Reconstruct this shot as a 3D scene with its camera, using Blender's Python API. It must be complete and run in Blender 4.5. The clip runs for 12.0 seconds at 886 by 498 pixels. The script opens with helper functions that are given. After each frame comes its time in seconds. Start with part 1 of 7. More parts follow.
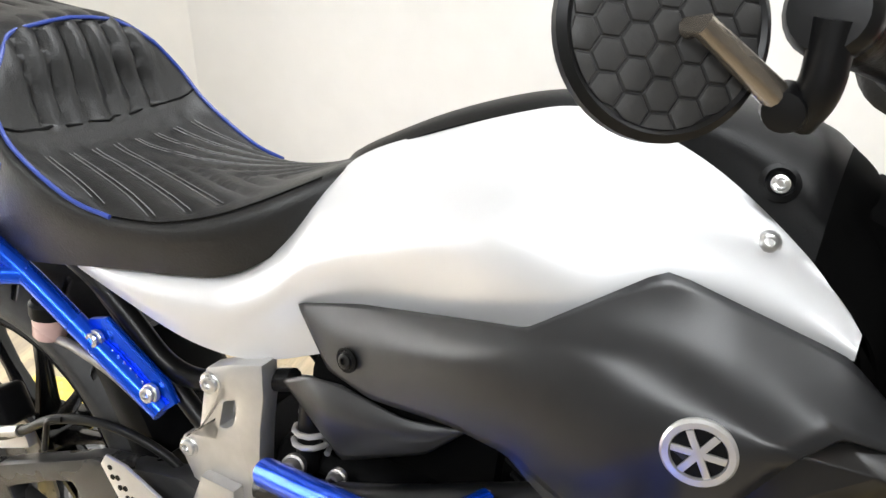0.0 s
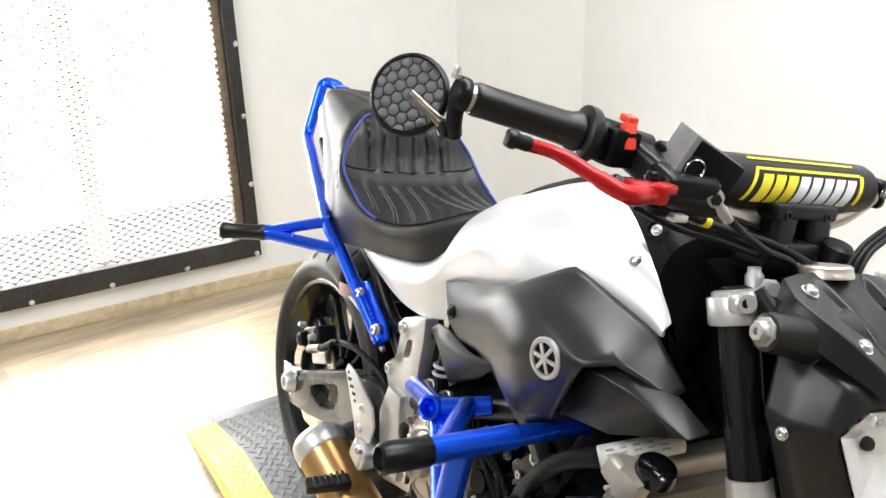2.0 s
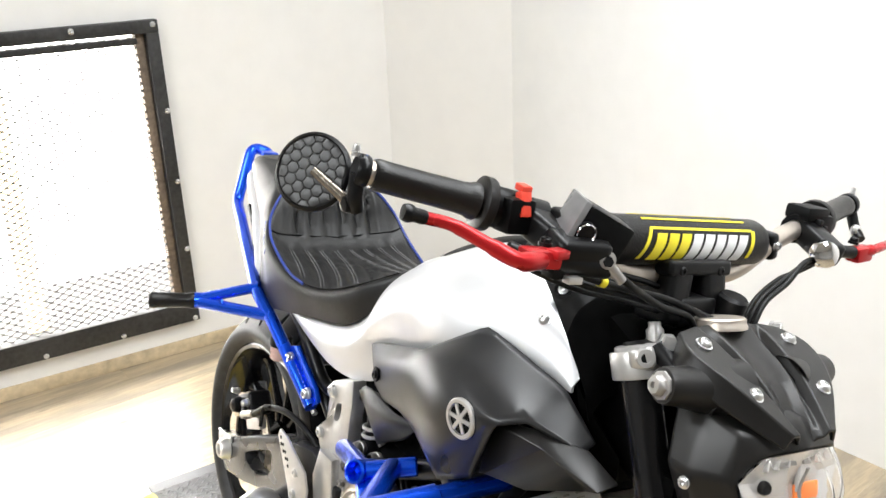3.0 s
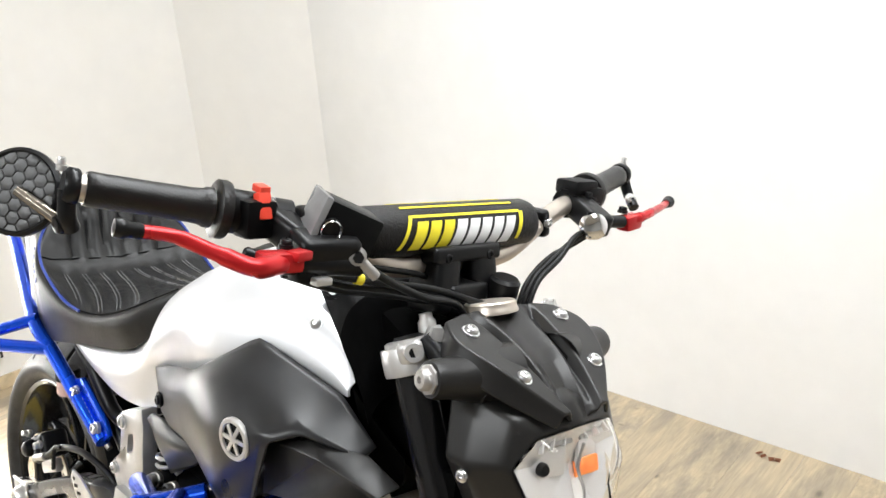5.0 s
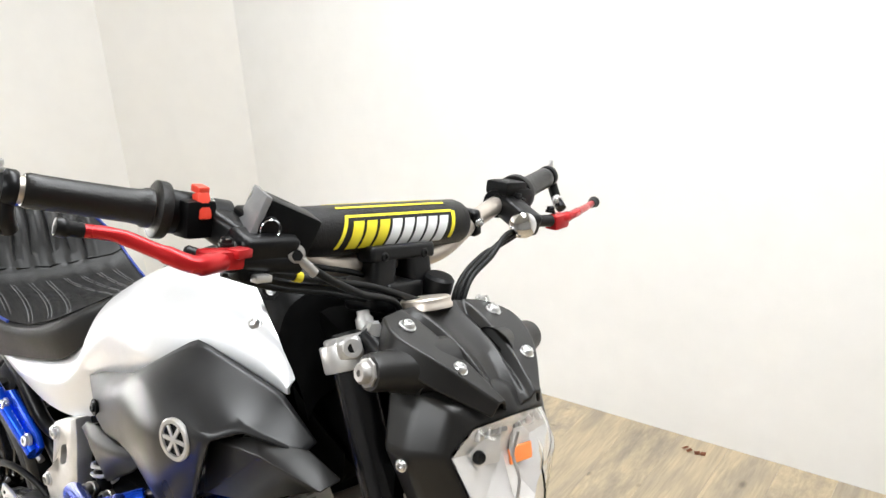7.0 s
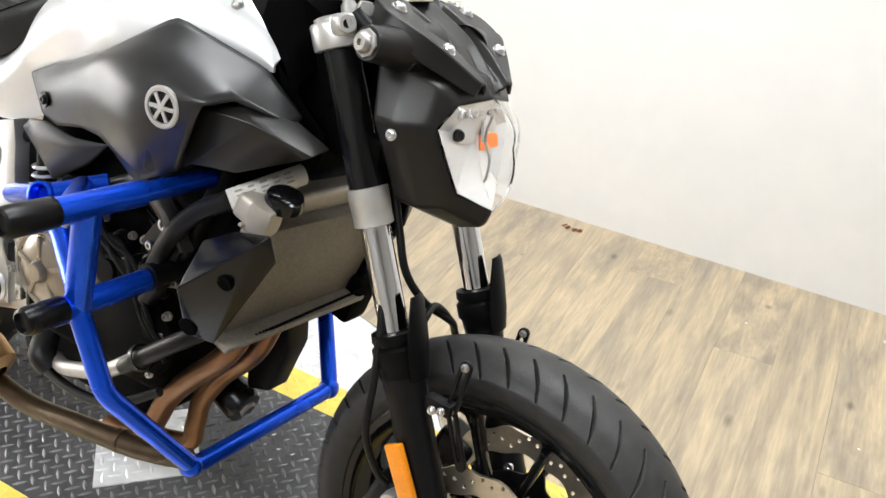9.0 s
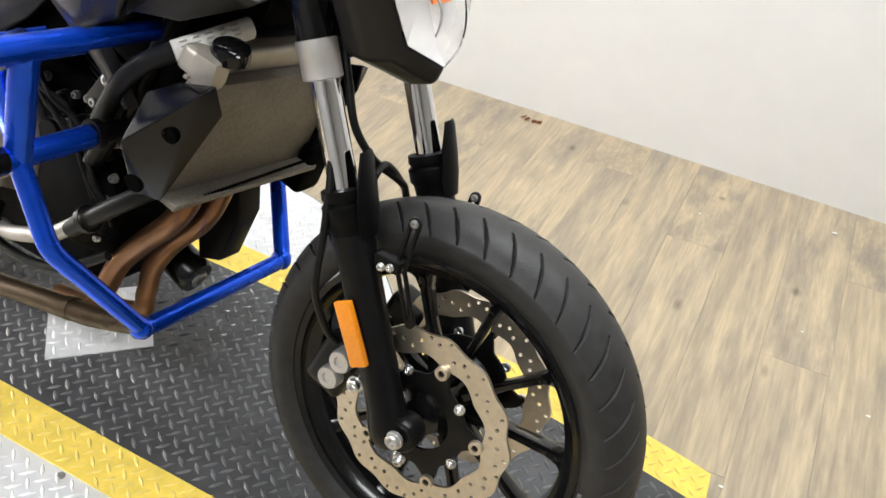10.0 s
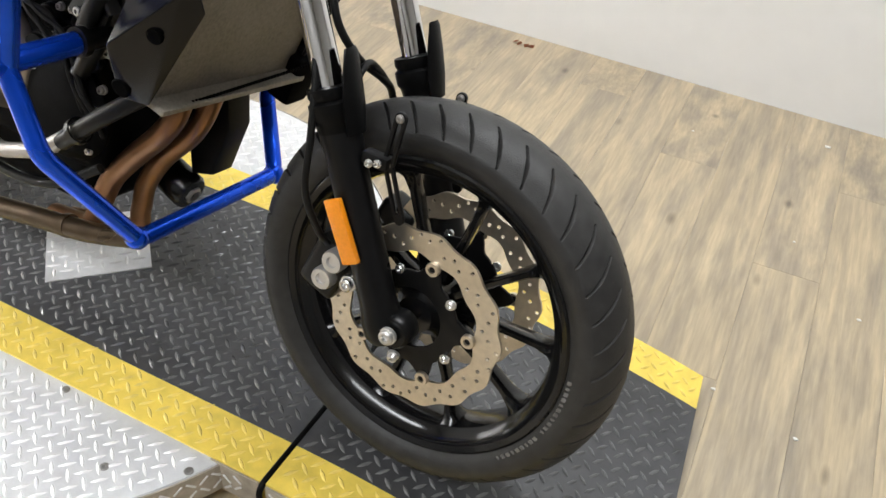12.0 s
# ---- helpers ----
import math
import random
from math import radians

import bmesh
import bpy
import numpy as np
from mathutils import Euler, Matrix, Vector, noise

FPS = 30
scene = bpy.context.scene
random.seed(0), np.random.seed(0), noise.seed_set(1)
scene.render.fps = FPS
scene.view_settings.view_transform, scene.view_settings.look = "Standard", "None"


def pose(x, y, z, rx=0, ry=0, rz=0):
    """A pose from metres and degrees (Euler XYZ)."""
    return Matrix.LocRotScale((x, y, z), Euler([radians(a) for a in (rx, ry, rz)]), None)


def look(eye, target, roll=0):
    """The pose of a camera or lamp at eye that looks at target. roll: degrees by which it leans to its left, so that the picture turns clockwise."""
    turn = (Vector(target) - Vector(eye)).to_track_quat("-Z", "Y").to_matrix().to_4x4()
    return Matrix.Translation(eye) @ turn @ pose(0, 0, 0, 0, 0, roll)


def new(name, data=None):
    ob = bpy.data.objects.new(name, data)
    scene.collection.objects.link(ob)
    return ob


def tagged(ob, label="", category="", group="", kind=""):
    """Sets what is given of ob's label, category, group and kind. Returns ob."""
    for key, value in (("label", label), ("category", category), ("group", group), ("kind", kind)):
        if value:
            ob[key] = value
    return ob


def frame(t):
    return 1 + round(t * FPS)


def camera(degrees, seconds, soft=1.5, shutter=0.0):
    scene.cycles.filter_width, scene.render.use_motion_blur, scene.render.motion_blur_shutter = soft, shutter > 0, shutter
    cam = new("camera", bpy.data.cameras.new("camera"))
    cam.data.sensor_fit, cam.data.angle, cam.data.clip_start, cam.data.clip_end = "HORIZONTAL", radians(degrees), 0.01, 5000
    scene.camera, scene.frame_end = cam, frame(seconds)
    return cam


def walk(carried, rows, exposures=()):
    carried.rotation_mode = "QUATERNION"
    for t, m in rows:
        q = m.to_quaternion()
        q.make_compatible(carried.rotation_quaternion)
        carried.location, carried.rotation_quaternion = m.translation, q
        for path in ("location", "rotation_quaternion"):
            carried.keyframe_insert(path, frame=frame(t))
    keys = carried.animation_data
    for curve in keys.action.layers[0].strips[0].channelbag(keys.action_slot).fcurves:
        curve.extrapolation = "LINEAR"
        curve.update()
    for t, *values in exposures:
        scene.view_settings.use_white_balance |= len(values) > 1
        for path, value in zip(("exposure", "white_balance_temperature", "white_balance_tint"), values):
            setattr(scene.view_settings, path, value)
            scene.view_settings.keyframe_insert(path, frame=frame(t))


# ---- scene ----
cam = camera(52.5, 12.0)
PATH = [
    (0, (1.011, -0.532, 1.409), (0.209, 0.949, 0.33), 1.2),
    (0.5, (1.154, -0.639, 1.415), (0.018, 0.696, 0.454), -1.0),
    (1, (1.344, -0.715, 1.461), (0.004, 0.498, 0.603), -0.9),
    (1.5, (1.599, -0.647, 1.485), (0.047, 0.327, 0.684), 0.2),
    (2, (1.732, -0.613, 1.515), (0.116, 0.264, 0.728), -1.5),
    (2.5, (1.765, -0.6, 1.539), (0.153, 0.345, 0.824), -2.7),
    (3, (1.779, -0.585, 1.544), (0.186, 0.411, 0.859), -2.4),
    (3.5, (1.786, -0.548, 1.534), (0.25, 0.513, 0.818), -3.1),
    (3.7, (1.786, -0.535, 1.532), (0.267, 0.552, 0.817), -3.6),
    (5.5, (1.812, -0.452, 1.522), (0.476, 0.856, 0.812), -4.9),
    (6, (1.817, -0.441, 1.525), (0.514, 0.905, 0.827), -5.1),
    (6.5, (1.823, -0.448, 1.526), (0.531, 0.915, 0.837), -4.6),
    (6.7, (1.828, -0.46, 1.525), (0.528, 0.896, 0.838), -4.5),
    (8.3, (1.795, -0.718, 1.449), (0.803, 0.786, 0.581), 2.6),
    (8.5, (1.794, -0.718, 1.433), (0.822, 0.776, 0.524), 2.9),
    (9, (1.788, -0.72, 1.396), (0.877, 0.73, 0.363), 4.0),
    (9.5, (1.805, -0.725, 1.367), (0.97, 0.7, 0.24), 4.8),
    (10, (1.825, -0.737, 1.336), (1.051, 0.674, 0.149), 6.5),
    (10.5, (1.843, -0.76, 1.295), (1.147, 0.623, 0.03), 7.8),
    (11, (1.871, -0.8, 1.264), (1.217, 0.567, -0.042), 7.8),
    (11.5, (1.881, -0.816, 1.251), (1.249, 0.535, -0.081), 8.4),
    (12, (1.873, -0.773, 1.292), (1.138, 0.581, 0.017), 5.1),
]
walk(cam, [(t, look(eye, target, roll)) for t, eye, target, roll in PATH],
     [(0, 0.0), (6.5, 0.0), (8.5, 0.06), (9.5, -0.03), (10.5, -0.14), (11.0, -0.18), (12.0, -0.25)])


# ---------- light ----------
world = bpy.data.worlds.new("world")
scene.world = world
world.use_nodes = True
wn = world.node_tree.nodes
sky = wn.new("ShaderNodeTexSky")
sky.sky_type, sky.sun_disc = "NISHITA", False
sky.sun_elevation, sky.sun_rotation = radians(40), radians(120)
world.node_tree.links.new(sky.outputs["Color"], wn["Background"].inputs["Color"])
wn["Background"].inputs["Strength"].default_value = 0.1


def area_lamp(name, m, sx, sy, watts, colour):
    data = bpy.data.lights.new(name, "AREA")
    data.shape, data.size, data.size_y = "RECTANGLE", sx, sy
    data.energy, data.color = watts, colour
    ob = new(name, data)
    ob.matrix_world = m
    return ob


# daylight falling in through the meshed window
area_lamp("window_daylight", look((-2.5, -0.45, 1.85), (0.6, -0.35, 0.35)), 3.0, 1.2, 560, (0.97, 0.985, 1.0))
# unseen lamps under the ceiling, added for the room's light from above
area_lamp("ceiling_fill_front", look((1.3, 0.75, 2.72), (1.3, 0.75, 0)), 2.6, 0.5, 88, (0.95, 0.98, 1.0))
area_lamp("ceiling_fill_back", look((0.9, -1.9, 2.72), (0.9, -1.9, 0)), 2.6, 0.5, 98, (0.95, 0.98, 1.0))


# ---------- materials ----------
def material(name, colour, rough=0.5, metal=0.0, scale=40.0, var=0.12, bump=0.0, fine=260.0, rough_var=0.08,
             coat=0.0, spec=0.5, per_object=0.0, stretch=(1, 1, 1)):
    """Painted, moulded or metal surface: two scales of variation in colour and gloss, with a fine relief."""
    m = bpy.data.materials.new(name)
    m.use_nodes = True
    n, l = m.node_tree.nodes, m.node_tree.links
    b = n["Principled BSDF"]
    b.inputs["Metallic"].default_value = metal
    b.inputs["Coat Weight"].default_value = coat
    b.inputs["Coat Roughness"].default_value = 0.08
    b.inputs["Specular IOR Level"].default_value = spec
    co = n.new("ShaderNodeTexCoord")
    mp = n.new("ShaderNodeMapping")
    mp.inputs["Scale"].default_value = stretch
    l.new(co.outputs["Object"], mp.inputs["Vector"])
    big, small = n.new("ShaderNodeTexNoise"), n.new("ShaderNodeTexNoise")
    big.inputs["Scale"].default_value, big.inputs["Detail"].default_value = scale * 0.2, 4
    small.inputs["Scale"].default_value, small.inputs["Detail"].default_value = scale * 2.0, 3
    for t in (big, small):
        l.new(mp.outputs["Vector"], t.inputs["Vector"])
    add = n.new("ShaderNodeMath")
    add.operation = "ADD"
    l.new(big.outputs["Fac"], add.inputs[0])
    l.new(small.outputs["Fac"], add.inputs[1])
    ran = n.new("ShaderNodeMapRange")
    ran.inputs["From Min"].default_value, ran.inputs["From Max"].default_value = 0.6, 1.4
    ran.inputs["To Min"].default_value, ran.inputs["To Max"].default_value = 1 - var, 1 + var
    l.new(add.outputs[0], ran.inputs["Value"])
    value = ran.outputs["Result"]
    if per_object:
        info = n.new("ShaderNodeObjectInfo")
        r2 = n.new("ShaderNodeMapRange")
        r2.inputs["To Min"].default_value, r2.inputs["To Max"].default_value = 1 - per_object, 1 + per_object
        l.new(info.outputs["Random"], r2.inputs["Value"])
        mul = n.new("ShaderNodeMath")
        mul.operation = "MULTIPLY"
        l.new(value, mul.inputs[0])
        l.new(r2.outputs["Result"], mul.inputs[1])
        value = mul.outputs[0]
    mix = n.new("ShaderNodeVectorMath")
    mix.operation = "SCALE"
    mix.inputs[0].default_value = colour
    l.new(value, mix.inputs["Scale"])
    l.new(mix.outputs["Vector"], b.inputs["Base Color"])
    rr = n.new("ShaderNodeMapRange")
    rr.inputs["From Min"].default_value, rr.inputs["From Max"].default_value = 0.3, 0.7
    rr.inputs["To Min"].default_value, rr.inputs["To Max"].default_value = max(0.02, rough - rough_var), min(1, rough + rough_var)
    l.new(big.outputs["Fac"], rr.inputs["Value"])
    l.new(rr.outputs["Result"], b.inputs["Roughness"])
    if bump:
        bn, bp = n.new("ShaderNodeTexNoise"), n.new("ShaderNodeBump")
        bn.inputs["Scale"].default_value, bn.inputs["Detail"].default_value = fine, 4
        l.new(mp.outputs["Vector"], bn.inputs["Vector"])
        bp.inputs["Strength"].default_value, bp.inputs["Distance"].default_value = bump, 0.002
        l.new(bn.outputs["Fac"], bp.inputs["Height"])
        l.new(bp.outputs["Normal"], b.inputs["Normal"])
    return m


def glow(name, colour, strength):
    m = bpy.data.materials.new(name)
    m.use_nodes = True
    b = m.node_tree.nodes["Principled BSDF"]
    b.inputs["Base Color"].default_value = (*colour, 1)
    b.inputs["Emission Color"].default_value = (*colour, 1)
    b.inputs["Emission Strength"].default_value = strength
    return m


def clear(name, colour=(1, 1, 1), rough=0.03):
    m = bpy.data.materials.new(name)
    m.use_nodes = True
    b = m.node_tree.nodes["Principled BSDF"]
    b.inputs["Base Color"].default_value = (*colour, 1)
    b.inputs["Transmission Weight"].default_value = 1.0
    b.inputs["Roughness"].default_value = rough
    b.inputs["IOR"].default_value = 1.3
    return m


def wood():
    """Weathered pale vinyl plank: long streaks, knots and grey patches, different on each plank."""
    m = bpy.data.materials.new("plank")
    m.use_nodes = True
    n, l = m.node_tree.nodes, m.node_tree.links
    b = n["Principled BSDF"]
    co, info, mp = n.new("ShaderNodeTexCoord"), n.new("ShaderNodeObjectInfo"), n.new("ShaderNodeMapping")
    com = n.new("ShaderNodeCombineXYZ")
    for i, k in enumerate((37.0, 91.0, 13.0)):
        mul = n.new("ShaderNodeMath")
        mul.operation = "MULTIPLY"
        mul.inputs[1].default_value = k
        l.new(info.outputs["Random"], mul.inputs[0])
        l.new(mul.outputs[0], com.inputs[i])
    l.new(co.outputs["Object"], mp.inputs["Vector"])
    l.new(com.outputs[0], mp.inputs["Location"])
    mp.inputs["Scale"].default_value = (1.0, 0.07, 1.0)
    streak, patch, fine = (n.new("ShaderNodeTexNoise") for _ in range(3))
    pm = n.new("ShaderNodeMapping")
    pm.inputs["Scale"].default_value = (1.0, 0.2, 1.0)
    l.new(co.outputs["Object"], pm.inputs["Vector"])
    l.new(com.outputs[0], pm.inputs["Location"])
    for t, s, d, src in ((streak, 26, 8, mp), (patch, 11, 6, pm), (fine, 150, 6, mp)):
        t.inputs["Scale"].default_value, t.inputs["Detail"].default_value = s, d
        l.new(src.outputs["Vector"], t.inputs["Vector"])
    streak.inputs["Distortion"].default_value = 0.5
    streak.inputs["Roughness"].default_value = 0.62
    patch.inputs["Roughness"].default_value = 0.62
    ramp = n.new("ShaderNodeValToRGB")
    e = ramp.color_ramp.elements
    e[0].position, e[0].color = 0.24, (0.30, 0.245, 0.180, 1)
    e[1].position, e[1].color = 0.68, (0.545, 0.435, 0.282, 1)
    k = e.new(0.42)
    k.color = (0.385, 0.311, 0.211, 1)
    k = e.new(0.54)
    k.color = (0.475, 0.380, 0.248, 1)
    l.new(streak.outputs["Fac"], ramp.inputs["Fac"])
    grey = n.new("ShaderNodeMix")
    grey.data_type = "RGBA"
    grey.inputs["B"].default_value = (0.215, 0.186, 0.152, 1)
    pr = n.new("ShaderNodeMapRange")
    pr.inputs["From Min"].default_value, pr.inputs["From Max"].default_value = 0.43, 0.64
    pr.inputs["To Max"].default_value = 0.62
    l.new(patch.outputs["Fac"], pr.inputs["Value"])
    l.new(pr.outputs["Result"], grey.inputs["Factor"])
    l.new(ramp.outputs["Color"], grey.inputs["A"])
    # small dark knots, drawn out along the board
    kp, knot, kr = n.new("ShaderNodeMapping"), n.new("ShaderNodeTexVoronoi"), n.new("ShaderNodeMapRange")
    kp.inputs["Scale"].default_value = (1.0, 0.38, 1.0)
    l.new(co.outputs["Object"], kp.inputs["Vector"])
    l.new(com.outputs[0], kp.inputs["Location"])
    knot.inputs["Scale"].default_value = 9.0
    l.new(kp.outputs["Vector"], knot.inputs["Vector"])
    kr.inputs["From Min"].default_value, kr.inputs["From Max"].default_value = 0.03, 0.12
    kr.inputs["To Min"].default_value, kr.inputs["To Max"].default_value = 0.45, 1.0
    l.new(knot.outputs["Distance"], kr.inputs["Value"])
    tone = n.new("ShaderNodeMapRange")
    tone.inputs["To Min"].default_value, tone.inputs["To Max"].default_value = 0.95, 1.05
    l.new(info.outputs["Random"], tone.inputs["Value"])
    fin = n.new("ShaderNodeMapRange")
    fin.inputs["From Min"].default_value, fin.inputs["From Max"].default_value = 0.3, 0.7
    fin.inputs["To Min"].default_value, fin.inputs["To Max"].default_value = 0.87, 1.11
    l.new(fine.outputs["Fac"], fin.inputs["Value"])
    mul = n.new("ShaderNodeMath")
    mul.operation = "MULTIPLY"
    l.new(tone.outputs["Result"], mul.inputs[0])
    l.new(fin.outputs["Result"], mul.inputs[1])
    dark = n.new("ShaderNodeMath")
    dark.operation = "MULTIPLY"
    l.new(mul.outputs[0], dark.inputs[0])
    l.new(kr.outputs["Result"], dark.inputs[1])
    mul = dark
    out = n.new("ShaderNodeVectorMath")
    out.operation = "SCALE"
    l.new(grey.outputs["Result"], out.inputs[0])
    l.new(mul.outputs[0], out.inputs["Scale"])
    l.new(out.outputs["Vector"], b.inputs["Base Color"])
    b.inputs["Roughness"].default_value = 0.33
    b.inputs["Coat Weight"].default_value = 0.35
    b.inputs["Coat Roughness"].default_value = 0.3
    bp = n.new("ShaderNodeBump")
    bp.inputs["Strength"].default_value, bp.inputs["Distance"].default_value = 0.15, 0.002
    l.new(fine.outputs["Fac"], bp.inputs["Height"])
    l.new(bp.outputs["Normal"], b.inputs["Normal"])
    return m


WALL = material("wall_paint", (0.80, 0.785, 0.755), 0.6, scale=6, var=0.03, bump=0.15, fine=180)
WALL_DARK = material("closing_wall_dark", (0.30, 0.295, 0.29), 0.6, scale=6, var=0.06, bump=0.12, fine=180)
WALL_FAR = material("wall_paint_cool", (0.82, 0.815, 0.80), 0.55, scale=6, var=0.03, bump=0.12, fine=180)
CEIL = material("ceiling_paint", (0.5, 0.5, 0.49), 0.7, scale=6, var=0.03)
TAN_STRIP = material("tan_foot_strip", (0.56, 0.45, 0.29), 0.8, scale=14, var=0.35)
PLANK = wood()
GAP = material("plank_gap", (0.30, 0.245, 0.17), 0.9, scale=30)
DECK = material("grey_deck_paint", (0.062, 0.0625, 0.066), 0.38, scale=14, var=0.45, bump=0.25, fine=400)
DECK_LUG = material("grey_deck_lug", (0.155, 0.155, 0.158), 0.32, spec=0.55, metal=0.2, scale=30, var=0.55)
SKIRT = material("dirty_galvanised_skirt", (0.46, 0.41, 0.34), 0.5, metal=0.3, scale=20, var=0.35, bump=0.2, fine=260)
YELLOW = material("yellow_stripe_paint", (0.86, 0.64, 0.11), 0.45, scale=16, var=0.22, bump=0.2, fine=350)
YELLOW_LUG = material("yellow_stripe_lug", (0.88, 0.67, 0.16), 0.45, scale=40, var=0.2)
GALV = material("galvanised_plate", (0.74, 0.745, 0.755), 0.42, metal=0.25, scale=18, var=0.15, bump=0.15, fine=300)
GALV_LUG = material("galvanised_lug", (0.82, 0.82, 0.825), 0.36, metal=0.3, scale=30, var=0.15)
FRAME_STEEL = material("dark_steel_frame", (0.035, 0.034, 0.033), 0.45, metal=0.4, scale=30, var=0.5, bump=0.2)
FRAME_RUST = material("worn_brown_steel", (0.16, 0.12, 0.085), 0.6, metal=0.2, scale=30, var=0.6, bump=0.3)
MESH_METAL = material("expanded_metal", (0.16, 0.155, 0.145), 0.5, metal=0.5, scale=60)
OUTSIDE = glow("bright_outdoors", (1.0, 0.995, 0.985), 7.0)
# the post's sunlight is put in as a glow of its own
POST = glow("glowing_tan_post", (1.0, 0.86, 0.66), 1.0)
YARD = material("grey_yard_ground", (0.11, 0.108, 0.105), 0.9, scale=30, var=0.3, bump=0.3)
LEAF = material("dry_leaf", (0.30, 0.12, 0.06), 0.8, scale=80, var=0.4)
FLECK = material("white_fleck", (0.75, 0.74, 0.7), 0.7, scale=80)

SILVER = material("silver_tank_paint", (0.74, 0.745, 0.76), 0.42, metal=0.5, scale=10, var=0.04, rough_var=0.04, coat=0.4)
CHARCOAL = material("charcoal_plastic", (0.023, 0.023, 0.024), 0.37, metal=0.12, scale=14, var=0.25, rough_var=0.10, spec=0.40, bump=0.06, fine=900)
BLACK = material("black_plastic", (0.004, 0.004, 0.0042), 0.40, scale=20, var=0.3, bump=0.12, fine=600, spec=0.11)
HOOD = material("satin_black_hood", (0.012, 0.0112, 0.0108), 0.36, metal=0.1, scale=16, var=0.25, rough_var=0.08, bump=0.06, fine=800, spec=0.42)
SATIN = material("satin_black_metal", (0.007, 0.007, 0.0075), 0.34, metal=0.3, scale=24, var=0.25, bump=0.05, spec=0.3)
GLOSS = material("gloss_black_paint", (0.006, 0.006, 0.0065), 0.16, scale=20, var=0.2, coat=0.25, spec=0.3)
RUBBER = material("tyre_rubber", (0.030, 0.0292, 0.0288), 0.46, scale=26, var=0.4, bump=0.3, fine=500, spec=0.3)
GRIP = material("grip_rubber", (0.008, 0.0072, 0.0068), 0.30, scale=30, var=0.25, bump=0.25, fine=420, spec=0.3)
LEATHER = material("black_leather", (0.013, 0.0128, 0.0128), 0.38, scale=30, var=0.25, bump=0.3, fine=420, spec=0.36)
VINYL = material("black_vinyl", (0.011, 0.0105, 0.0105), 0.38, scale=30, var=0.2, bump=0.45, fine=420, spec=0.25)
THREAD = material("grey_thread", (0.15, 0.15, 0.153), 0.7, scale=200)
PIPING = material("blue_piping", (0.02, 0.045, 0.25), 0.35, scale=60)
BLUE = material("blue_powder_coat", (0.003, 0.085, 0.80), 0.24, metal=0.72, scale=18, var=0.15, rough_var=0.06, coat=0.22)
MC_LID = material("pale_grey_lid", (0.24, 0.24, 0.245), 0.34, metal=0.4, scale=30, var=0.2, bump=0.08)
RED = material("red_anodised", (0.47, 0.013, 0.016), 0.27, metal=0.5, scale=30, var=0.15)
RED_PLASTIC = material("red_plastic", (0.78, 0.06, 0.03), 0.4, scale=40)
ALU = material("cast_aluminium", (0.62, 0.61, 0.6), 0.36, metal=0.75, scale=24, var=0.12, bump=0.1, fine=350)
ALU_DARK = material("dull_aluminium", (0.36, 0.345, 0.33), 0.42, metal=0.8, scale=24, var=0.2, bump=0.15)
TITAN = material("titanium_bar", (0.56, 0.5, 0.44), 0.34, metal=0.8, scale=24, var=0.1)
CHROME = material("chrome", (0.86, 0.86, 0.87), 0.07, metal=1.0, scale=20, var=0.03, rough_var=0.03)
BOLT = material("zinc_bolt", (0.68, 0.68, 0.68), 0.28, metal=0.9, scale=60, var=0.15)
SWING = material("grey_swingarm_paint", (0.030, 0.030, 0.031), 0.30, metal=0.25, scale=20, var=0.15, bump=0.1)
DISC = material("brake_disc_steel", (0.72, 0.65, 0.545), 0.36, metal=0.93, scale=50, var=0.15)
GOLD = material("gold_silencer", (0.48, 0.29, 0.115), 0.32, metal=0.8, scale=16, var=0.15)
HEADER = material("heated_steel", (0.24, 0.125, 0.062), 0.3, metal=0.75, scale=10, var=0.3)
HEADER_TAN = material("tan_heated_steel", (0.085, 0.058, 0.034), 0.34, metal=0.7, scale=22, var=0.3)
CORE = material("radiator_core", (0.25, 0.225, 0.19), 0.6, metal=0.4, scale=90, var=0.3, bump=0.4, fine=900)
ALU_RAW = material("dusty_bare_aluminium", (0.50, 0.46, 0.40), 0.5, metal=0.55, scale=20, var=0.16, bump=0.12, fine=300)
SHROUD = material("black_moulded_shroud", (0.0035, 0.0035, 0.0045), 0.22, scale=20, var=0.3, bump=0.08, fine=500, spec=0.30)
BLACK_GLOSSY = material("shiny_black_plastic", (0.004, 0.004, 0.0043), 0.2, scale=20, var=0.2, spec=0.4)
# near-black inner plastic; the deep shade of the gaps is put into this colour
DEEP = material("inner_black_with_shade", (0.002, 0.002, 0.002), 0.7, scale=20, var=0.3, spec=0.02)
ENGINE = material("dark_engine_case", (0.004, 0.004, 0.0042), 0.55, metal=0.0, scale=26, var=0.4, bump=0.2, spec=0.04)
CASE = material("bronze_engine_cover", (0.30, 0.262, 0.218), 0.32, metal=0.85, scale=26, var=0.2, bump=0.1)
AMBER = material("amber_reflector", (0.85, 0.28, 0.01), 0.18, scale=120, var=0.12, bump=0.3, fine=500, coat=0.6)
ORANGE = material("orange_reflector", (0.9, 0.24, 0.06), 0.3, scale=60)
PAD_YELLOW = material("pad_yellow", (0.85, 0.72, 0.03), 0.5, scale=60, var=0.06)
PAD_WHITE = material("pad_white", (0.82, 0.82, 0.82), 0.5, scale=60, var=0.06)
WHITE = material("white_plastic", (0.8, 0.8, 0.81), 0.35, scale=20, var=0.04)
PINK = material("pale_pink_fluid_cup", (0.62, 0.42, 0.38), 0.3, scale=40)
PAPER = material("silver_warning_sticker", (0.78, 0.76, 0.72), 0.4, metal=0.1, scale=40, var=0.15)
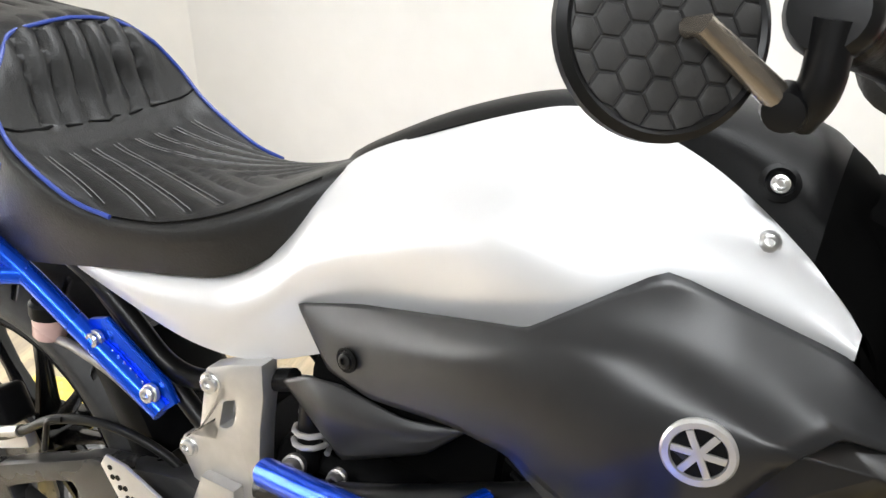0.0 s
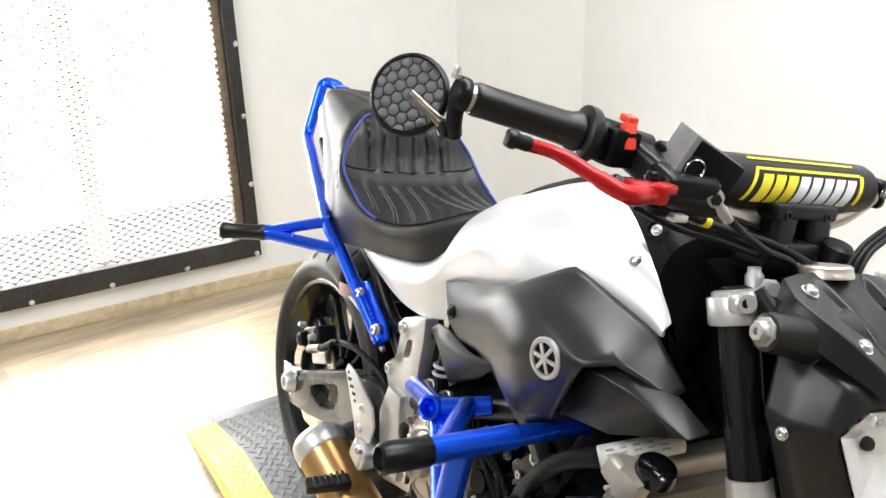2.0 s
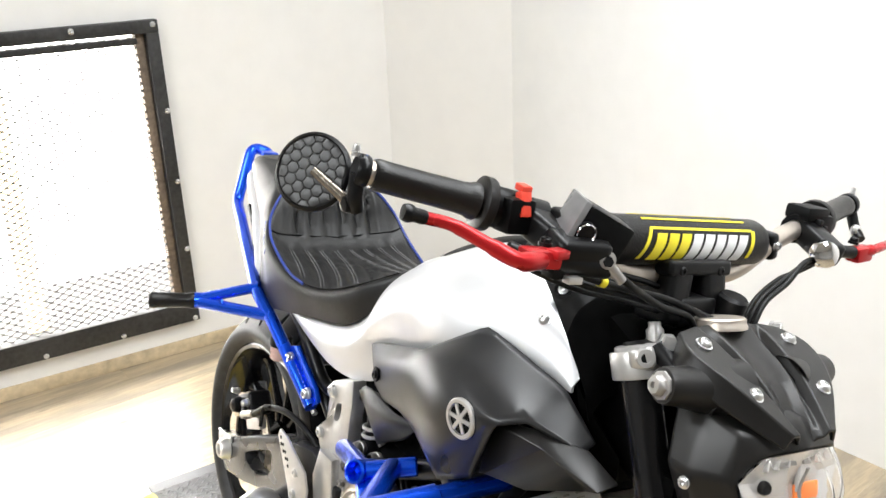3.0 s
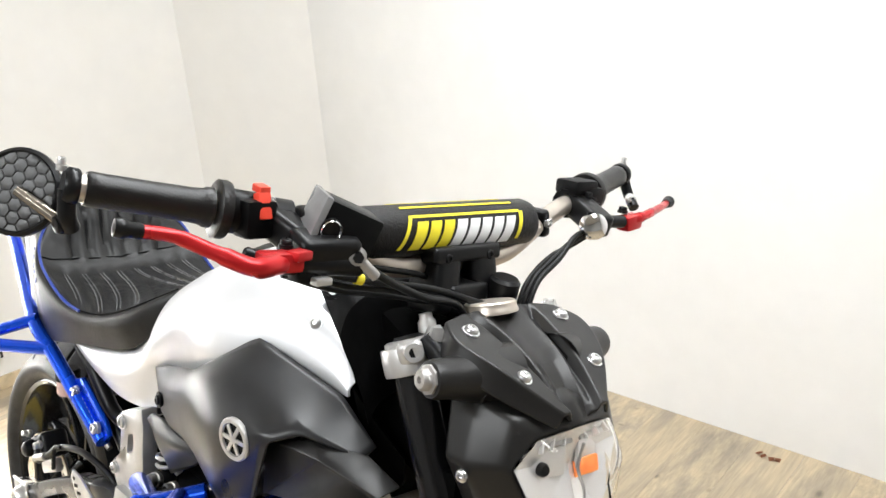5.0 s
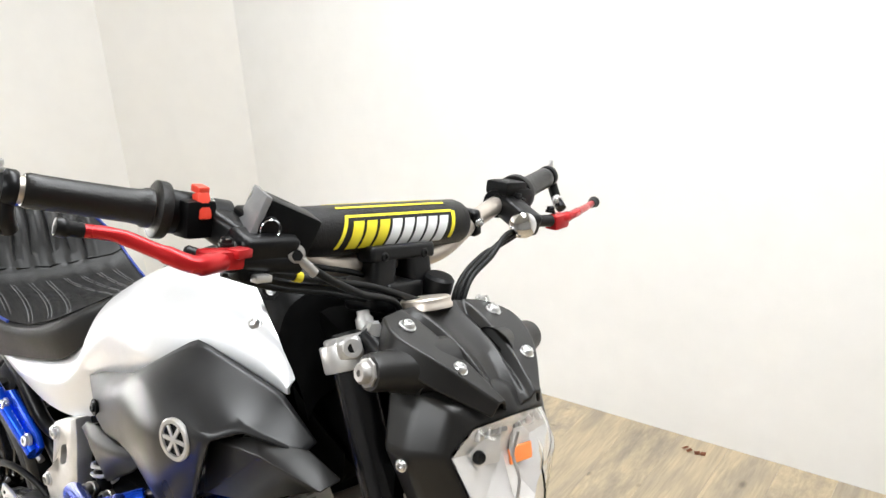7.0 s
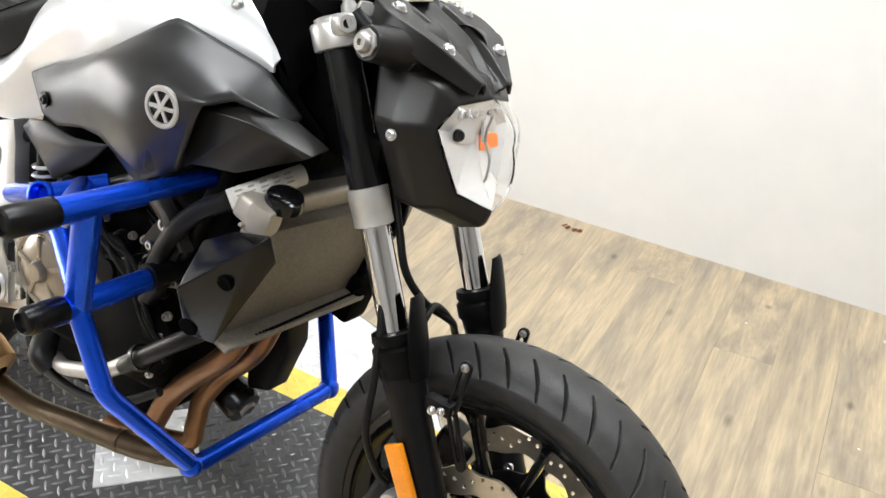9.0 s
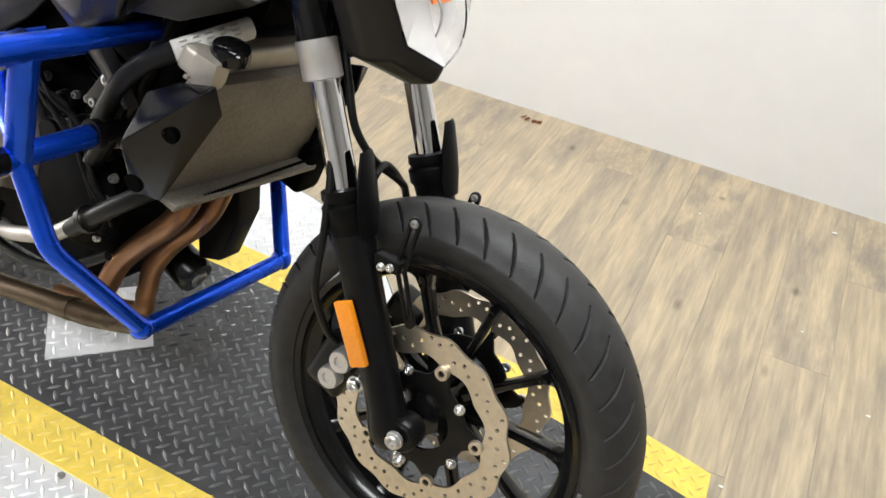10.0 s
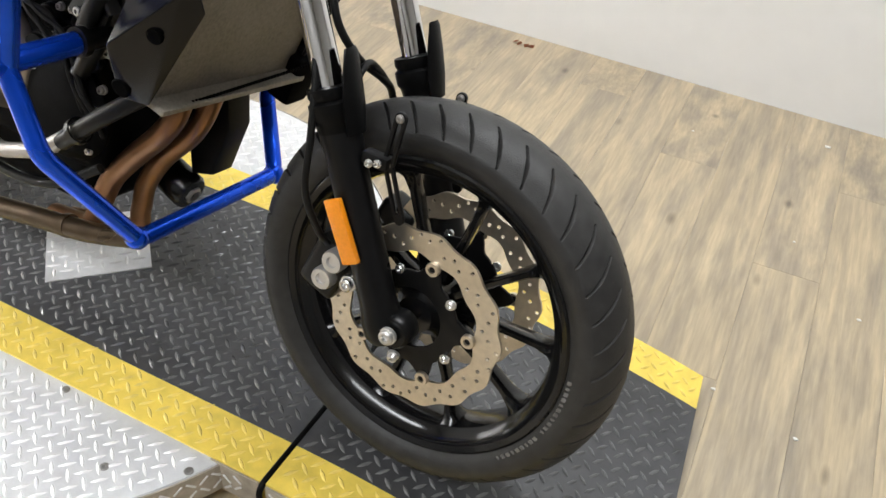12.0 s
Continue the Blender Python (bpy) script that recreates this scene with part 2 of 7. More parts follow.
PRINT = material("grey_print", (0.42, 0.40, 0.37), 0.6, scale=80)
MARK = material("worn_grey_tyre_marks", (0.16, 0.155, 0.15), 0.55, scale=60, var=0.4)
HOSE = material("rubber_hose", (0.008, 0.008, 0.008), 0.42, scale=30, var=0.3, bump=0.1, spec=0.2)
LENS = clear("clear_lens", (1, 1, 1), 0.02)
REFLECT = material("headlight_reflector", (0.72, 0.70, 0.68), 0.22, metal=0.5, scale=12, var=0.05)
MIRROR_SCALE = material("grey_mirror_scales", (0.030, 0.0295, 0.029), 0.42, scale=30, var=0.25, bump=0.15)
MIRROR_BACK = material("mirror_back_plastic", (0.02, 0.0195, 0.0195), 0.45, scale=30, var=0.2, bump=0.15)


# ---------- mesh helpers ----------
def vec(p):
    return Vector(p)


def finish(name, bm, mat, parent=None, label="", sharp=38):
    bmesh.ops.recalc_face_normals(bm, faces=bm.faces)
    me = bpy.data.meshes.new(name)
    bm.to_mesh(me)
    bm.free()
    me.materials.append(mat)
    me.polygons.foreach_set("use_smooth", [True] * len(me.polygons))
    me.set_sharp_from_angle(angle=radians(sharp))
    ob = new(name, me)
    ob.parent = parent
    if label:
        tagged(ob, label=label)
    return ob


def part(name, bm, mat, parent, label="", sharp=38):
    """One mesh object under a thing or under a part."""
    return finish(name, bm, mat, parent, label, sharp)


def raw(name, verts, faces, mat, parent=None, label=""):
    me = bpy.data.meshes.new(name)
    me.from_pydata(verts, [], faces)
    me.materials.append(mat)
    ob = new(name, me)
    ob.parent = parent
    if label:
        tagged(ob, label=label)
    return ob


def frame_of(d):
    """A turn whose z axis lies along d."""
    return vec(d).to_track_quat("Z", "Y").to_matrix().to_4x4()


def box(c, s, bevel=0.004, turn=None, bm=None, segs=2):
    bm = bm or bmesh.new()
    m = Matrix.Translation(c) @ (turn or Matrix()) @ Matrix.Diagonal((*s, 1))
    made = bmesh.ops.create_cube(bm, size=1, matrix=m)["verts"]
    if bevel:
        edges = list({e for v in made for e in v.link_edges})
        bmesh.ops.bevel(bm, geom=edges, offset=bevel, segments=segs, affect="EDGES", profile=0.6)
    return bm


def lathe(profile, at=(0, 0, 0), along=(0, 0, 1), seg=24, bm=None, arc=None):
    """Turns a profile of (radius, height) round an axis."""
    bm = bm or bmesh.new()
    m = Matrix.Translation(at) @ frame_of(along)
    rings = []
    for r, h in profile:
        if r < 1e-5:
            rings.append([bm.verts.new(m @ Vector((0, 0, h)))])
        else:
            rings.append([bm.verts.new(m @ Vector((r * math.cos(2 * math.pi * i / seg), r * math.sin(2 * math.pi * i / seg), h))) for i in range(seg)])
    for a, b in zip(rings, rings[1:]):
        for i in range(seg):
            j = (i + 1) % seg
            if len(a) == 1 and len(b) > 1:
                bm.faces.new((a[0], b[j], b[i]))
            elif len(b) == 1 and len(a) > 1:
                bm.faces.new((a[i], a[j], b[0]))
            elif len(a) > 1:
                bm.faces.new((a[i], a[j], b[j], b[i]))
    return bm


def rod(a, b, r, r2=None, seg=20, bm=None, round_=0.15):
    """A round bar from a to b with eased ends."""
    a, b = vec(a), vec(b)
    d = b - a
    n, r2 = d.length, r if r2 is None else r2
    e = min(r, r2) * round_
    return lathe([(0, 0), (r - e, 0), (r, e), (r2, n - e), (r2 - e, n), (0, n)], a, d, seg, bm)


def smooth_path(pts, bend=0.03, steps=6):
    """A run of straight legs with rounded corners."""
    pts = [vec(p) for p in pts]
    out = [pts[0]]
    for a, p, b in zip(pts, pts[1:], pts[2:]):
        k = min(bend, (p - a).length * 0.48, (b - p).length * 0.48)
        s, e = p + (a - p).normalized() * k, p + (b - p).normalized() * k
        for i in range(steps + 1):
            t = i / steps
            out.append(s * (1 - t) ** 2 + p * 2 * t * (1 - t) + e * t * t)
    out.append(pts[-1])
    return out


def spline(pts, steps=8):
    """Catmull-Rom through the points."""
    pts = [vec(p) for p in pts]
    ext = [pts[0] * 2 - pts[1], *pts, pts[-1] * 2 - pts[-2]]
    out = []
    for p0, p1, p2, p3 in zip(ext, ext[1:], ext[2:], ext[3:]):
        for i in range(steps):
            t = i / steps
            out.append(0.5 * (2 * p1 + (p2 - p0) * t + (2 * p0 - 5 * p1 + 4 * p2 - p3) * t * t + (3 * p1 - p0 - 3 * p2 + p3) * t ** 3))
    out.append(pts[-1])
    return out


def tube(path, r, seg=14, bm=None, cap=True):
    """Sweeps a circle (radius r, or one for each point) along a path."""
    bm = bm or bmesh.new()
    path = [vec(p) for p in path]
    radii = r if isinstance(r, (list, tuple)) else [r] * len(path)
    t0 = (path[1] - path[0]).normalized()
    u = t0.orthogonal().normalized()
    rings, last = [], t0
    for i, p in enumerate(path):
        t = (path[min(i + 1, len(path) - 1)] - path[max(i - 1, 0)]).normalized()
        q = last.rotation_difference(t)
        u = (q @ u).normalized()
        last = t
        w = t.cross(u)
        rings.append([bm.verts.new(p + (u * math.cos(2 * math.pi * k / seg) + w * math.sin(2 * math.pi * k / seg)) * radii[i]) for k in range(seg)])
    for a, b in zip(rings, rings[1:]):
        for k in range(seg):
            bm.faces.new((a[k], a[(k + 1) % seg], b[(k + 1) % seg], b[k]))
    if cap:
        bm.faces.new(rings[0][::-1])
        bm.faces.new(rings[-1])
    return bm


def plate(outline, thick, place, bevel=0.002, bm=None):
    """A flat shape (x, y) pushed out by thick along the z axis of place."""
    bm = bm or bmesh.new()
    v = [bm.verts.new(place @ Vector((x, y, 0))) for x, y in outline]
    f = bm.faces.new(v)
    ex = bmesh.ops.extrude_face_region(bm, geom=[f])["geom"]
    push = place.to_3x3() @ Vector((0, 0, thick))
    top = [g for g in ex if isinstance(g, bmesh.types.BMVert)]
    for g in top:
        g.co += push
    if bevel:
        es = list({e for g in v + top for e in g.link_edges if len(e.link_faces) == 2 and e.calc_face_angle(0) > 0.5})
        bmesh.ops.bevel(bm, geom=es, offset=bevel, segments=2, affect="EDGES", profile=0.6)
    return bm


def side_plane(y):
    """A place whose x, y are the bike's x, z, and whose z axis points to its right-hand side."""
    return Matrix(((1, 0, 0, 0), (0, 0, -1, y), (0, 1, 0, 0), (0, 0, 0, 1)))


def grid(rows, bm=None, closed=False):
    """A skin over rows of points."""
    bm = bm or bmesh.new()
    vs = [[bm.verts.new(p) for p in row] for row in rows]
    n = len(vs[0])
    for a, b in zip(vs, vs[1:]):
        for i in range(n if closed else n - 1):
            j = (i + 1) % n
            bm.faces.new((a[i], a[j], b[j], b[i]))
    return bm


def loft(stations, fine_along=6, fine_round=5, closed=False, caps=False):
    """A smooth skin through cross-sections that have the same number of points each."""
    rows = [spline(s + ([s[0]] if closed else []), fine_round) for s in stations]
    if closed:
        rows = [r[:-1] for r in rows]
    cols = [spline(c, fine_along) for c in zip(*rows)]
    bm = grid([list(r) for r in zip(*cols)], closed=closed)
    if caps:
        bm.verts.ensure_lookup_table()
        n = len(rows[0])
        bm.faces.new(bm.verts[:n][::-1])
        bm.faces.new(bm.verts[-n:])
    return bm


def bolt(parent, at, d, r=0.006, h=0.004, mat=None, name="bolt"):
    """A round-headed socket bolt whose head faces along d."""
    prof = [(r * 1.25, -h * 0.5), (r * 1.25, h * 0.1), (r, h * 0.15), (r, h * 0.8), (r * 0.8, h), (r * 0.48, h), (r * 0.44, h * 0.3), (0, h * 0.3)]
    return part(name, lathe(prof, at, d, 14), mat or BOLT, parent)


def dome_bolt(parent, at, d, r=0.008):
    """A domed hexagon-socket bolt on a thin washer."""
    prof = [(r * 1.3, -0.002), (r * 1.3, 0.0008), (r * 1.05, 0.001), (r, 0.003), (r * 0.86, 0.0052), (r * 0.6, 0.0066), (r * 0.42, 0.0068), (r * 0.36, 0.0050), (0, 0.0050)]
    return part("bolt", lathe(prof, at, d, 16), BOLT, parent)


def thicken(bm, t):
    bmesh.ops.recalc_face_normals(bm, faces=bm.faces)
    bmesh.ops.solidify(bm, geom=bm.faces[:], thickness=t)
    return bm


def merged(bm, d=0.0004):
    bmesh.ops.remove_doubles(bm, verts=bm.verts, dist=d)
    return bm


# ---------- the room ----------
X_WIN = -1.475                      # face of the wall with the window
WIN_Y0, WIN_Y1, WIN_Z0, WIN_Z1 = -1.35, 0.303, 0.130, 1.266
FAR0, FAR1 = (-1.03, 1.52), (4.6, 1.985)     # foot line of the far wall
CEIL_Z = 2.8


def wall_slab(name, a, b, z0, z1, thick, mat, label):
    """An upright slab on the foot line a-b; it is thick on the left of that line."""
    a, b = Vector((*a, 0)), Vector((*b, 0))
    d = (b - a).normalized()
    n = Vector((-d.y, d.x, 0)) * thick
    bm = bmesh.new()
    v = [bm.verts.new(p + Vector((0, 0, z))) for z in (z0, z1) for p in (a, b, b + n, a + n)]
    for f in ((0, 3, 2, 1), (4, 5, 6, 7), (0, 1, 5, 4), (1, 2, 6, 5), (2, 3, 7, 6), (3, 0, 4, 7)):
        bm.faces.new([v[i] for i in f])
    return tagged(finish(name, bm, mat), label=label, category="wall", kind="structure")


wall_slab("wall_far", FAR1[::-1][::-1], FAR0, 0, CEIL_Z, -0.12, WALL_FAR, "plain white painted wall behind the motorcycle")
wall_slab("wall_corner", FAR0, (X_WIN, 1.215), 0, CEIL_Z, -0.12, WALL, "narrow off-white wall across the room corner")
# unseen closing walls, dark grey to cut bounce light and reflections
wall_slab("wall_back", (-1.62, -3.4), (4.6, -3.4), 0, CEIL_Z, -0.12, WALL_DARK, "unseen dark grey wall added to close the room and cut bounce light")
wall_slab("wall_end", (4.6, -3.4), (4.6, 1.985), 0, CEIL_Z, -0.12, WALL_DARK, "unseen dark grey wall added to close the room and cut bounce light")

bm = bmesh.new()
T_W = 0.14
for y0, y1, z0, z1 in ((WIN_Y1, 1.215, 0, CEIL_Z), (-3.4, WIN_Y0, 0, CEIL_Z), (WIN_Y0, WIN_Y1, 0, WIN_Z0), (WIN_Y0, WIN_Y1, WIN_Z1, CEIL_Z)):
    box((X_WIN - T_W / 2, (y0 + y1) / 2, (z0 + z1) / 2), (T_W, y1 - y0, z1 - z0), 0, bm=bm)
tagged(finish("wall_window", merged(bm), WALL), label="off-white painted wall around the meshed window", category="wall", kind="structure")

# unseen ceiling, kept mid grey so it returns less fill light
tagged(finish("ceiling", box((1.5, -0.8, CEIL_Z + 0.05), (6.6, 5.8, 0.1), 0), CEIL), label="unseen plain grey ceiling, toned down to cut fill light", category="ceiling", kind="structure")

# tan strip where the wall with the window meets the floor
bm = box((X_WIN + 0.006, -1.1, 0.025), (0.012, 4.6, 0.050), 0.004)
tagged(finish("wall_foot_strip", bm, TAN_STRIP), label="low tan strip along the foot of the wall", category="trim", kind="structure")

# window: steel frame with bolts, expanded metal in front of a bright outdoors
XF = X_WIN + 0.012
FW, FB = 0.045, 0.080
win = box((XF, (WIN_Y0 + WIN_Y1) / 2, WIN_Z1 - FW / 2), (0.05, WIN_Y1 - WIN_Y0, FW), 0.004)
window = tagged(finish("window_1", win, FRAME_STEEL), label="bright window behind expanded metal in a bolted dark steel frame", category="window", kind="structure")
part("frame_bar", box((XF, (WIN_Y0 + WIN_Y1) / 2, WIN_Z0 + FB / 2), (0.05, WIN_Y1 - WIN_Y0, FB), 0.004), FRAME_STEEL, window)
part("frame_bar", box((XF, WIN_Y1 - FW / 2, (WIN_Z0 + FB + WIN_Z1 - FW) / 2), (0.048, FW, WIN_Z1 - WIN_Z0 - FW - FB), 0.004), FRAME_STEEL, window)
part("frame_bar", box((XF, WIN_Y0 + FW / 2, (WIN_Z0 + FB + WIN_Z1 - FW) / 2), (0.048, FW, WIN_Z1 - WIN_Z0 - FW - FB), 0.004), FRAME_STEEL, window)
# worn inner reveal
part("reveal", box((XF - 0.03, WIN_Y1 - FW - 0.016, (WIN_Z0 + FB + WIN_Z1 - FW) / 2), (0.05, 0.032, WIN_Z1 - WIN_Z0 - FW - FB), 0.006), FRAME_RUST, window, "worn brown steel reveal")
part("reveal", box((XF - 0.03, (WIN_Y0 + WIN_Y1) / 2 - 0.02, WIN_Z1 - FW - 0.026), (0.05, WIN_Y1 - WIN_Y0 - 2 * FW, 0.024), 0.006), FRAME_STEEL, window)
for i in range(6):
    bolt(window, (XF + 0.025, WIN_Y1 - 0.018 - 0.272 * i, WIN_Z0 + 0.012), (1, 0, 0), 0.008, 0.006)
    bolt(window, (XF + 0.025, WIN_Y1 - 0.018 - 0.270 * i, WIN_Z1 - 0.016), (1, 0, 0), 0.008, 0.006)
for i in range(1, 4):
    bolt(window, (XF + 0.025, WIN_Y1 - 0.010, WIN_Z0 + 0.032 + 0.262 * i), (1, 0, 0), 0.008, 0.006)

# expanded metal: two sets of slanting strands
verts, faces = [], []
PY, PZ, SW = 0.0215, 0.0125, 0.0017
ys = np.arange(WIN_Y0 + 0.05, WIN_Y1 - 0.05, PY)
zs = np.arange(WIN_Z0 + 0.05, WIN_Z1 - 0.05, PZ)
for j, z in enumerate(zs):
    for i, y in enumerate(ys):
        up = 1 if (i + j) % 2 else -1
        k = len(verts)
        za, zb = z - up * PZ / 2, z + up * PZ / 2
        for yy, zz, w in ((y, za, 1.9 * SW), (y + PY * 0.28, za * 0.72 + zb * 0.28, SW), (y + PY * 0.72, za * 0.28 + zb * 0.72, SW), (y + PY, zb, 1.9 * SW)):
            verts += [(X_WIN + 0.006, yy, zz - w), (X_WIN + 0.006, yy, zz + w), (X_WIN + 0.001, yy, zz + w * 0.6)]
        for g in (k, k + 3, k + 6):
            faces += [(g, g + 3, g + 4, g + 1), (g + 1, g + 4, g + 5, g + 2), (g + 2, g + 5, g + 3, g)]
mesh_ob = raw("expanded_metal", verts, faces, MESH_METAL, window, "grey expanded metal sheet")
tagged(mesh_ob, kind="stuff")

tagged(finish("backdrop", box((-2.6, -0.8, 1.0), (0.04, 5.0, 3.6), 0), OUTSIDE), label="overexposed bright daylight outside the window", category="backdrop", kind="structure")
tagged(finish("outdoor_post", box((-2.05, -0.205, 0.9), (0.05, 0.085, 1.9), 0.006), POST), label="tan wooden post standing outside the window, glowing in place of sunlight", category="post")
tagged(finish("outdoor_ground", box((-2.1, -0.8, -0.03), (1.0, 5.0, 0.06), 0), YARD), label="grey ground outside the window", category="ground", kind="structure")

# floor
floor = tagged(finish("floor", box((1.5, -0.8, -0.056), (6.4, 5.6, 0.1), 0), GAP), label="weathered tan and grey wood plank floor", category="floor", kind="structure")
LEAFLET = new("dry_leaf", bpy.data.meshes.new("dry_leaf"))
bm = bmesh.new()
for k in range(5):
    a = k * 1.3
    v = [bm.verts.new((0.012 * k - 0.024 + r * math.cos(a + t), r * 0.5 * math.sin(a + t), 0.004 + 0.006 * math.sin(2 * t + k))) for r, t in ((0.006, 0), (0.018, 0.9), (0.022, 1.7), (0.012, 2.6))]
    bm.faces.new(v)
bmesh.ops.solidify(bm, geom=bm.faces[:], thickness=0.001)
bm.to_mesh(LEAFLET.data)
bm.free()
LEAFLET.data.materials.append(LEAF)
LEAFLET.location = (0.80, 1.60, 0.002)
tagged(LEAFLET, label="small curled brown dry leaf on the floor by the wall", category="leaf")


def scrap(x, y, s):
    bm = bmesh.new()
    made = bmesh.ops.create_icosphere(bm, subdivisions=1, radius=s)["verts"]
    for v in made:
        v.co = Vector((v.co.x * 1.5, v.co.y, v.co.z * 0.5 + s * 0.3)) * (0.8 + 0.4 * random.random())
    ob = finish("paper_scrap", bm, FLECK)
    ob.location = (x, y, 0)
    tagged(ob, label="tiny white scrap lying on the plank floor", category="scrap", group="scraps on the floor")


for x, y, s in ((1.755, 1.605, 0.006), (1.98, 0.93, 0.004), (1.78, 0.55, 0.004), (1.79, 1.12, 0.003), (1.42, 1.45, 0.003), (1.95, 0.52, 0.004)):
    scrap(x, y, s)

# ---------- turntable with drive-on deck ----------
DECK_H = 0.097
YAW = 4.5
DECK_AT = Matrix.Translation((0, -0.2574, 0)) @ pose(0, 0, 0, 0, 0, YAW)      # local x along the deck, y = 0 at its near edge
DECK_W, STRIPE = 0.66, 0.086
X_END, X_JOINT, X_REAR = 1.88, 1.262, 0.10


def lugs(name, inside, height, place, mat, parent, step=0.0225, x0=-1.0, x1=2.1, y0=-0.9, y1=1.6, skew=52):
    """Raised tread bars, each pointing at the flank of its neighbours, over the part of a plate that inside() names."""
    verts, faces = [], []
    mx, my = (x0 + x1) / 2, (y0 + y1) / 2
    n = int(math.hypot(x1 - x0, y1 - y0) / 2 / step) + 1
    cs, sn = math.cos(radians(skew)), math.sin(radians(skew))
    for i in range(-n, n + 1):
        for j in range(-n, n + 1):
            x, y = mx + (i * cs - j * sn) * step, my + (i * sn + j * cs) * step
            if not (x0 <= x <= x1 and y0 <= y <= y1 and inside(x, y)):
                continue
            a = radians(skew + (90 if (i + j) % 2 else 0)) + random.uniform(-0.04, 0.04)
            c, s = math.cos(a), math.sin(a)
            k = len(verts)
            for u, w, h in ((-0.0145, 0, 0), (-0.006, -0.0033, 0), (0.006, -0.0033, 0), (0.0145, 0, 0), (0.006, 0.0033, 0), (-0.006, 0.0033, 0),
                            (-0.0095, 0, 0.0016), (0, -0.0012, 0.0023), (0.0095, 0, 0.0016), (0, 0.0012, 0.0023)):
                p = place @ Vector((x + u * c - w * s, y + u * s + w * c, 0))
                verts.append((p.x, p.y, p.z + height(x) + h))
            faces += [tuple(k + q for q in f) for f in ((0, 1, 7, 6), (1, 2, 7), (2, 3, 8, 7), (3, 4, 9, 8), (4, 5, 9), (5, 0, 6, 9), (6, 7, 8, 9))]
    return tagged(raw(name, verts, faces, mat, parent), kind="stuff")


def slab(outline, z_top, place, z_bottom=0.0):
    """A deck piece: outline in local x, y; z_top is a function of x."""
    bm = bmesh.new()
    top = [bm.verts.new(place @ Vector((x, y, z_top(x)))) for x, y in outline]
    low = [bm.verts.new(place @ Vector((x, y, max(z_bottom, z_top(x) - 0.066)))) for x, y in outline]
    bm.faces.new(top)
    bm.faces.new(low[::-1])
    n = len(top)
    for i in range(n):
        bm.faces.new((top[i], low[i], low[(i + 1) % n], top[(i + 1) % n]))
    bmesh.ops.triangulate(bm, faces=[f for f in bm.faces if len(f.verts) > 4])
    return bm


def flat(x):
    return DECK_H


def ramp_front(x):
    return DECK_H - (DECK_H - 0.010) * max(0.0, min(1.0, (x - X_JOINT) / (X_END - X_JOINT))) ** 1.9


turntable = new("turntable")
tagged(turntable, label="low round galvanised turntable with a painted tread-plate deck", category="turntable")
# round plate
CX, CY, CR = 0.558, 0.063, 0.658
bm = lathe([(0, 0.032), (CR, 0.032), (CR, DECK_H - 0.008), (CR - 0.003, DECK_H - 0.004), (0, DECK_H - 0.004)], (CX, CY, 0), (0, 0, 1), 96)
part("round_plate", bm, GALV, turntable, "bare galvanised tread plate")
part("base_ring", lathe([(0.40, 0), (0.52, 0), (0.52, 0.034), (0.40, 0.034), (0.40, 0)], (CX, CY, 0), (0, 0, 1), 64), FRAME_STEEL, turntable, "dark steel base ring under the plate")
part("rim", lathe([(CR, 0.032), (CR + 0.003, 0.032), (CR + 0.003, DECK_H - 0.005), (CR, DECK_H - 0.005)], (CX, CY, 0), (0, 0, 1), 128), SKIRT, turntable, "dirty tread-plate band round the edge")
bm = bmesh.new()
for k in range(60):
    a = radians(-110 + 1.85 * k)
    for row in range(2):
        m = Matrix.Translation((CX + (CR + 0.0032) * math.cos(a), CY + (CR + 0.0032) * math.sin(a), 0.050 + 0.024 * row)) @ pose(0, 0, 0, 0, 0, math.degrees(a) + 90) @ pose(0, 0, 0, 0, 45 if (k + row) % 2 else -45, 0)
        box((0, 0, 0), (0.021, 0.002, 0.0045), 0.0008, m, bm, 1)
tagged(part("rim_tread", bm, GALV_LUG, turntable), kind="stuff")
INV = DECK_AT.inverted()


def on_disc(x, y):
    p = INV @ Vector((x, y, 0))
    return (x - CX) ** 2 + (y - CY) ** 2 < (CR - 0.02) ** 2 and not (-0.012 < p.y < DECK_W + 0.012)


lugs("plate_tread", on_disc, lambda x: DECK_H - 0.004, Matrix(), GALV_LUG, turntable)
# deck strips
for name, y0, y1, mat, lm in (("yellow_strip", 0, STRIPE, YELLOW, YELLOW_LUG), ("grey_strip", STRIPE, DECK_W - STRIPE, DECK, DECK_LUG), ("yellow_strip", DECK_W - STRIPE, DECK_W, YELLOW, YELLOW_LUG)):
    part(name, slab([(X_REAR, y0), (X_JOINT - 0.006, y0), (X_JOINT - 0.006, y1), (X_REAR, y1)], flat, DECK_AT), mat, turntable)
    lugs("tread", lambda x, y: X_REAR < x < X_JOINT - 0.02 and y0 + 0.008 < y < y1 - 0.008, flat, DECK_AT, lm, turntable, y0=y0, y1=y1)

front_ramp = new("front_ramp")
tagged(front_ramp, label="sloping tread-plate ramp, grey with yellow edges", category="ramp")
rear_ramp = new("rear_ramp")
tagged(rear_ramp, label="sloping tread-plate ramp, grey with yellow edges", category="ramp")


def end_x(y):
    return 1.884 - 0.108 * y


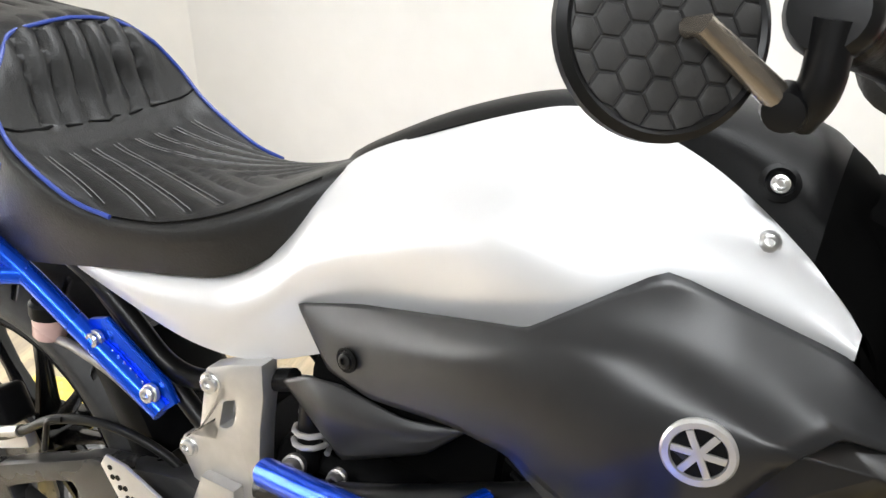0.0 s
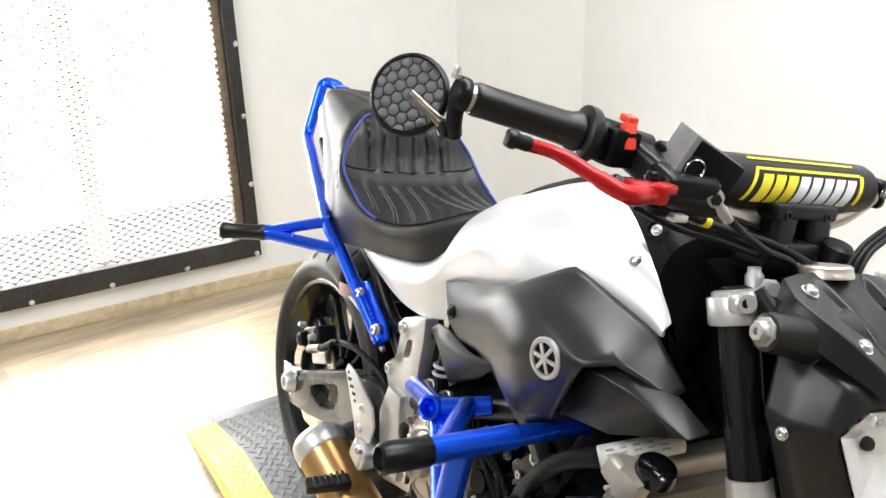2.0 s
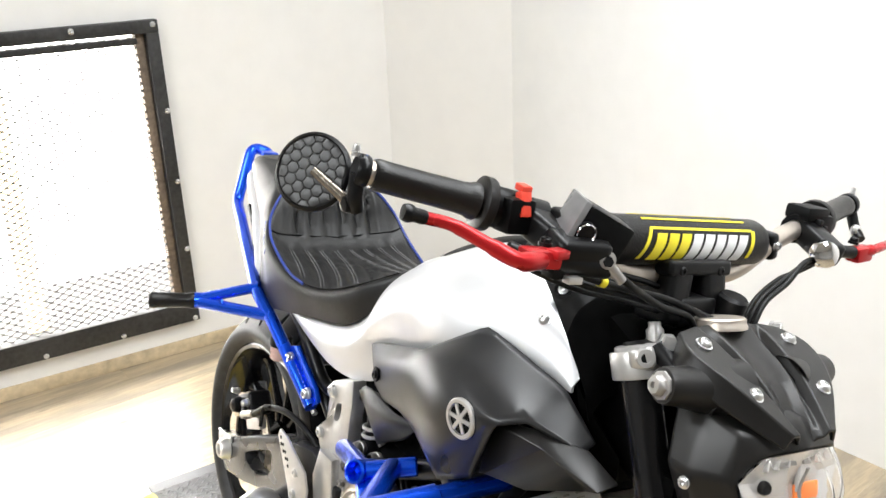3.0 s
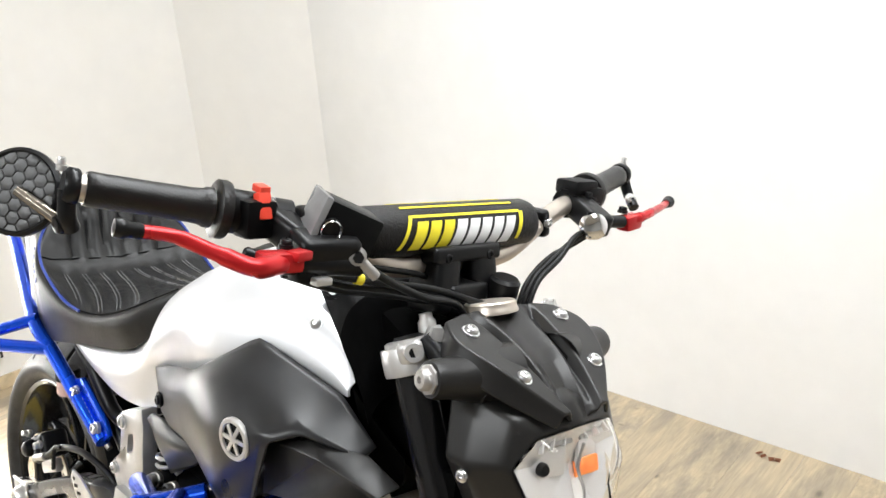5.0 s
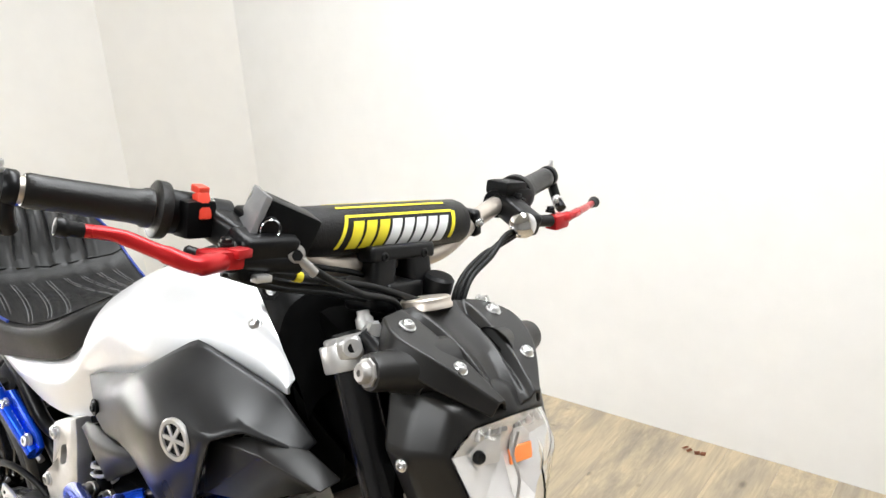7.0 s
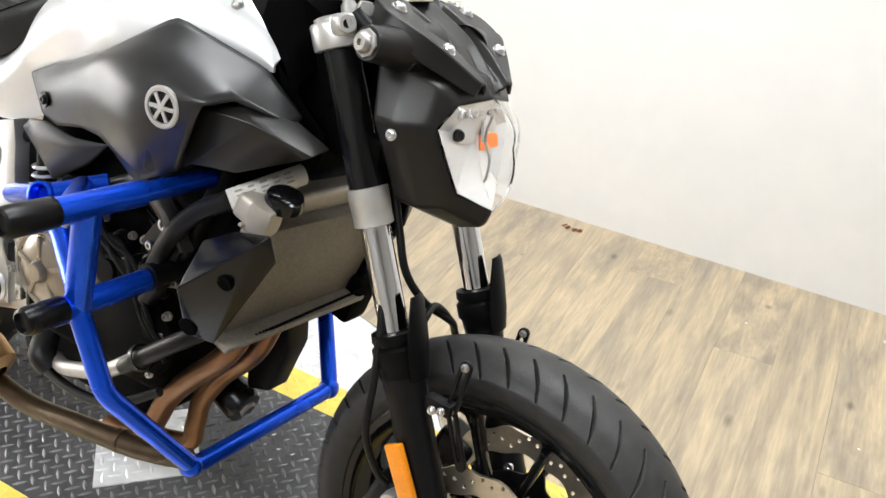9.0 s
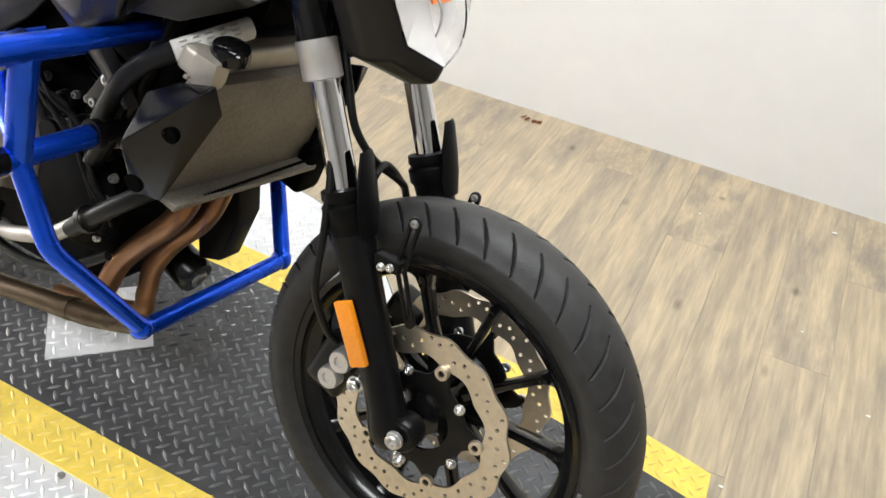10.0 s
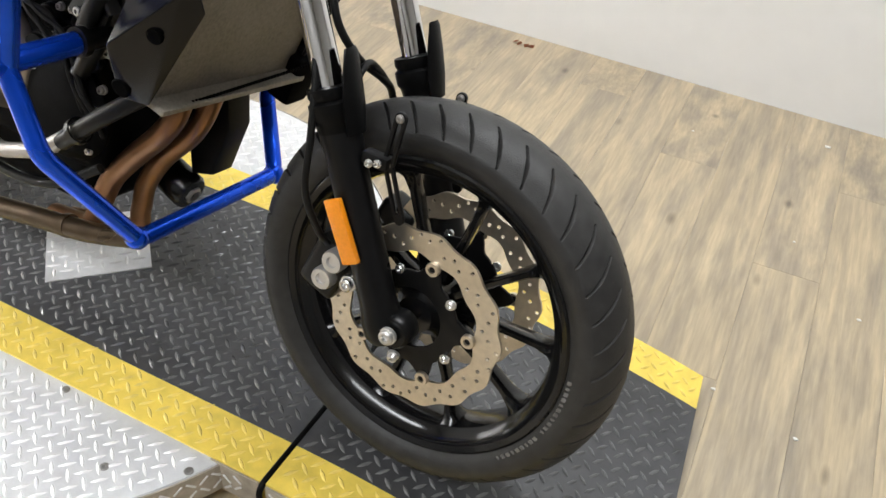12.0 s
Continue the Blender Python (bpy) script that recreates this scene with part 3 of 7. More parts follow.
for name, y0, y1, mat, lm in (("yellow_strip", 0, STRIPE, YELLOW, YELLOW_LUG), ("grey_strip", STRIPE, DECK_W - STRIPE, DECK, DECK_LUG), ("yellow_strip", DECK_W - STRIPE, DECK_W, YELLOW, YELLOW_LUG)):
    part(name, slab([(X_JOINT + 0.004 + (end_x(y0) - X_JOINT - 0.004) * k / 12, y0) for k in range(13)] + [(X_JOINT + 0.004 + (end_x(y1) - X_JOINT - 0.004) * k / 12, y1) for k in range(12, -1, -1)], ramp_front, DECK_AT), mat, front_ramp)
    lugs("tread", lambda x, y: X_JOINT + 0.02 < x < end_x(y) - 0.015 and y0 + 0.008 < y < y1 - 0.008, ramp_front, DECK_AT, lm, front_ramp, y0=y0, y1=y1)
# tread-plate skirts on the open near sides
SK = [X_JOINT + 0.006 + 0.56 * k / 10 for k in range(11)]
part("skirt", slab([(x, -0.005) for x in SK] + [(x, -0.001) for x in SK[::-1]], lambda x: ramp_front(x) - 0.003, DECK_AT), SKIRT, front_ramp, "dirty galvanised tread-plate skirt")
part("skirt", slab([(X_JOINT - 0.10, -0.004), (X_JOINT - 0.008, -0.004), (X_JOINT - 0.008, -0.001), (X_JOINT - 0.10, -0.001)], lambda x: DECK_H - 0.002, DECK_AT), SKIRT, turntable, "dirty galvanised tread-plate skirt")
for host, xa, xb in ((front_ramp, X_JOINT + 0.02, X_JOINT + 0.52), (turntable, X_JOINT - 0.09, X_JOINT - 0.015)):
    bm = bmesh.new()
    for k in range(int((xb - xa) / 0.021)):
        x = xa + 0.021 * k
        for row in range(4):
            z = 0.014 + 0.021 * row + (0.010 if k % 2 else 0)
            if not max(0.0, ramp_front(x) - 0.066) + 0.008 < z < ramp_front(x) - 0.012:
                continue
            box((0, 0, 0), (0.020, 0.002, 0.0045), 0.0008, DECK_AT @ Matrix.Translation((x, -0.0055, z)) @ pose(0, 0, 0, 0, 45 if (k + row) % 2 else -45, 0), bm, 1)
    tagged(part("skirt_tread", bm, GALV_LUG, host), kind="stuff")

# black cord added to darken the open joint, bent down over the near edge
bm = tube(smooth_path([(X_JOINT - 0.001, DECK_W - 0.02, DECK_H - 0.001), (X_JOINT - 0.001, 0.0, DECK_H - 0.001), (X_JOINT - 0.001, -0.012, DECK_H - 0.012), (X_JOINT - 0.001, -0.012, DECK_H - 0.055)], 0.010), 0.0052, 10)
bm.transform(DECK_AT)
part("joint_gap_fill", bm, BLACK, turntable, "black cord added to make the open joint dark")
for x, y in ((1.033, -0.273), (1.146, -0.205), (0.86, -0.20)):
    bolt(turntable, (x, y, DECK_H - 0.004), (0, 0, 1), 0.0065, 0.002, ALU_DARK, "rivet")

REAR_AT = pose(0, -0.224, 0, 0, 0, 0.6)
R0, R1 = -0.575, 0.085


def ramp_rear(x):
    return 0.012 + (DECK_H - 0.013) * max(0.0, min(1.0, (x - R0) / 0.30))


for name, y0, y1, mat, lm in (("yellow_strip", 0, STRIPE, YELLOW, YELLOW_LUG), ("grey_strip", STRIPE, DECK_W - STRIPE, DECK, DECK_LUG), ("yellow_strip", DECK_W - STRIPE, DECK_W, YELLOW, YELLOW_LUG)):
    xs = [R0, R0 + 0.3, R1]
    part(name, slab([(x, y0) for x in xs] + [(x, y1) for x in xs[::-1]], ramp_rear, REAR_AT), mat, rear_ramp)
    lugs("tread", lambda x, y: R0 + 0.012 < x < R1 - 0.01 and y0 + 0.008 < y < y1 - 0.008, ramp_rear, REAR_AT, lm, rear_ramp, y0=y0, y1=y1)
part("nose_plate", slab([(R0 - 0.05, STRIPE), (R0 - 0.002, STRIPE), (R0 - 0.002, DECK_W - STRIPE), (R0 - 0.05, DECK_W - STRIPE)], lambda x: 0.008, REAR_AT), DECK, rear_ramp, "grey nose plate")
# square bare plate let into the deck under the engine
bm = slab([(-0.095, -0.098), (0.095, -0.098), (0.095, 0.098), (-0.095, 0.098)], lambda x: DECK_H + 0.003, Matrix.Translation((0.615, 0.093, 0)) @ pose(0, 0, 0, 0, 0, -41), DECK_H - 0.01)
part("pivot_plate", bm, GALV, turntable, "square bare tread plate over the pivot")
HINV = (Matrix.Translation((0.615, 0.093, 0)) @ pose(0, 0, 0, 0, 0, -41)).inverted()


def on_hatch(x, y):
    q = HINV @ Vector((x, y, 0))
    return abs(q.x) < 0.085 and abs(q.y) < 0.088


lugs("plate_tread", on_hatch, lambda x: DECK_H + 0.003, Matrix(), GALV_LUG, turntable, x0=0.4, x1=0.9, y0=-0.2, y1=0.4)


# ---------- the motorcycle: x forward, y to its left, z up from the tyres' contact line ----------
bike = new("motorcycle")
bike.matrix_world = Matrix.Translation((0.0, 0.0076, 0.0996)) @ Euler((radians(-11.5), radians(0.21), radians(0.63)), "XYZ").to_matrix().to_4x4()
tagged(bike, label="silver and black stunt motorcycle with blue crash cage, leaning over", category="motorcycle")


def mirrored(p):
    return (p[0], -p[1], p[2])


# --- wheels ---
def tyre_mesh(R, half, rim_r, style, nu=1500, nv=100):
    """A tyre round the y axis with cut tread grooves."""
    u = np.linspace(0, 2 * np.pi, nu, endpoint=False)
    v = np.linspace(-1, 1, nv)
    prof_y, prof_r, tread = [], [], []
    for s in v:
        a = abs(s)
        if a < 0.72:                                  # crown
            t = a / 0.72 * radians(62)
            y = half * math.sin(t) / math.sin(radians(62)) * 0.985
            r = R - half * 1.02 * (1 - math.cos(t)) / math.sin(radians(62)) * 0.82
            tread.append(1.0 if a < 0.71 else 0.0)
        else:                                         # side wall
            t = (a - 0.72) / 0.28
            y0 = half * 0.985
            r0 = R - half * 1.02 * (1 - math.cos(radians(62))) / math.sin(radians(62)) * 0.82
            y = y0 + 0.004 * math.sin(t * math.pi) - (y0 - half * 0.74) * t ** 2
            r = r0 + (rim_r - r0) * t
            tread.append(0.0)
        prof_y.append(math.copysign(y, s))
        prof_r.append(r)
    prof_y, prof_r, tread = map(np.array, (prof_y, prof_r, tread))
    U, S = np.meshgrid(u, v, indexing="ij")
    A = np.abs(S)
    cut = np.zeros_like(U)
    if style == "front":
        n = 42
        for side in (-1, 1):
            ph = (U * n / (2 * np.pi) + side * 0.25 + (A * 2.2 - 0.9 * A ** 2)) % 1.0
            line = np.clip(1.6 - 1.6 * np.abs(ph - 0.5) / (0.058 * (1.15 - 0.6 * np.abs(A - 0.42) / 0.29)), 0, 1)
            cut = np.maximum(cut, line * (np.sign(S) == side) * (A > 0.15) * (A < 0.70))
    else:
        n = 22
        for side in (-1, 1):
            ph = (U * n / (2 * np.pi) + side * 0.25 + A * 1.3) % 1.0
            line = np.clip(1.6 - 1.6 * np.abs(ph - 0.5) / 0.06, 0, 1)
            cut = np.maximum(cut, line * (np.sign(S) == side) * (A > 0.14) * (A < 0.60))
    r = prof_r[None, :] - cut * tread[None, :] * 0.008
    x, z = r * np.cos(U), r * np.sin(U)
    y = np.broadcast_to(prof_y[None, :], x.shape)
    verts = np.stack([x, y, z], -1).reshape(-1, 3)
    i, j = np.meshgrid(np.arange(nu), np.arange(nv - 1), indexing="ij")
    a = (i * nv + j).ravel()
    b = (((i + 1) % nu) * nv + j).ravel()
    return verts.tolist(), np.stack([a, a + 1, b + 1, b], -1).tolist()


def ring_profile(profile, seg, at_y=0.0):
    return lathe([(r, y) for y, r in profile], (0, at_y, 0), (0, 1, 0), seg)


def holed(outer, inner, thick, place, bevel=0.003):
    """A flat ring between two outlines of the same length, pushed out by thick."""
    bm = bmesh.new()
    a = [bm.verts.new(place @ Vector((x, y, 0))) for x, y in outer]
    b = [bm.verts.new(place @ Vector((x, y, 0))) for x, y in inner]
    n = len(a)
    fs = [bm.faces.new((a[i], a[(i + 1) % n], b[(i + 1) % n], b[i])) for i in range(n)]
    ex = bmesh.ops.extrude_face_region(bm, geom=fs)["geom"]
    push = place.to_3x3() @ Vector((0, 0, thick))
    for g in ex:
        if isinstance(g, bmesh.types.BMVert):
            g.co += push
    bmesh.ops.recalc_face_normals(bm, faces=bm.faces)
    es = [e for e in bm.edges if len(e.link_faces) == 2 and e.calc_face_angle(0) > 0.9]
    bmesh.ops.bevel(bm, geom=es, offset=bevel, segments=2, affect="EDGES", profile=0.6)
    return bm


HOLE_R = (0.86, 0.56, 0.28, 0.56, 0.80, 0.36, 0.60, 0.26, 0.78, 0.34, 0.64, 0.44, 0.88, 0.66)


def brake_disc(R, inner, y, thick, holes, lobes, phase=0.0):
    """A wave-edged disc with round drilled holes: one cell of the ring round each hole."""
    bm = bmesh.new()
    step = 2 * math.pi / holes
    q = 4

    def edge(f, a):
        ro = R * (1 + 0.020 * math.cos(14 * (a - phase)))
        ri = inner * (1 - 0.030 * math.cos(lobes * (a - phase)))
        r = ri + (ro - ri) * f
        return r, (r * math.cos(a), y, r * math.sin(a))

    for h in range(holes):
        a0 = h * step
        mid, f0 = a0 + step / 2, HOLE_R[h % len(HOLE_R)]
        cell = [edge(0, a0 + step * k / q) for k in range(q)] + [edge(k / q, a0 + step) for k in range(q)]
        cell += [edge(1, a0 + step * (q - k) / q) for k in range(q)] + [edge(1 - k / q, a0) for k in range(q)]
        rc = edge(f0, mid)[0]
        cx, cz = rc * math.cos(mid), rc * math.sin(mid)
        out = [bm.verts.new(p) for _, p in cell]
        rim = []
        for _, p in cell:
            t = math.atan2(p[2] - cz, p[0] - cx)
            rim.append(bm.verts.new((cx + 0.0031 * math.cos(t), y, cz + 0.0031 * math.sin(t))))
        n = len(out)
        for i in range(n):
            j = (i + 1) % n
            bm.faces.new((out[i], out[j], rim[j], rim[i]))
    bmesh.ops.remove_doubles(bm, verts=bm.verts, dist=0.00004)
    bmesh.ops.recalc_face_normals(bm, faces=bm.faces)
    bmesh.ops.solidify(bm, geom=bm.faces[:], thickness=thick)
    return bm


def carrier(s, phase, at_y):
    """Black ring that bolts the disc to the hub: five arms with windows between them."""
    out, inn = [], []
    for i in range(100):
        a = 2 * math.pi * i / 100
        k = max(0.0, math.cos(5 * (a - phase)))
        out.append(((0.074 + 0.024 * k ** 2.2) * math.cos(a), (0.074 + 0.024 * k ** 2.2) * math.sin(a)))
        inn.append((0.047 * math.cos(a), 0.047 * math.sin(a)))
    return holed(out, inn, 0.005, side_plane(at_y), 0.0012)


def add_wheel(name, at, R, half, rim_r, rim_half, style, label):
    """rim with tyre, spokes, hub"""
    prof = [(-rim_half, rim_r + 0.006), (-rim_half - 0.002, rim_r + 0.002), (-rim_half + 0.002, rim_r - 0.006), (-rim_half + 0.012, rim_r - 0.010), (-rim_half * 0.55, rim_r - 0.026), (-rim_half * 0.3, rim_r - 0.030),
            (rim_half * 0.3, rim_r - 0.030), (rim_half * 0.55, rim_r - 0.026), (rim_half - 0.012, rim_r - 0.010), (rim_half - 0.003, rim_r - 0.004), (rim_half, rim_r + 0.006),
            (rim_half - 0.006, rim_r + 0.003), (0, rim_r - 0.02), (-rim_half + 0.006, rim_r + 0.003), (-rim_half, rim_r + 0.006)]
    wheel = part(name, ring_profile(prof, 96), GLOSS, bike, label)
    wheel.location = at
    v, f = tyre_mesh(R, half, rim_r + 0.002, style)
    t = raw("tyre", v, f, RUBBER, wheel, "black road tyre with slanting grooves")
    t.data.polygons.foreach_set("use_smooth", [True] * len(f))
    t.data.set_sharp_from_angle(angle=radians(35))
    part("hub", ring_profile([(-0.06, 0.0), (-0.06, 0.028), (-0.045, 0.034), (-0.03, 0.046), (0.03, 0.046), (0.045, 0.034), (0.06, 0.028), (0.06, 0.0)], 32), GLOSS, wheel)
    return wheel


def add_spokes(wheel, rim_r, count, phase, r0=0.040):
    for k in range(count):
        a0 = phase + 2 * math.pi * k / count
        p0 = Vector((r0 * math.cos(a0), 0, r0 * math.sin(a0)))
        p1 = Vector(((rim_r - 0.024) * math.cos(a0), 0, (rim_r - 0.024) * math.sin(a0)))
        d = (p1 - p0).normalized()
        n = Vector((-d.z, 0, d.x))
        bm = bmesh.new()
        rows = []
        for f, w, h in ((0, 0.012, 0.022), (0.15, 0.0085, 0.018), (0.5, 0.0062, 0.013), (0.80, 0.0068, 0.015), (0.93, 0.011, 0.020), (1.0, 0.024, 0.028)):
            c = p0 + (p1 - p0) * f
            rows.append([bm.verts.new(c + n * (w * x) + Vector((0, h * y, 0))) for x, y in ((-1, -0.6), (-0.5, -1), (0.5, -1), (1, -0.6), (1, 0.6), (0.5, 1), (-0.5, 1), (-1, 0.6))])
        for a, b in zip(rows, rows[1:]):
            for i in range(8):
                bm.faces.new((a[i], a[(i + 1) % 8], b[(i + 1) % 8], b[i]))
        part("spoke", bm, GLOSS, wheel)


front = add_wheel("front_wheel", (1.402, 0, 0.300), 0.300, 0.061, 0.228, 0.050, "front", "gloss black cast front wheel")
add_spokes(front, 0.228, 10, math.radians(3))
rear = add_wheel("rear_wheel", (0.0, 0, 0.312), 0.314, 0.090, 0.228, 0.074, "rear", "gloss black cast rear wheel")
add_spokes(rear, 0.228, 10, math.radians(20))
for s in (-1, 1):
    part("brake_disc", brake_disc(0.1405, 0.1035, s * 0.070, 0.0045, 56, 10, radians(5)), DISC, front, "drilled wave-edged brake disc")
    part("disc_carrier", carrier(s, radians(5), s * 0.0655 + 0.0025), SATIN, front)
    for k in range(5):
        a = radians(5 + 72 * k)
        part("disc_button", lathe([(0.0045, 0.001), (0.0052, 0.004), (0.0098, 0.004), (0.0105, 0.002), (0.0105, -0.003)], (0.0945 * math.cos(a), s * 0.0725, 0.0945 * math.sin(a)), (0, s, 0), 20), DISC, front, "steel button that holds the disc")
        part("button_core", lathe([(0, 0.0015), (0.0046, 0.0015), (0.0046, -0.002)], (0.0945 * math.cos(a), s * 0.0725, 0.0945 * math.sin(a)), (0, s, 0), 14), SATIN, front)
        a = radians(41 + 72 * k)
        bolt(front, (0.0755 * math.cos(a), s * 0.071, 0.0755 * math.sin(a)), (0, s, 0), 0.0062, 0.005, BOLT)
part("brake_disc", brake_disc(0.122, 0.088, -0.095, 0.0045, 48, 10), DISC, rear, "drilled wave-edged brake disc")
# unreadable raised maker's lettering on the tyre wall, as short bars
bm = bmesh.new()
for k in range(20):
    a = radians(-44 + 2.3 * k + (2.0 if k > 8 else 0))
    r = 0.2445
    m = Matrix.Translation((r * math.cos(a), -0.0575, r * math.sin(a))) @ pose(0, 0, 0, 0, -math.degrees(a), 0) @ pose(0, 0, 0, 0, 0, 12)
    box((0, 0, 0), (0.0105, 0.0022, 0.0062 if k % 3 else 0.0035), 0.0005, m, bm, 1)
part("sidewall_mark", bm, MARK, front, "faint grey raised marks")


# --- forks ---
def fork_at(z, y):
    return Vector((1.094 + (0.95 - z) * 0.437, y, z))


for s in (-1, 1):
    y = 0.105 * s
    ax = (fork_at(0.3, y) - fork_at(1.0, y)).normalized()
    leg = part("fork_leg", rod(fork_at(0.958, y), fork_at(0.745, y), 0.0235, seg=28), BLACK_GLOSSY, bike, "telescopic fork leg, black tubes and chrome stanchion")
    part("collar", lathe([(0.0235, 0), (0.0262, 0.001), (0.0262, 0.024), (0.0256, 0.025), (0.0256, 0.048), (0.020, 0.050)], fork_at(0.776, y), ax, 28), ALU, leg, "dull silver collar")
    part("stanchion", rod(fork_at(0.79, y), fork_at(0.56, y), 0.0195, seg=28), CHROME, leg, "polished chrome stanchion")
    part("dust_seal", lathe([(0.021, 0), (0.031, 0.002), (0.032, 0.012), (0.029, 0.018), (0.034, 0.022), (0.034, 0.040), (0.030, 0.046), (0.0285, 0.06)], fork_at(0.606, y), ax, 28), BLACK, leg)
    lower = [(0.0285, 0), (0.0285, 0.03), (0.0265, 0.05), (0.0265, 0.26), (0.030, 0.285), (0.030, 0.305), (0.022, 0.318), (0, 0.32)]
    part("lower_tube", lathe(lower, fork_at(0.566, y), ax, 28), SATIN, leg)
    # curved guard plate standing up in front of the stanchion
    fwd = Vector((-ax.z, 0, ax.x))
    if fwd.x < 0:
        fwd = -fwd
    rows = []
    for z, w, off in ((0.545, 0.95, 0.034), (0.575, 0.95, 0.040), (0.605, 0.80, 0.043), (0.638, 0.52, 0.045), (0.645, 0.40, 0.043)):
        c = fork_at(z, y)
        rows.append([c + fwd * (off * math.cos(a)) + Vector((0, s * off * math.sin(a), 0)) for a in [(-0.9 + 1.8 * i / 8) * w + 0.20 * s for i in range(9)]])
    part("guard", thicken(grid(rows), 0.004), BLACK, leg)
    # axle clamp
    part("axle_clamp", lathe([(0, 0), (0.023, 0), (0.0255, 0.004), (0.0255, 0.032), (0.022, 0.037), (0, 0.037)], (1.402, y - s * 0.020, 0.300), (0, s, 0), 24), SATIN, leg)
    bolt(leg, (1.402, y + s * 0.026, 0.300), (0, s, 0), 0.0105, 0.008, ALU)
    bolt(leg, (1.412, y + s * 0.018, 0.268), (0.2, s, -0.4), 0.007, 0.008, ALU)
    # slotted mudguard stays left bare on the leg
    for a, b, w in (((1.352, 0.595), (1.344, 0.530), 0.0085), ((1.343, 0.528), (1.373, 0.458), 0.0075)):
        drop = Vector((-0.012, -0.022, 0)) if s > 0 else Vector()
        a, b = Vector((*a, 0)) + drop, Vector((*b, 0)) + drop
        u = (b - a).normalized()
        v = Vector((-u.y, u.x, 0))

        def ring(r, shrink):
            pts = []
            for k in range(16):
                t = math.pi * (k % 8) / 7
                e, g = (a, 1) if k < 8 else (b, -1)
                q = e + u * (g * shrink) - u * (g * r * math.sin(t)) + v * (g * r * math.cos(t))
                pts.append((q.x, q.y))
            return pts

        stay = part("mudguard_stay", holed(ring(w, 0.0), ring(w * 0.38, 0.010), 0.006, side_plane(y - s * 0.010), 0.0012), SATIN, leg)
        bolt(stay, (a.x, y - s * 0.010 - 0.007, a.y), (0, -1, 0), 0.0048, 0.003, ALU_DARK)
    part("stay_boss", box((1.328, y - s * 0.004, 0.530), (0.040, 0.020, 0.018), 0.004), SATIN, leg)
    bolt(leg, (1.340, y - 0.016, 0.534), (0, -1, 0), 0.0045, 0.004)
    bolt(leg, (1.327, y - 0.016, 0.530), (0, -1, 0), 0.0045, 0.004)
    # caliper
    cal = part("brake_caliper", box((1.272, s * 0.082, 0.340), (0.062, 0.052, 0.090), 0.012, pose(0, 0, 0, 0, 20, 0), segs=3), SATIN, bike, "black brake caliper with pale piston caps")
    for px, pz, r in ((1.283, 0.333, 0.0155), (1.297, 0.366, 0.0155)):
        part("piston_cap", lathe([(0, 0), (r * 1.1, 0), (r * 1.1, 0.018), (r, 0.022), (r * 0.55, 0.022), (r * 0.45, 0.018), (0, 0.018)], (px - 0.004, s * 0.102, pz), (0, s, 0), 20), ALU, cal)
    bolt(cal, (1.318, s * 0.112, 0.338), (0, s, 0), 0.010, 0.010)
    # reflector
    if s < 0:
        m = Matrix.Translation((1.314, -0.140, 0.431)) @ pose(0, 0, 0, 0, -28, 0)
        refl = part("reflector", box((0, 0, 0), (0.026, 0.010, 0.092), 0.003, m), AMBER, leg, "amber rectangular reflector")
        part("reflector_bracket", box((0.006, 0.012, -0.005), (0.014, 0.016, 0.07), 0.003, m), SATIN, leg)
# brake hose down the right leg
part("brake_hose", tube(spline([(1.205, -0.10, 0.70), (1.235, -0.125, 0.62), (1.248, -0.140, 0.545), (1.252, -0.145, 0.47), (1.268, -0.128, 0.41), (1.275, -0.11, 0.385)]), 0.0052, 10), HOSE, bike)
part("hose_loop", tube(spline([(1.185, -0.070, 0.780), (1.212, -0.080, 0.725), (1.233, -0.083, 0.677), (1.252, -0.057, 0.634), (1.263, -0.012, 0.602), (1.260, 0.022, 0.579), (1.252, 0.050, 0.552), (1.250, 0.080, 0.515)]), 0.0055, 10), HOSE, bike)
part("short_hose", tube(spline([(1.268, -0.086, 0.592), (1.272, -0.080, 0.624), (1.266, -0.051, 0.631), (1.264, -0.020, 0.613), (1.262, 0.006, 0.592)]), 0.0050, 10), HOSE, bike)

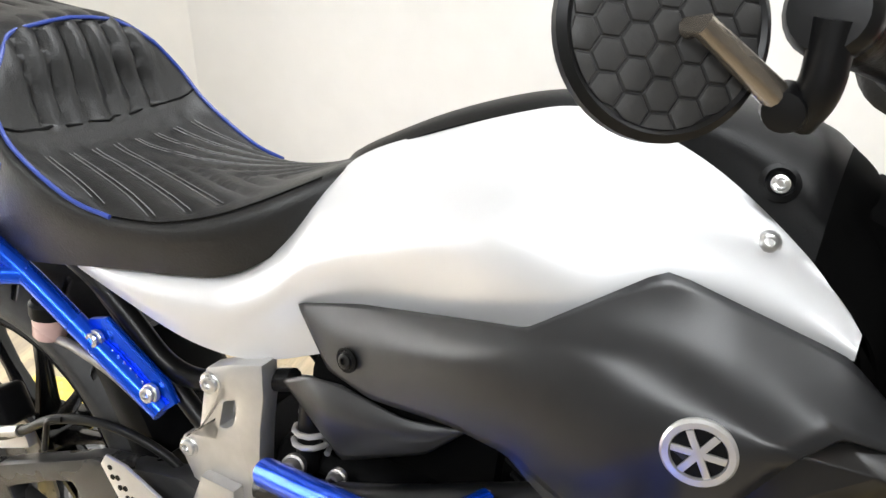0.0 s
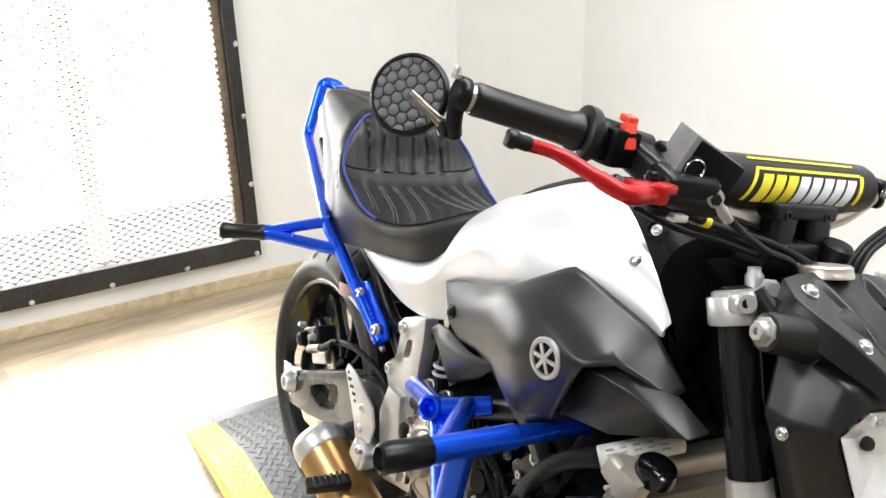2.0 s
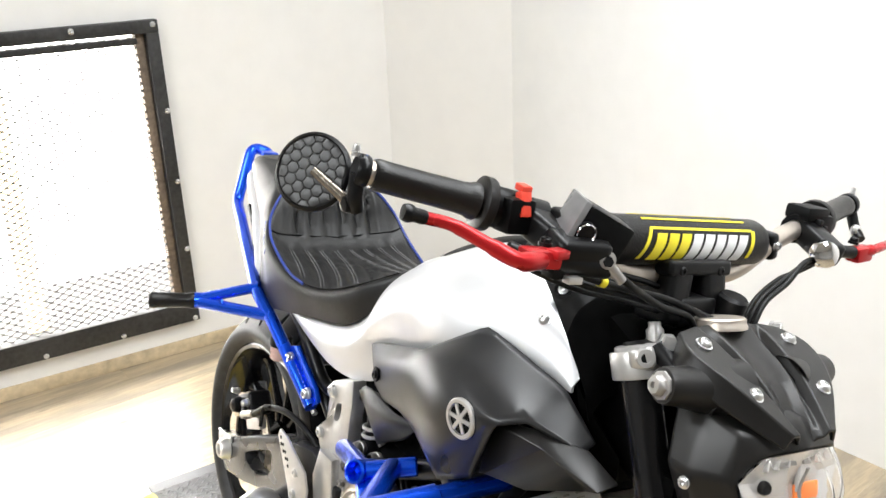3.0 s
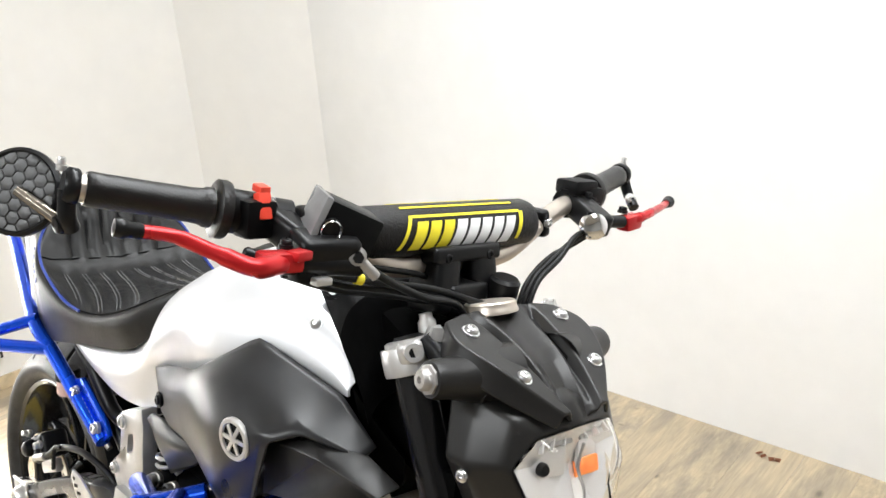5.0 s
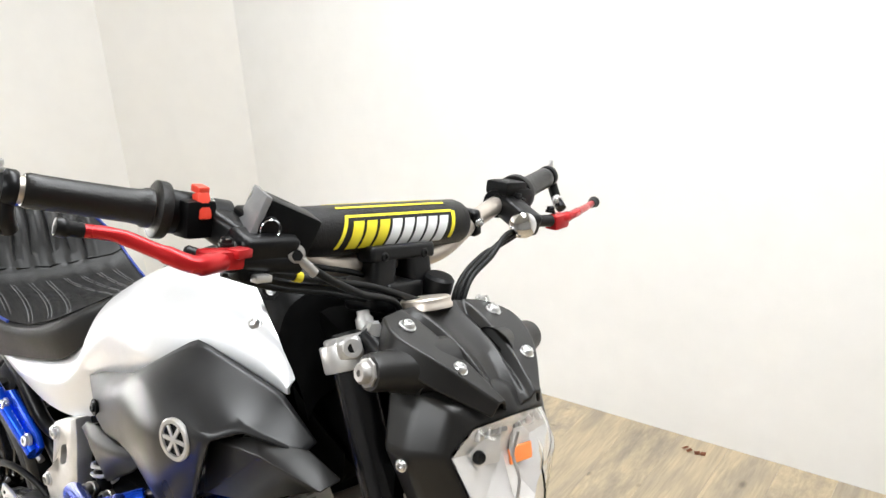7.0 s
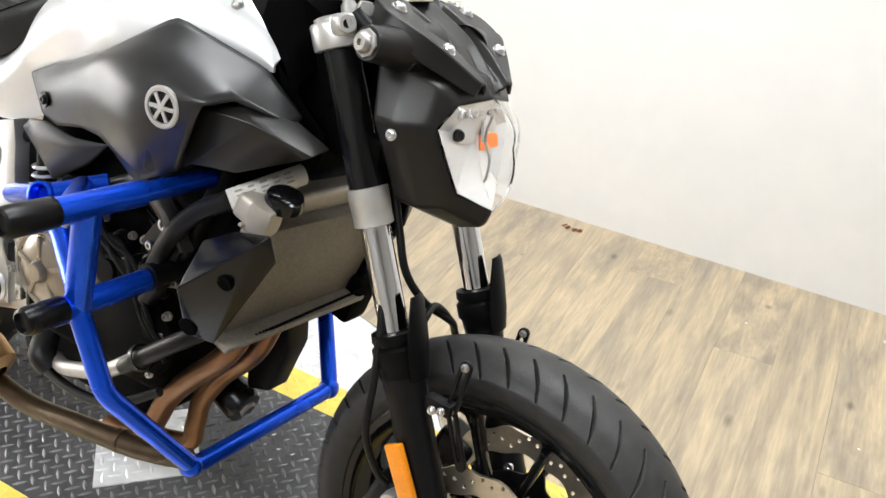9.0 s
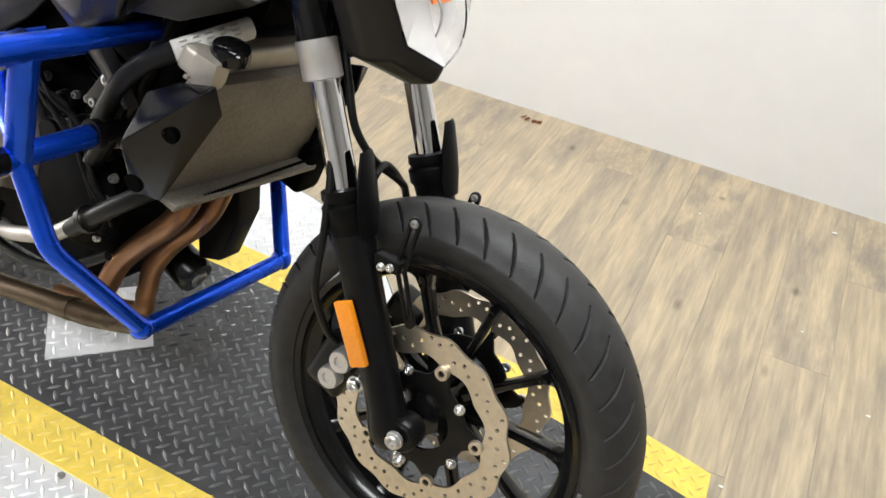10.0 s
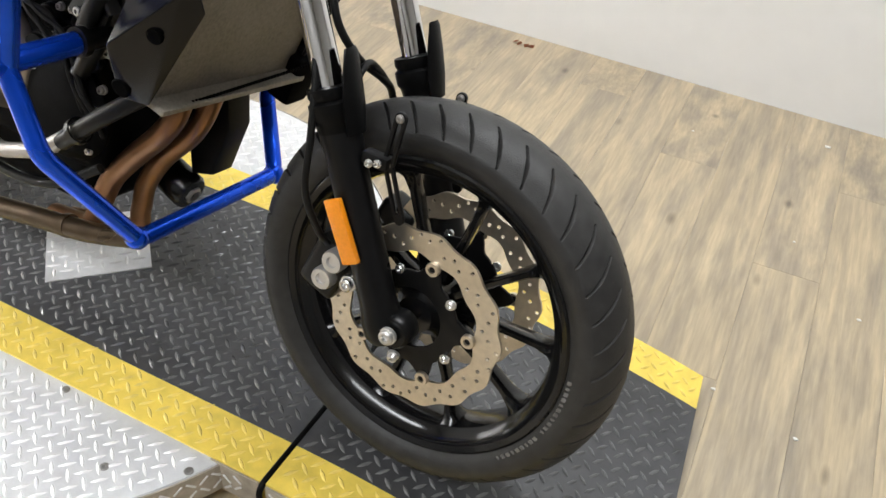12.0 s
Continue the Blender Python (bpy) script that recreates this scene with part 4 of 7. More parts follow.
# triple clamps
clamp = part("top_clamp", plate([(1.070, -0.112), (1.118, -0.118), (1.130, -0.09), (1.145, 0), (1.130, 0.09), (1.118, 0.118), (1.070, 0.112), (1.065, 0)], 0.030,
             Matrix.Translation((0, 0, 0.938)) , 0.006), SATIN, bike, "top fork clamp with bare aluminium ends")
for s in (-1, 1):
    up = Vector((-0.4, 0, 0.917))
    low = fork_at(0.936, s * 0.105)
    part("clamp_end", lathe([(0.0240, -0.004), (0.0315, -0.003), (0.0325, 0.000), (0.0325, 0.027), (0.0310, 0.029), (0.0262, 0.029), (0.0262, 0.034), (0.0225, 0.036), (0.0150, 0.036), (0.0140, 0.031), (0, 0.031)], low, up, 36), ALU, clamp, "cast aluminium clamp end round the fork")
    part("clamp_ear", box((1.113, s * 0.121, 0.966), (0.030, 0.024, 0.026), 0.008, pose(0, 0, 0, 0, -18, s * -30), segs=3), ALU, clamp)
    part("clamp_bolt_well", lathe([(0.0060, 0.0025), (0.0105, 0.0025), (0.0115, 0.0), (0.0115, -0.006), (0.0060, -0.006), (0.0060, 0.0025)], (1.124, s * 0.1285, 0.969), (0.80, s * 0.55, 0.2), 20), ALU, clamp)
    part("well_core", lathe([(0, 0.0), (0.0060, 0.0), (0.0060, -0.004)], (1.124, s * 0.1285, 0.969), (0.80, s * 0.55, 0.2), 6), SATIN, clamp)
    part("clamp_web", box((1.104, s * 0.098, 0.964), (0.044, 0.030, 0.020), 0.006, pose(0, 0, 0, 0, -20, 0), segs=2), SATIN, clamp)
    part("small_stud", lathe([(0.011, 0), (0.011, 0.020), (0.008, 0.024), (0.008, 0.030), (0, 0.031)], (1.079, s * 0.062, 0.960), (-0.3, 0, 0.95), 18), ALU, clamp)
    part("hex_bolt", lathe([(0.0125, -0.002), (0.0125, 0.002), (0.0100, 0.0025), (0.0100, 0.010), (0.0085, 0.012), (0, 0.012)], (1.124, s * 0.098, 0.984), (0.8, s * 0.4, 0.3), 6), BOLT, clamp)
part("stem_nut", lathe([(0.0, 0), (0.033, 0), (0.033, 0.004), (0.0315, 0.006), (0.0315, 0.012), (0.029, 0.014), (0, 0.014)], (1.118, 0.0, 0.992), (-0.25, 0, 0.97), 32), TITAN, clamp, "pale metal stem nut")
lower_clamp = part("lower_clamp", plate([(1.125, -0.112), (1.185, -0.112), (1.19, -0.06), (1.19, 0.06), (1.185, 0.112), (1.125, 0.112)], 0.04, Matrix.Translation((0, 0, 0.802)), 0.008), DEEP, bike)
part("steering_head", rod((1.060, 0, 0.97), (1.165, 0, 0.74), 0.036, seg=24), DEEP, bike)


# --- tank and panels ---
TANK = [  # x; then half-width and height of the skin from its upper edge to its lower edge
    (0.185, (0.085, 0.722), (0.106, 0.722), (0.116, 0.718), (0.118, 0.713), (0.116, 0.708)),
    (0.28, (0.085, 0.742), (0.112, 0.736), (0.128, 0.722), (0.131, 0.708), (0.127, 0.694)),
    (0.38, (0.085, 0.764), (0.114, 0.752), (0.132, 0.728), (0.134, 0.700), (0.126, 0.672)),
    (0.45, (0.085, 0.785), (0.116, 0.768), (0.133, 0.735), (0.128, 0.700), (0.118, 0.668)),
    (0.50, (0.075, 0.835), (0.116, 0.808), (0.134, 0.765), (0.120, 0.720), (0.110, 0.680)),
    (0.545, (0.060, 0.905), (0.118, 0.868), (0.140, 0.808), (0.116, 0.750), (0.104, 0.700)),
    (0.62, (0.040, 0.948), (0.120, 0.920), (0.156, 0.860), (0.136, 0.800), (0.118, 0.740)),
    (0.70, (0.036, 0.985), (0.124, 0.962), (0.176, 0.905), (0.166, 0.845), (0.140, 0.780)),
    (0.77, (0.040, 1.004), (0.124, 0.988), (0.181, 0.935), (0.190, 0.880), (0.165, 0.820)),
    (0.84, (0.062, 1.004), (0.126, 0.990), (0.170, 0.950), (0.190, 0.900), (0.180, 0.850)),
    (0.90, (0.086, 0.990), (0.124, 0.980), (0.152, 0.955), (0.168, 0.920), (0.165, 0.880)),
    (0.96, (0.108, 0.962), (0.124, 0.957), (0.138, 0.942), (0.150, 0.915), (0.150, 0.885)),
    (1.00, (0.122, 0.935), (0.128, 0.930), (0.136, 0.918), (0.142, 0.905), (0.142, 0.888)),
    (1.03, (0.130, 0.905), (0.133, 0.903), (0.138, 0.899), (0.141, 0.895), (0.141, 0.888)),
]
tank = None
for s in (-1, 1):
    st = [[(x, s * y, z) for y, z in row] for x, *row in TANK]
    bm = thicken(loft(st, 7, 7), 0.004)
    if tank is None:
        tank = part("fuel_tank", bm, SILVER, bike, "silver painted tank shell running back under the seat", 60)
    else:
        part("tank_side", bm, SILVER, tank, "", 60)
    dome_bolt(tank, (0.951, s * 0.131, 0.955), (0.35, s, 0.5), 0.0075)
# black spine along the top of the tank
rows = []
for x, z, w in ((0.515, 0.893, 0.030), (0.545, 0.914, 0.050), (0.62, 0.958, 0.047), (0.70, 0.993, 0.044), (0.765, 1.009, 0.040), (0.785, 1.009, 0.020)):
    rows.append([(x, w, z - 0.010), (x, w * 0.6, z), (x, 0, z + 0.004), (x, -w * 0.6, z), (x, -w, z - 0.010)])
part("tank_spine", thicken(loft(rows, 5, 3), 0.006), BLACK, tank, "black textured trim along the tank's spine")
# front top panel in black, in front of the spine
rows = []
for x, zc, w, ze in ((0.775, 1.012, 0.030, 1.002), (0.83, 1.028, 0.066, 1.000), (0.90, 1.032, 0.094, 0.983), (0.96, 1.018, 0.116, 0.955), (0.985, 1.004, 0.122, 0.942), (1.01, 0.985, 0.127, 0.925), (1.04, 0.945, 0.130, 0.895), (1.055, 0.90, 0.128, 0.86)):
    rows.append([(x, -w, ze), (x, -w * 0.86, ze + (zc - ze) * 0.6), (x, -w * 0.45, zc - 0.004), (x, 0, zc), (x, w * 0.45, zc - 0.004), (x, w * 0.86, ze + (zc - ze) * 0.6), (x, w, ze)])
tpanel = part("tank_front_panel", thicken(loft(rows[:5], 6, 4), 0.005), BLACK, bike, "black plastic panel capping the front of the tank", 50)
# same panel carried on in near-black: its shade is put into the colour
part("panel_shaded_front", thicken(loft(rows[4:], 6, 4), 0.005), DEEP, tpanel, "front of the panel, near-black to paint its shade", 50)
for s in (-1, 1):
    part("panel_recess", lathe([(0.011, -0.002), (0.014, 0.0), (0.016, 0.003), (0.0115, 0.005), (0.010, 0.001), (0, 0.001)], (0.945, s * 0.100, 0.992), (0.15, s * 0.8, 0.6), 20), BLACK, tpanel)
    bolt(tpanel, (0.946, s * 0.102, 0.993), (0.15, s * 0.8, 0.6), 0.006, 0.004)
# fuel cap hidden behind the spine's front end is left to the panel; inner walls by the steering head, near-black to
# carry the gap's shade
for s in (-1, 1):
    rows = [[(1.03, s * 0.135, 0.90), (1.06, s * 0.12, 0.86), (1.09, s * 0.10, 0.82)], [(1.05, s * 0.125, 0.82), (1.07, s * 0.11, 0.81), (1.09, s * 0.10, 0.79)], [(1.02, s * 0.10, 0.76), (1.04, s * 0.09, 0.76), (1.06, s * 0.08, 0.76)]]
    part("inner_panel", thicken(loft(rows, 4, 4), 0.006), DEEP, bike)
part("frame_headstock", box((1.02, 0, 0.86), (0.12, 0.17, 0.22), 0.02, pose(0, 0, 0, 0, 24, 0)), DEEP, bike)

# --- charcoal side covers ---
COVER = dict(
    tip=(0.531, 0.127, 0.765), t0=(0.617, 0.148, 0.800), t1=(0.695, 0.173, 0.827), t2=(0.758, 0.196, 0.850), notch=(0.804, 0.212, 0.866), peak=(0.891, 0.172, 0.929), tt=(1.026, 0.146, 0.892), front=(1.085, 0.140, 0.846),
    low00=(0.586, 0.146, 0.716), low0=(0.648, 0.165, 0.716), low1=(0.745, 0.197, 0.744), low2=(0.802, 0.213, 0.750), low3=(0.905, 0.232, 0.722), low4=(0.960, 0.222, 0.750),
    m0=(0.607, 0.160, 0.758), m1=(0.74, 0.215, 0.812), s=(0.862, 0.240, 0.880), h=(0.914, 0.220, 0.899), i=(1.036, 0.210, 0.863), j=(1.012, 0.240, 0.852), k=(0.90, 0.262, 0.815), f2=(1.09, 0.165, 0.840))
COVER_FACES = (
    ("tip", "t0", "m0"), ("tip", "m0", "low00"), ("low00", "m0", "low0"), ("t0", "t1", "m1", "m0"), ("t1", "t2", "m1"), ("t2", "notch", "m1"), ("m0", "m1", "low1", "low0"), ("notch", "s", "m1"), ("m1", "s", "k", "low2"), ("m1", "low2", "low1"),
    ("notch", "peak", "h", "s"), ("peak", "tt", "i", "h"), ("tt", "front", "f2", "i"), ("s", "h", "i", "j"), ("s", "j", "k"), ("k", "j", "low4", "low3"), ("low2", "k", "low3"))


def panel(points, faces, s, creases, thick=0.004, levels=3):
    bm = bmesh.new()
    v = {n: bm.verts.new((x, s * y, z)) for n, (x, y, z) in points.items()}
    for f in faces:
        bm.faces.new([v[n] for n in f])
    bmesh.ops.recalc_face_normals(bm, faces=bm.faces)
    if sum(f.normal.y for f in bm.faces) * s < 0:
        bmesh.ops.reverse_faces(bm, faces=bm.faces)
    lay = bm.edges.layers.float.new("crease_edge")
    corner = bm.verts.layers.float.new("crease_vert")
    for q in bm.verts:
        q[corner] = 0.9 if q.is_boundary else 0.0
    for e in bm.edges:
        names = {n for n, q in v.items() if q in e.verts}
        e[lay] = 1.0 if e.is_boundary else 0.0
        for a, b, w in creases:
            if names == {a, b}:
                e[lay] = w
    return bm


def subdivided(ob, levels, thick):
    m = ob.modifiers.new("smooth", "SUBSURF")
    m.levels = m.render_levels = levels
    k = ob.modifiers.new("shell", "SOLIDIFY")
    k.thickness, k.offset = thick, -1
    return ob


def finish_panel(name, bm, mat, parent, label="", facets=False):
    me = bpy.data.meshes.new(name)
    bm.to_mesh(me)
    bm.free()
    me.materials.append(mat)
    me.polygons.foreach_set("use_smooth", [True] * len(me.polygons))
    ob = new(name, me)
    ob.parent = parent
    if label:
        tagged(ob, label=label)
    if not facets:
        return subdivided(ob, 3, 0.004)
    k = ob.modifiers.new("shell", "SOLIDIFY")
    k.thickness, k.offset = 0.006, -1
    b = ob.modifiers.new("soft_edges", "BEVEL")
    b.width, b.segments, b.limit_method, b.angle_limit = 0.0035, 3, "ANGLE", radians(12)
    me.set_sharp_from_angle(angle=radians(35))
    return ob


COVER_CREASE = (("m0", "m1", 0.45), ("m1", "s", 0.6), ("notch", "m1", 0.5), ("m1", "low2", 0.35), ("s", "h", 0.75), ("h", "i", 0.85), ("s", "j", 0.3), ("j", "i", 0.7), ("k", "j", 0.3), ("peak", "h", 0.75), ("notch", "s", 0.65), ("j", "low4", 0.6))
for s in (-1, 1):
    cov = finish_panel("side_cover", panel(COVER, COVER_FACES, s, COVER_CREASE), CHARCOAL, bike, "satin charcoal plastic air scoop cover")
    n = Vector((0.10, s * 1.0, -0.02)).normalized()
    c = Vector((0.952, s * 0.2465, 0.833))
    m = Matrix.Translation(c) @ frame_of(n)
    badge = part("round_badge", lathe([(0, 0.0), (0.0255, 0.0), (0.0255, 0.003), (0.0195, 0.0035), (0.0195, 0.002), (0, 0.002)], c - n * 0.006, n, 40), CHROME, cov, "round chrome badge")
    part("badge_ring", lathe([(0.0195, -0.002), (0.0262, -0.002), (0.0268, 0.002), (0.0250, 0.0042), (0.0205, 0.0042), (0.0195, 0.0025), (0.0195, -0.002)], c - n * 0.004, n, 48), ALU, badge)
    part("badge_field", lathe([(0, 0), (0.0198, 0), (0.0198, 0.001), (0, 0.001)], c - n * 0.0035, n, 32), BLACK, badge)
    for k in range(3):
        part("badge_bar", box((0, 0, 0.0), (0.0055, 0.0385, 0.002), 0.0006, m @ pose(0, 0, -0.0012 + 0.0001 * k, 0, 0, 90 + 60 * k)), ALU, badge)
    bolt(cov, (0.619, s * 0.167, 0.748), (-0.2, s, 0.05), 0.0075, 0.004, SATIN)
    part("bolt_recess", lathe([(0.0095, -0.004), (0.0125, 0), (0.0125, 0.002), (0.0095, 0.002), (0.0095, -0.004)], (0.619, s * 0.165, 0.748), (-0.2, s, 0.05), 24), BLACK, cov)
    # lower scoop below the cover
    SC = dict(a=(0.955, 0.205, 0.752), b=(0.985, 0.222, 0.842), c=(1.040, 0.195, 0.853), d=(1.095, 0.160, 0.845), e=(1.140, 0.150, 0.822), p=(1.062, 0.205, 0.838), l=(0.972, 0.212, 0.762), r=(1.137, 0.180, 0.815),
              q=(1.030, 0.190, 0.764), w=(1.108, 0.165, 0.800))
    part_ob = finish_panel("lower_scoop", panel(SC, (("a", "b", "p", "l"), ("b", "c", "p"), ("c", "d", "r", "p"), ("d", "e", "r"), ("l", "p", "q"), ("p", "r", "w", "q"), ("r", "e", "w")), s, (("l", "p", 0.9), ("p", "r", 0.9), ("p", "q", 0.2))), HOOD, bike, "angular black plastic scoop", True)
    # slanting frame bar that runs down from the cover
    rows = []
    for x, z, w, y in ((0.800, 0.768, 0.036, 0.205), (0.845, 0.735, 0.032, 0.208), (0.885, 0.695, 0.027, 0.200), (0.912, 0.650, 0.022, 0.186), (0.925, 0.610, 0.016, 0.170)):
        rows.append([(x - w * 0.7, s * (y - 0.01), z - w * 0.4), (x - w * 0.2, s * y, z), (x + w * 0.5, s * (y + 0.004), z + w * 0.4), (x + w * 0.8, s * (y - 0.012), z + w * 0.4)])
    part("cover_leg", thicken(loft(rows, 5, 3), 0.004), CHARCOAL, bike)
    # small cover behind, under the seat
    FC = dict(a=(0.529, 0.140, 0.679), b=(0.562, 0.148, 0.702), c=(0.605, 0.154, 0.711), d=(0.682, 0.162, 0.707), e=(0.745, 0.150, 0.712), f=(0.706, 0.152, 0.671), g=(0.607, 0.140, 0.613), h=(0.562, 0.136, 0.646), m=(0.594, 0.172, 0.684), n=(0.690, 0.176, 0.692))
    finish_panel("frame_cover", panel(FC, (("a", "b", "m", "h"), ("b", "c", "m"), ("c", "d", "n", "m"), ("d", "e", "n"), ("e", "f", "n"), ("f", "g", "m", "n"), ("g", "h", "m")), s, (("m", "n", 0.3),)), CHARCOAL, bike, "angular satin charcoal frame cover")
    part("cover_backing", box((0.66, s * 0.110, 0.665), (0.22, 0.03, 0.09), 0.015), DEEP, bike)

# --- seat: stations from nose to tail: x; half-width and height of crown, dish edge, rolled edge, side, lower edge ---
SEAT = [
    (0.575, (0, 0.918), (0.030, 0.917), (0.050, 0.912), (0.058, 0.905), (0.060, 0.896)),
    (0.535, (0, 0.900), (0.040, 0.899), (0.070, 0.893), (0.082, 0.878), (0.084, 0.852)),
    (0.49, (0, 0.873), (0.055, 0.874), (0.100, 0.866), (0.116, 0.845), (0.112, 0.800)),
    (0.44, (0, 0.850), (0.070, 0.849), (0.122, 0.838), (0.136, 0.815), (0.126, 0.766)),
    (0.38, (0, 0.832), (0.085, 0.829), (0.135, 0.814), (0.146, 0.795), (0.132, 0.749)),
    (0.32, (0, 0.823), (0.095, 0.818), (0.142, 0.803), (0.152, 0.785), (0.137, 0.738)),
    (0.26, (0, 0.820), (0.105, 0.817), (0.150, 0.806), (0.160, 0.786), (0.142, 0.726)),
    (0.20, (0, 0.823), (0.115, 0.825), (0.156, 0.826), (0.166, 0.800), (0.144, 0.712)),
    (0.155, (0, 0.832), (0.120, 0.840), (0.158, 0.850), (0.166, 0.815), (0.142, 0.702)),
    (0.128, (0, 0.870), (0.120, 0.878), (0.152, 0.876), (0.160, 0.830), (0.140, 0.700)),
    (0.105, (0, 0.930), (0.100, 0.926), (0.140, 0.898), (0.152, 0.842), (0.138, 0.703)),
    (0.075, (0, 0.962), (0.085, 0.954), (0.128, 0.918), (0.146, 0.852), (0.134, 0.712)),
    (0.02, (0, 0.966), (0.070, 0.960), (0.106, 0.934), (0.124, 0.880), (0.114, 0.762)),
    (-0.06, (0, 0.966), (0.062, 0.962), (0.088, 0.940), (0.101, 0.900), (0.091, 0.832)),
    (-0.16, (0, 0.962), (0.046, 0.958), (0.064, 0.944), (0.072, 0.920), (0.066, 0.885)),
    (-0.23, (0, 0.950), (0.030, 0.947), (0.042, 0.938), (0.047, 0.925), (0.044, 0.908)),
    (-0.262, (0, 0.934), (0.016, 0.932), (0.024, 0.928), (0.027, 0.922), (0.026, 0.916)),
]
st = [[(x, -y, z) for y, z in row[::-1]] + [(x, y, z) for y, z in row[1:]] for x, *row in SEAT]
seat_rows = [spline(r, 12) for r in st]
cols = [spline(c, 10) for c in zip(*seat_rows)]
skin = [list(r) for r in zip(*cols)]
PITCH = 0.034


def pleat(x, ay):
    """Where a point lies between the sewn lines: 0 on a line."""
    dx = max(0.0, x - 0.15)
    u = (ay - 1.25 * dx * dx) / PITCH + 0.5
    return abs(u - round(u)) * PITCH


for r in skin:
    for p in r:
        ay = abs(p.y)
        k = math.exp(-(pleat(p.x, ay) / 0.0032) ** 2)
        puff = 0.0022 * math.cos(pleat(p.x, ay) / PITCH * math.pi * 0.95)
        if 0.145 < p.x < 0.46 and ay < 0.150 - 0.45 * max(0, p.x - 0.34) and p.z > 0.78:
            f = min(1, (0.46 - p.x) / 0.04) * min(1, (0.150 - 0.45 * max(0, p.x - 0.34) - ay) / 0.012)
            p.z += f * min(1, (p.x - 0.145) / 0.035) * (-0.0050 * k - puff)
        elif 0.045 < p.x < 0.143 and ay < 0.118:
            p.x += (-0.0120 * math.exp(-(pleat(p.x, ay) / 0.0055) ** 2) - 2.2 * puff) * min(1, (p.x - 0.045) / 0.02) * min(1, (0.118 - ay) / 0.022)
        elif p.x < 0.03 and ay < 0.080 and p.z > 0.92:
            p.z += -0.0055 * k * min(1, (0.080 - ay) / 0.015) * min(1, (0.03 - p.x) / 0.03)
sewn = []
for s in (-1, 1):
    for n in range(5):
        for off in (-0.0032, 0.0032):
            for x0, x1, wide in ((0.165, 0.430, 0.140),):
                line = []
                for r in skin:
                    x = r[len(r) // 2][0]
                    if not x0 < x < x1:
                        continue
                    ay = (n + 0.5) * PITCH + 1.25 * max(0.0, x - 0.15) ** 2 + off
                    if ay > wide - 0.45 * max(0, x - 0.34):
                        continue
                    for p, q in zip(r, r[1:]):
                        if (p[1] - s * ay) * (q[1] - s * ay) <= 0 and p[1] != q[1] and p[2] > 0.78:
                            line.append(Vector(p).lerp(Vector(q), (s * ay - p[1]) / (q[1] - p[1])) + Vector((0.0008, 0, 0.0010)))
                            break
                if len(line) > 4:
                    # eased, so that the thread runs evenly over the pleats
                    sewn.append([sum((line[min(max(i + k, 0), len(line) - 1)] for k in range(-4, 5)), Vector()) / 9 for i in range(len(line))])
seat = part("seat", grid(skin), LEATHER, bike, "black pleated leather bucket seat with blue piping", 60)
for line in sewn:
    part("stitch_line", tube(line, 0.0007, 6), THREAD, seat, "grey thread along a pleat")


def skin_at(x, side, f):
    """A point of the seat's skin: f runs from the lower edge (0) over the crown (0.5)."""
    best = min(skin, key=lambda r: abs(r[len(r) // 2].x - x))
    i = f * (len(best) - 1)
    k = min(int(i), len(best) - 2)
    p = best[k].lerp(best[k + 1], i - k)
    return Vector((p.x, p.y if side < 0 else -p.y, p.z))


def lifted(p, d=0.002):
    return p + Vector((0.0, math.copysign(d * 0.6, p.y), d))


for s in (-1, 1):
    run = [skin_at(x, s, f) for x, f in ((0.30, 0.215), (0.26, 0.225), (0.22, 0.235), (0.18, 0.25), (0.15, 0.262), (0.128, 0.272), (0.112, 0.30), (0.100, 0.34), (0.090, 0.39), (0.082, 0.45), (0.078, 0.5))]
    part("piping", tube(spline([lifted(p) for p in run], 6), 0.0027, 8), PIPING, seat, "bright blue piping")
    edge = [lifted(skin_at(x, s, 0.235), 0.001) for x in (0.52, 0.47, 0.42, 0.37, 0.33, 0.30)]
    part("seam", tube(spline(edge, 5), 0.0012, 6), BLACK, seat)
    # stitched maker's mark on the bolster, as plain slanted bars
    for k in range(5):
        p = skin_at(0.150 - 0.009 * k, s, 0.135 + 0.012 * k)
        part("stitched_mark", box(p + Vector((0, s * 0.0004, 0)), (0.0026, 0.0016, 0.013 - (k % 2) * 0.005), 0.0005, pose(0, 0, 0, 0, 25, 0)), PIPING, seat)
cre = [lifted(skin_at(0.142, -1, 0.27 + 0.46 * i / 24), 0.0004) for i in range(25)]
part("seam", tube(cre, 0.0018, 6), BLACK, seat, "dark seam where the back rest meets the seat")
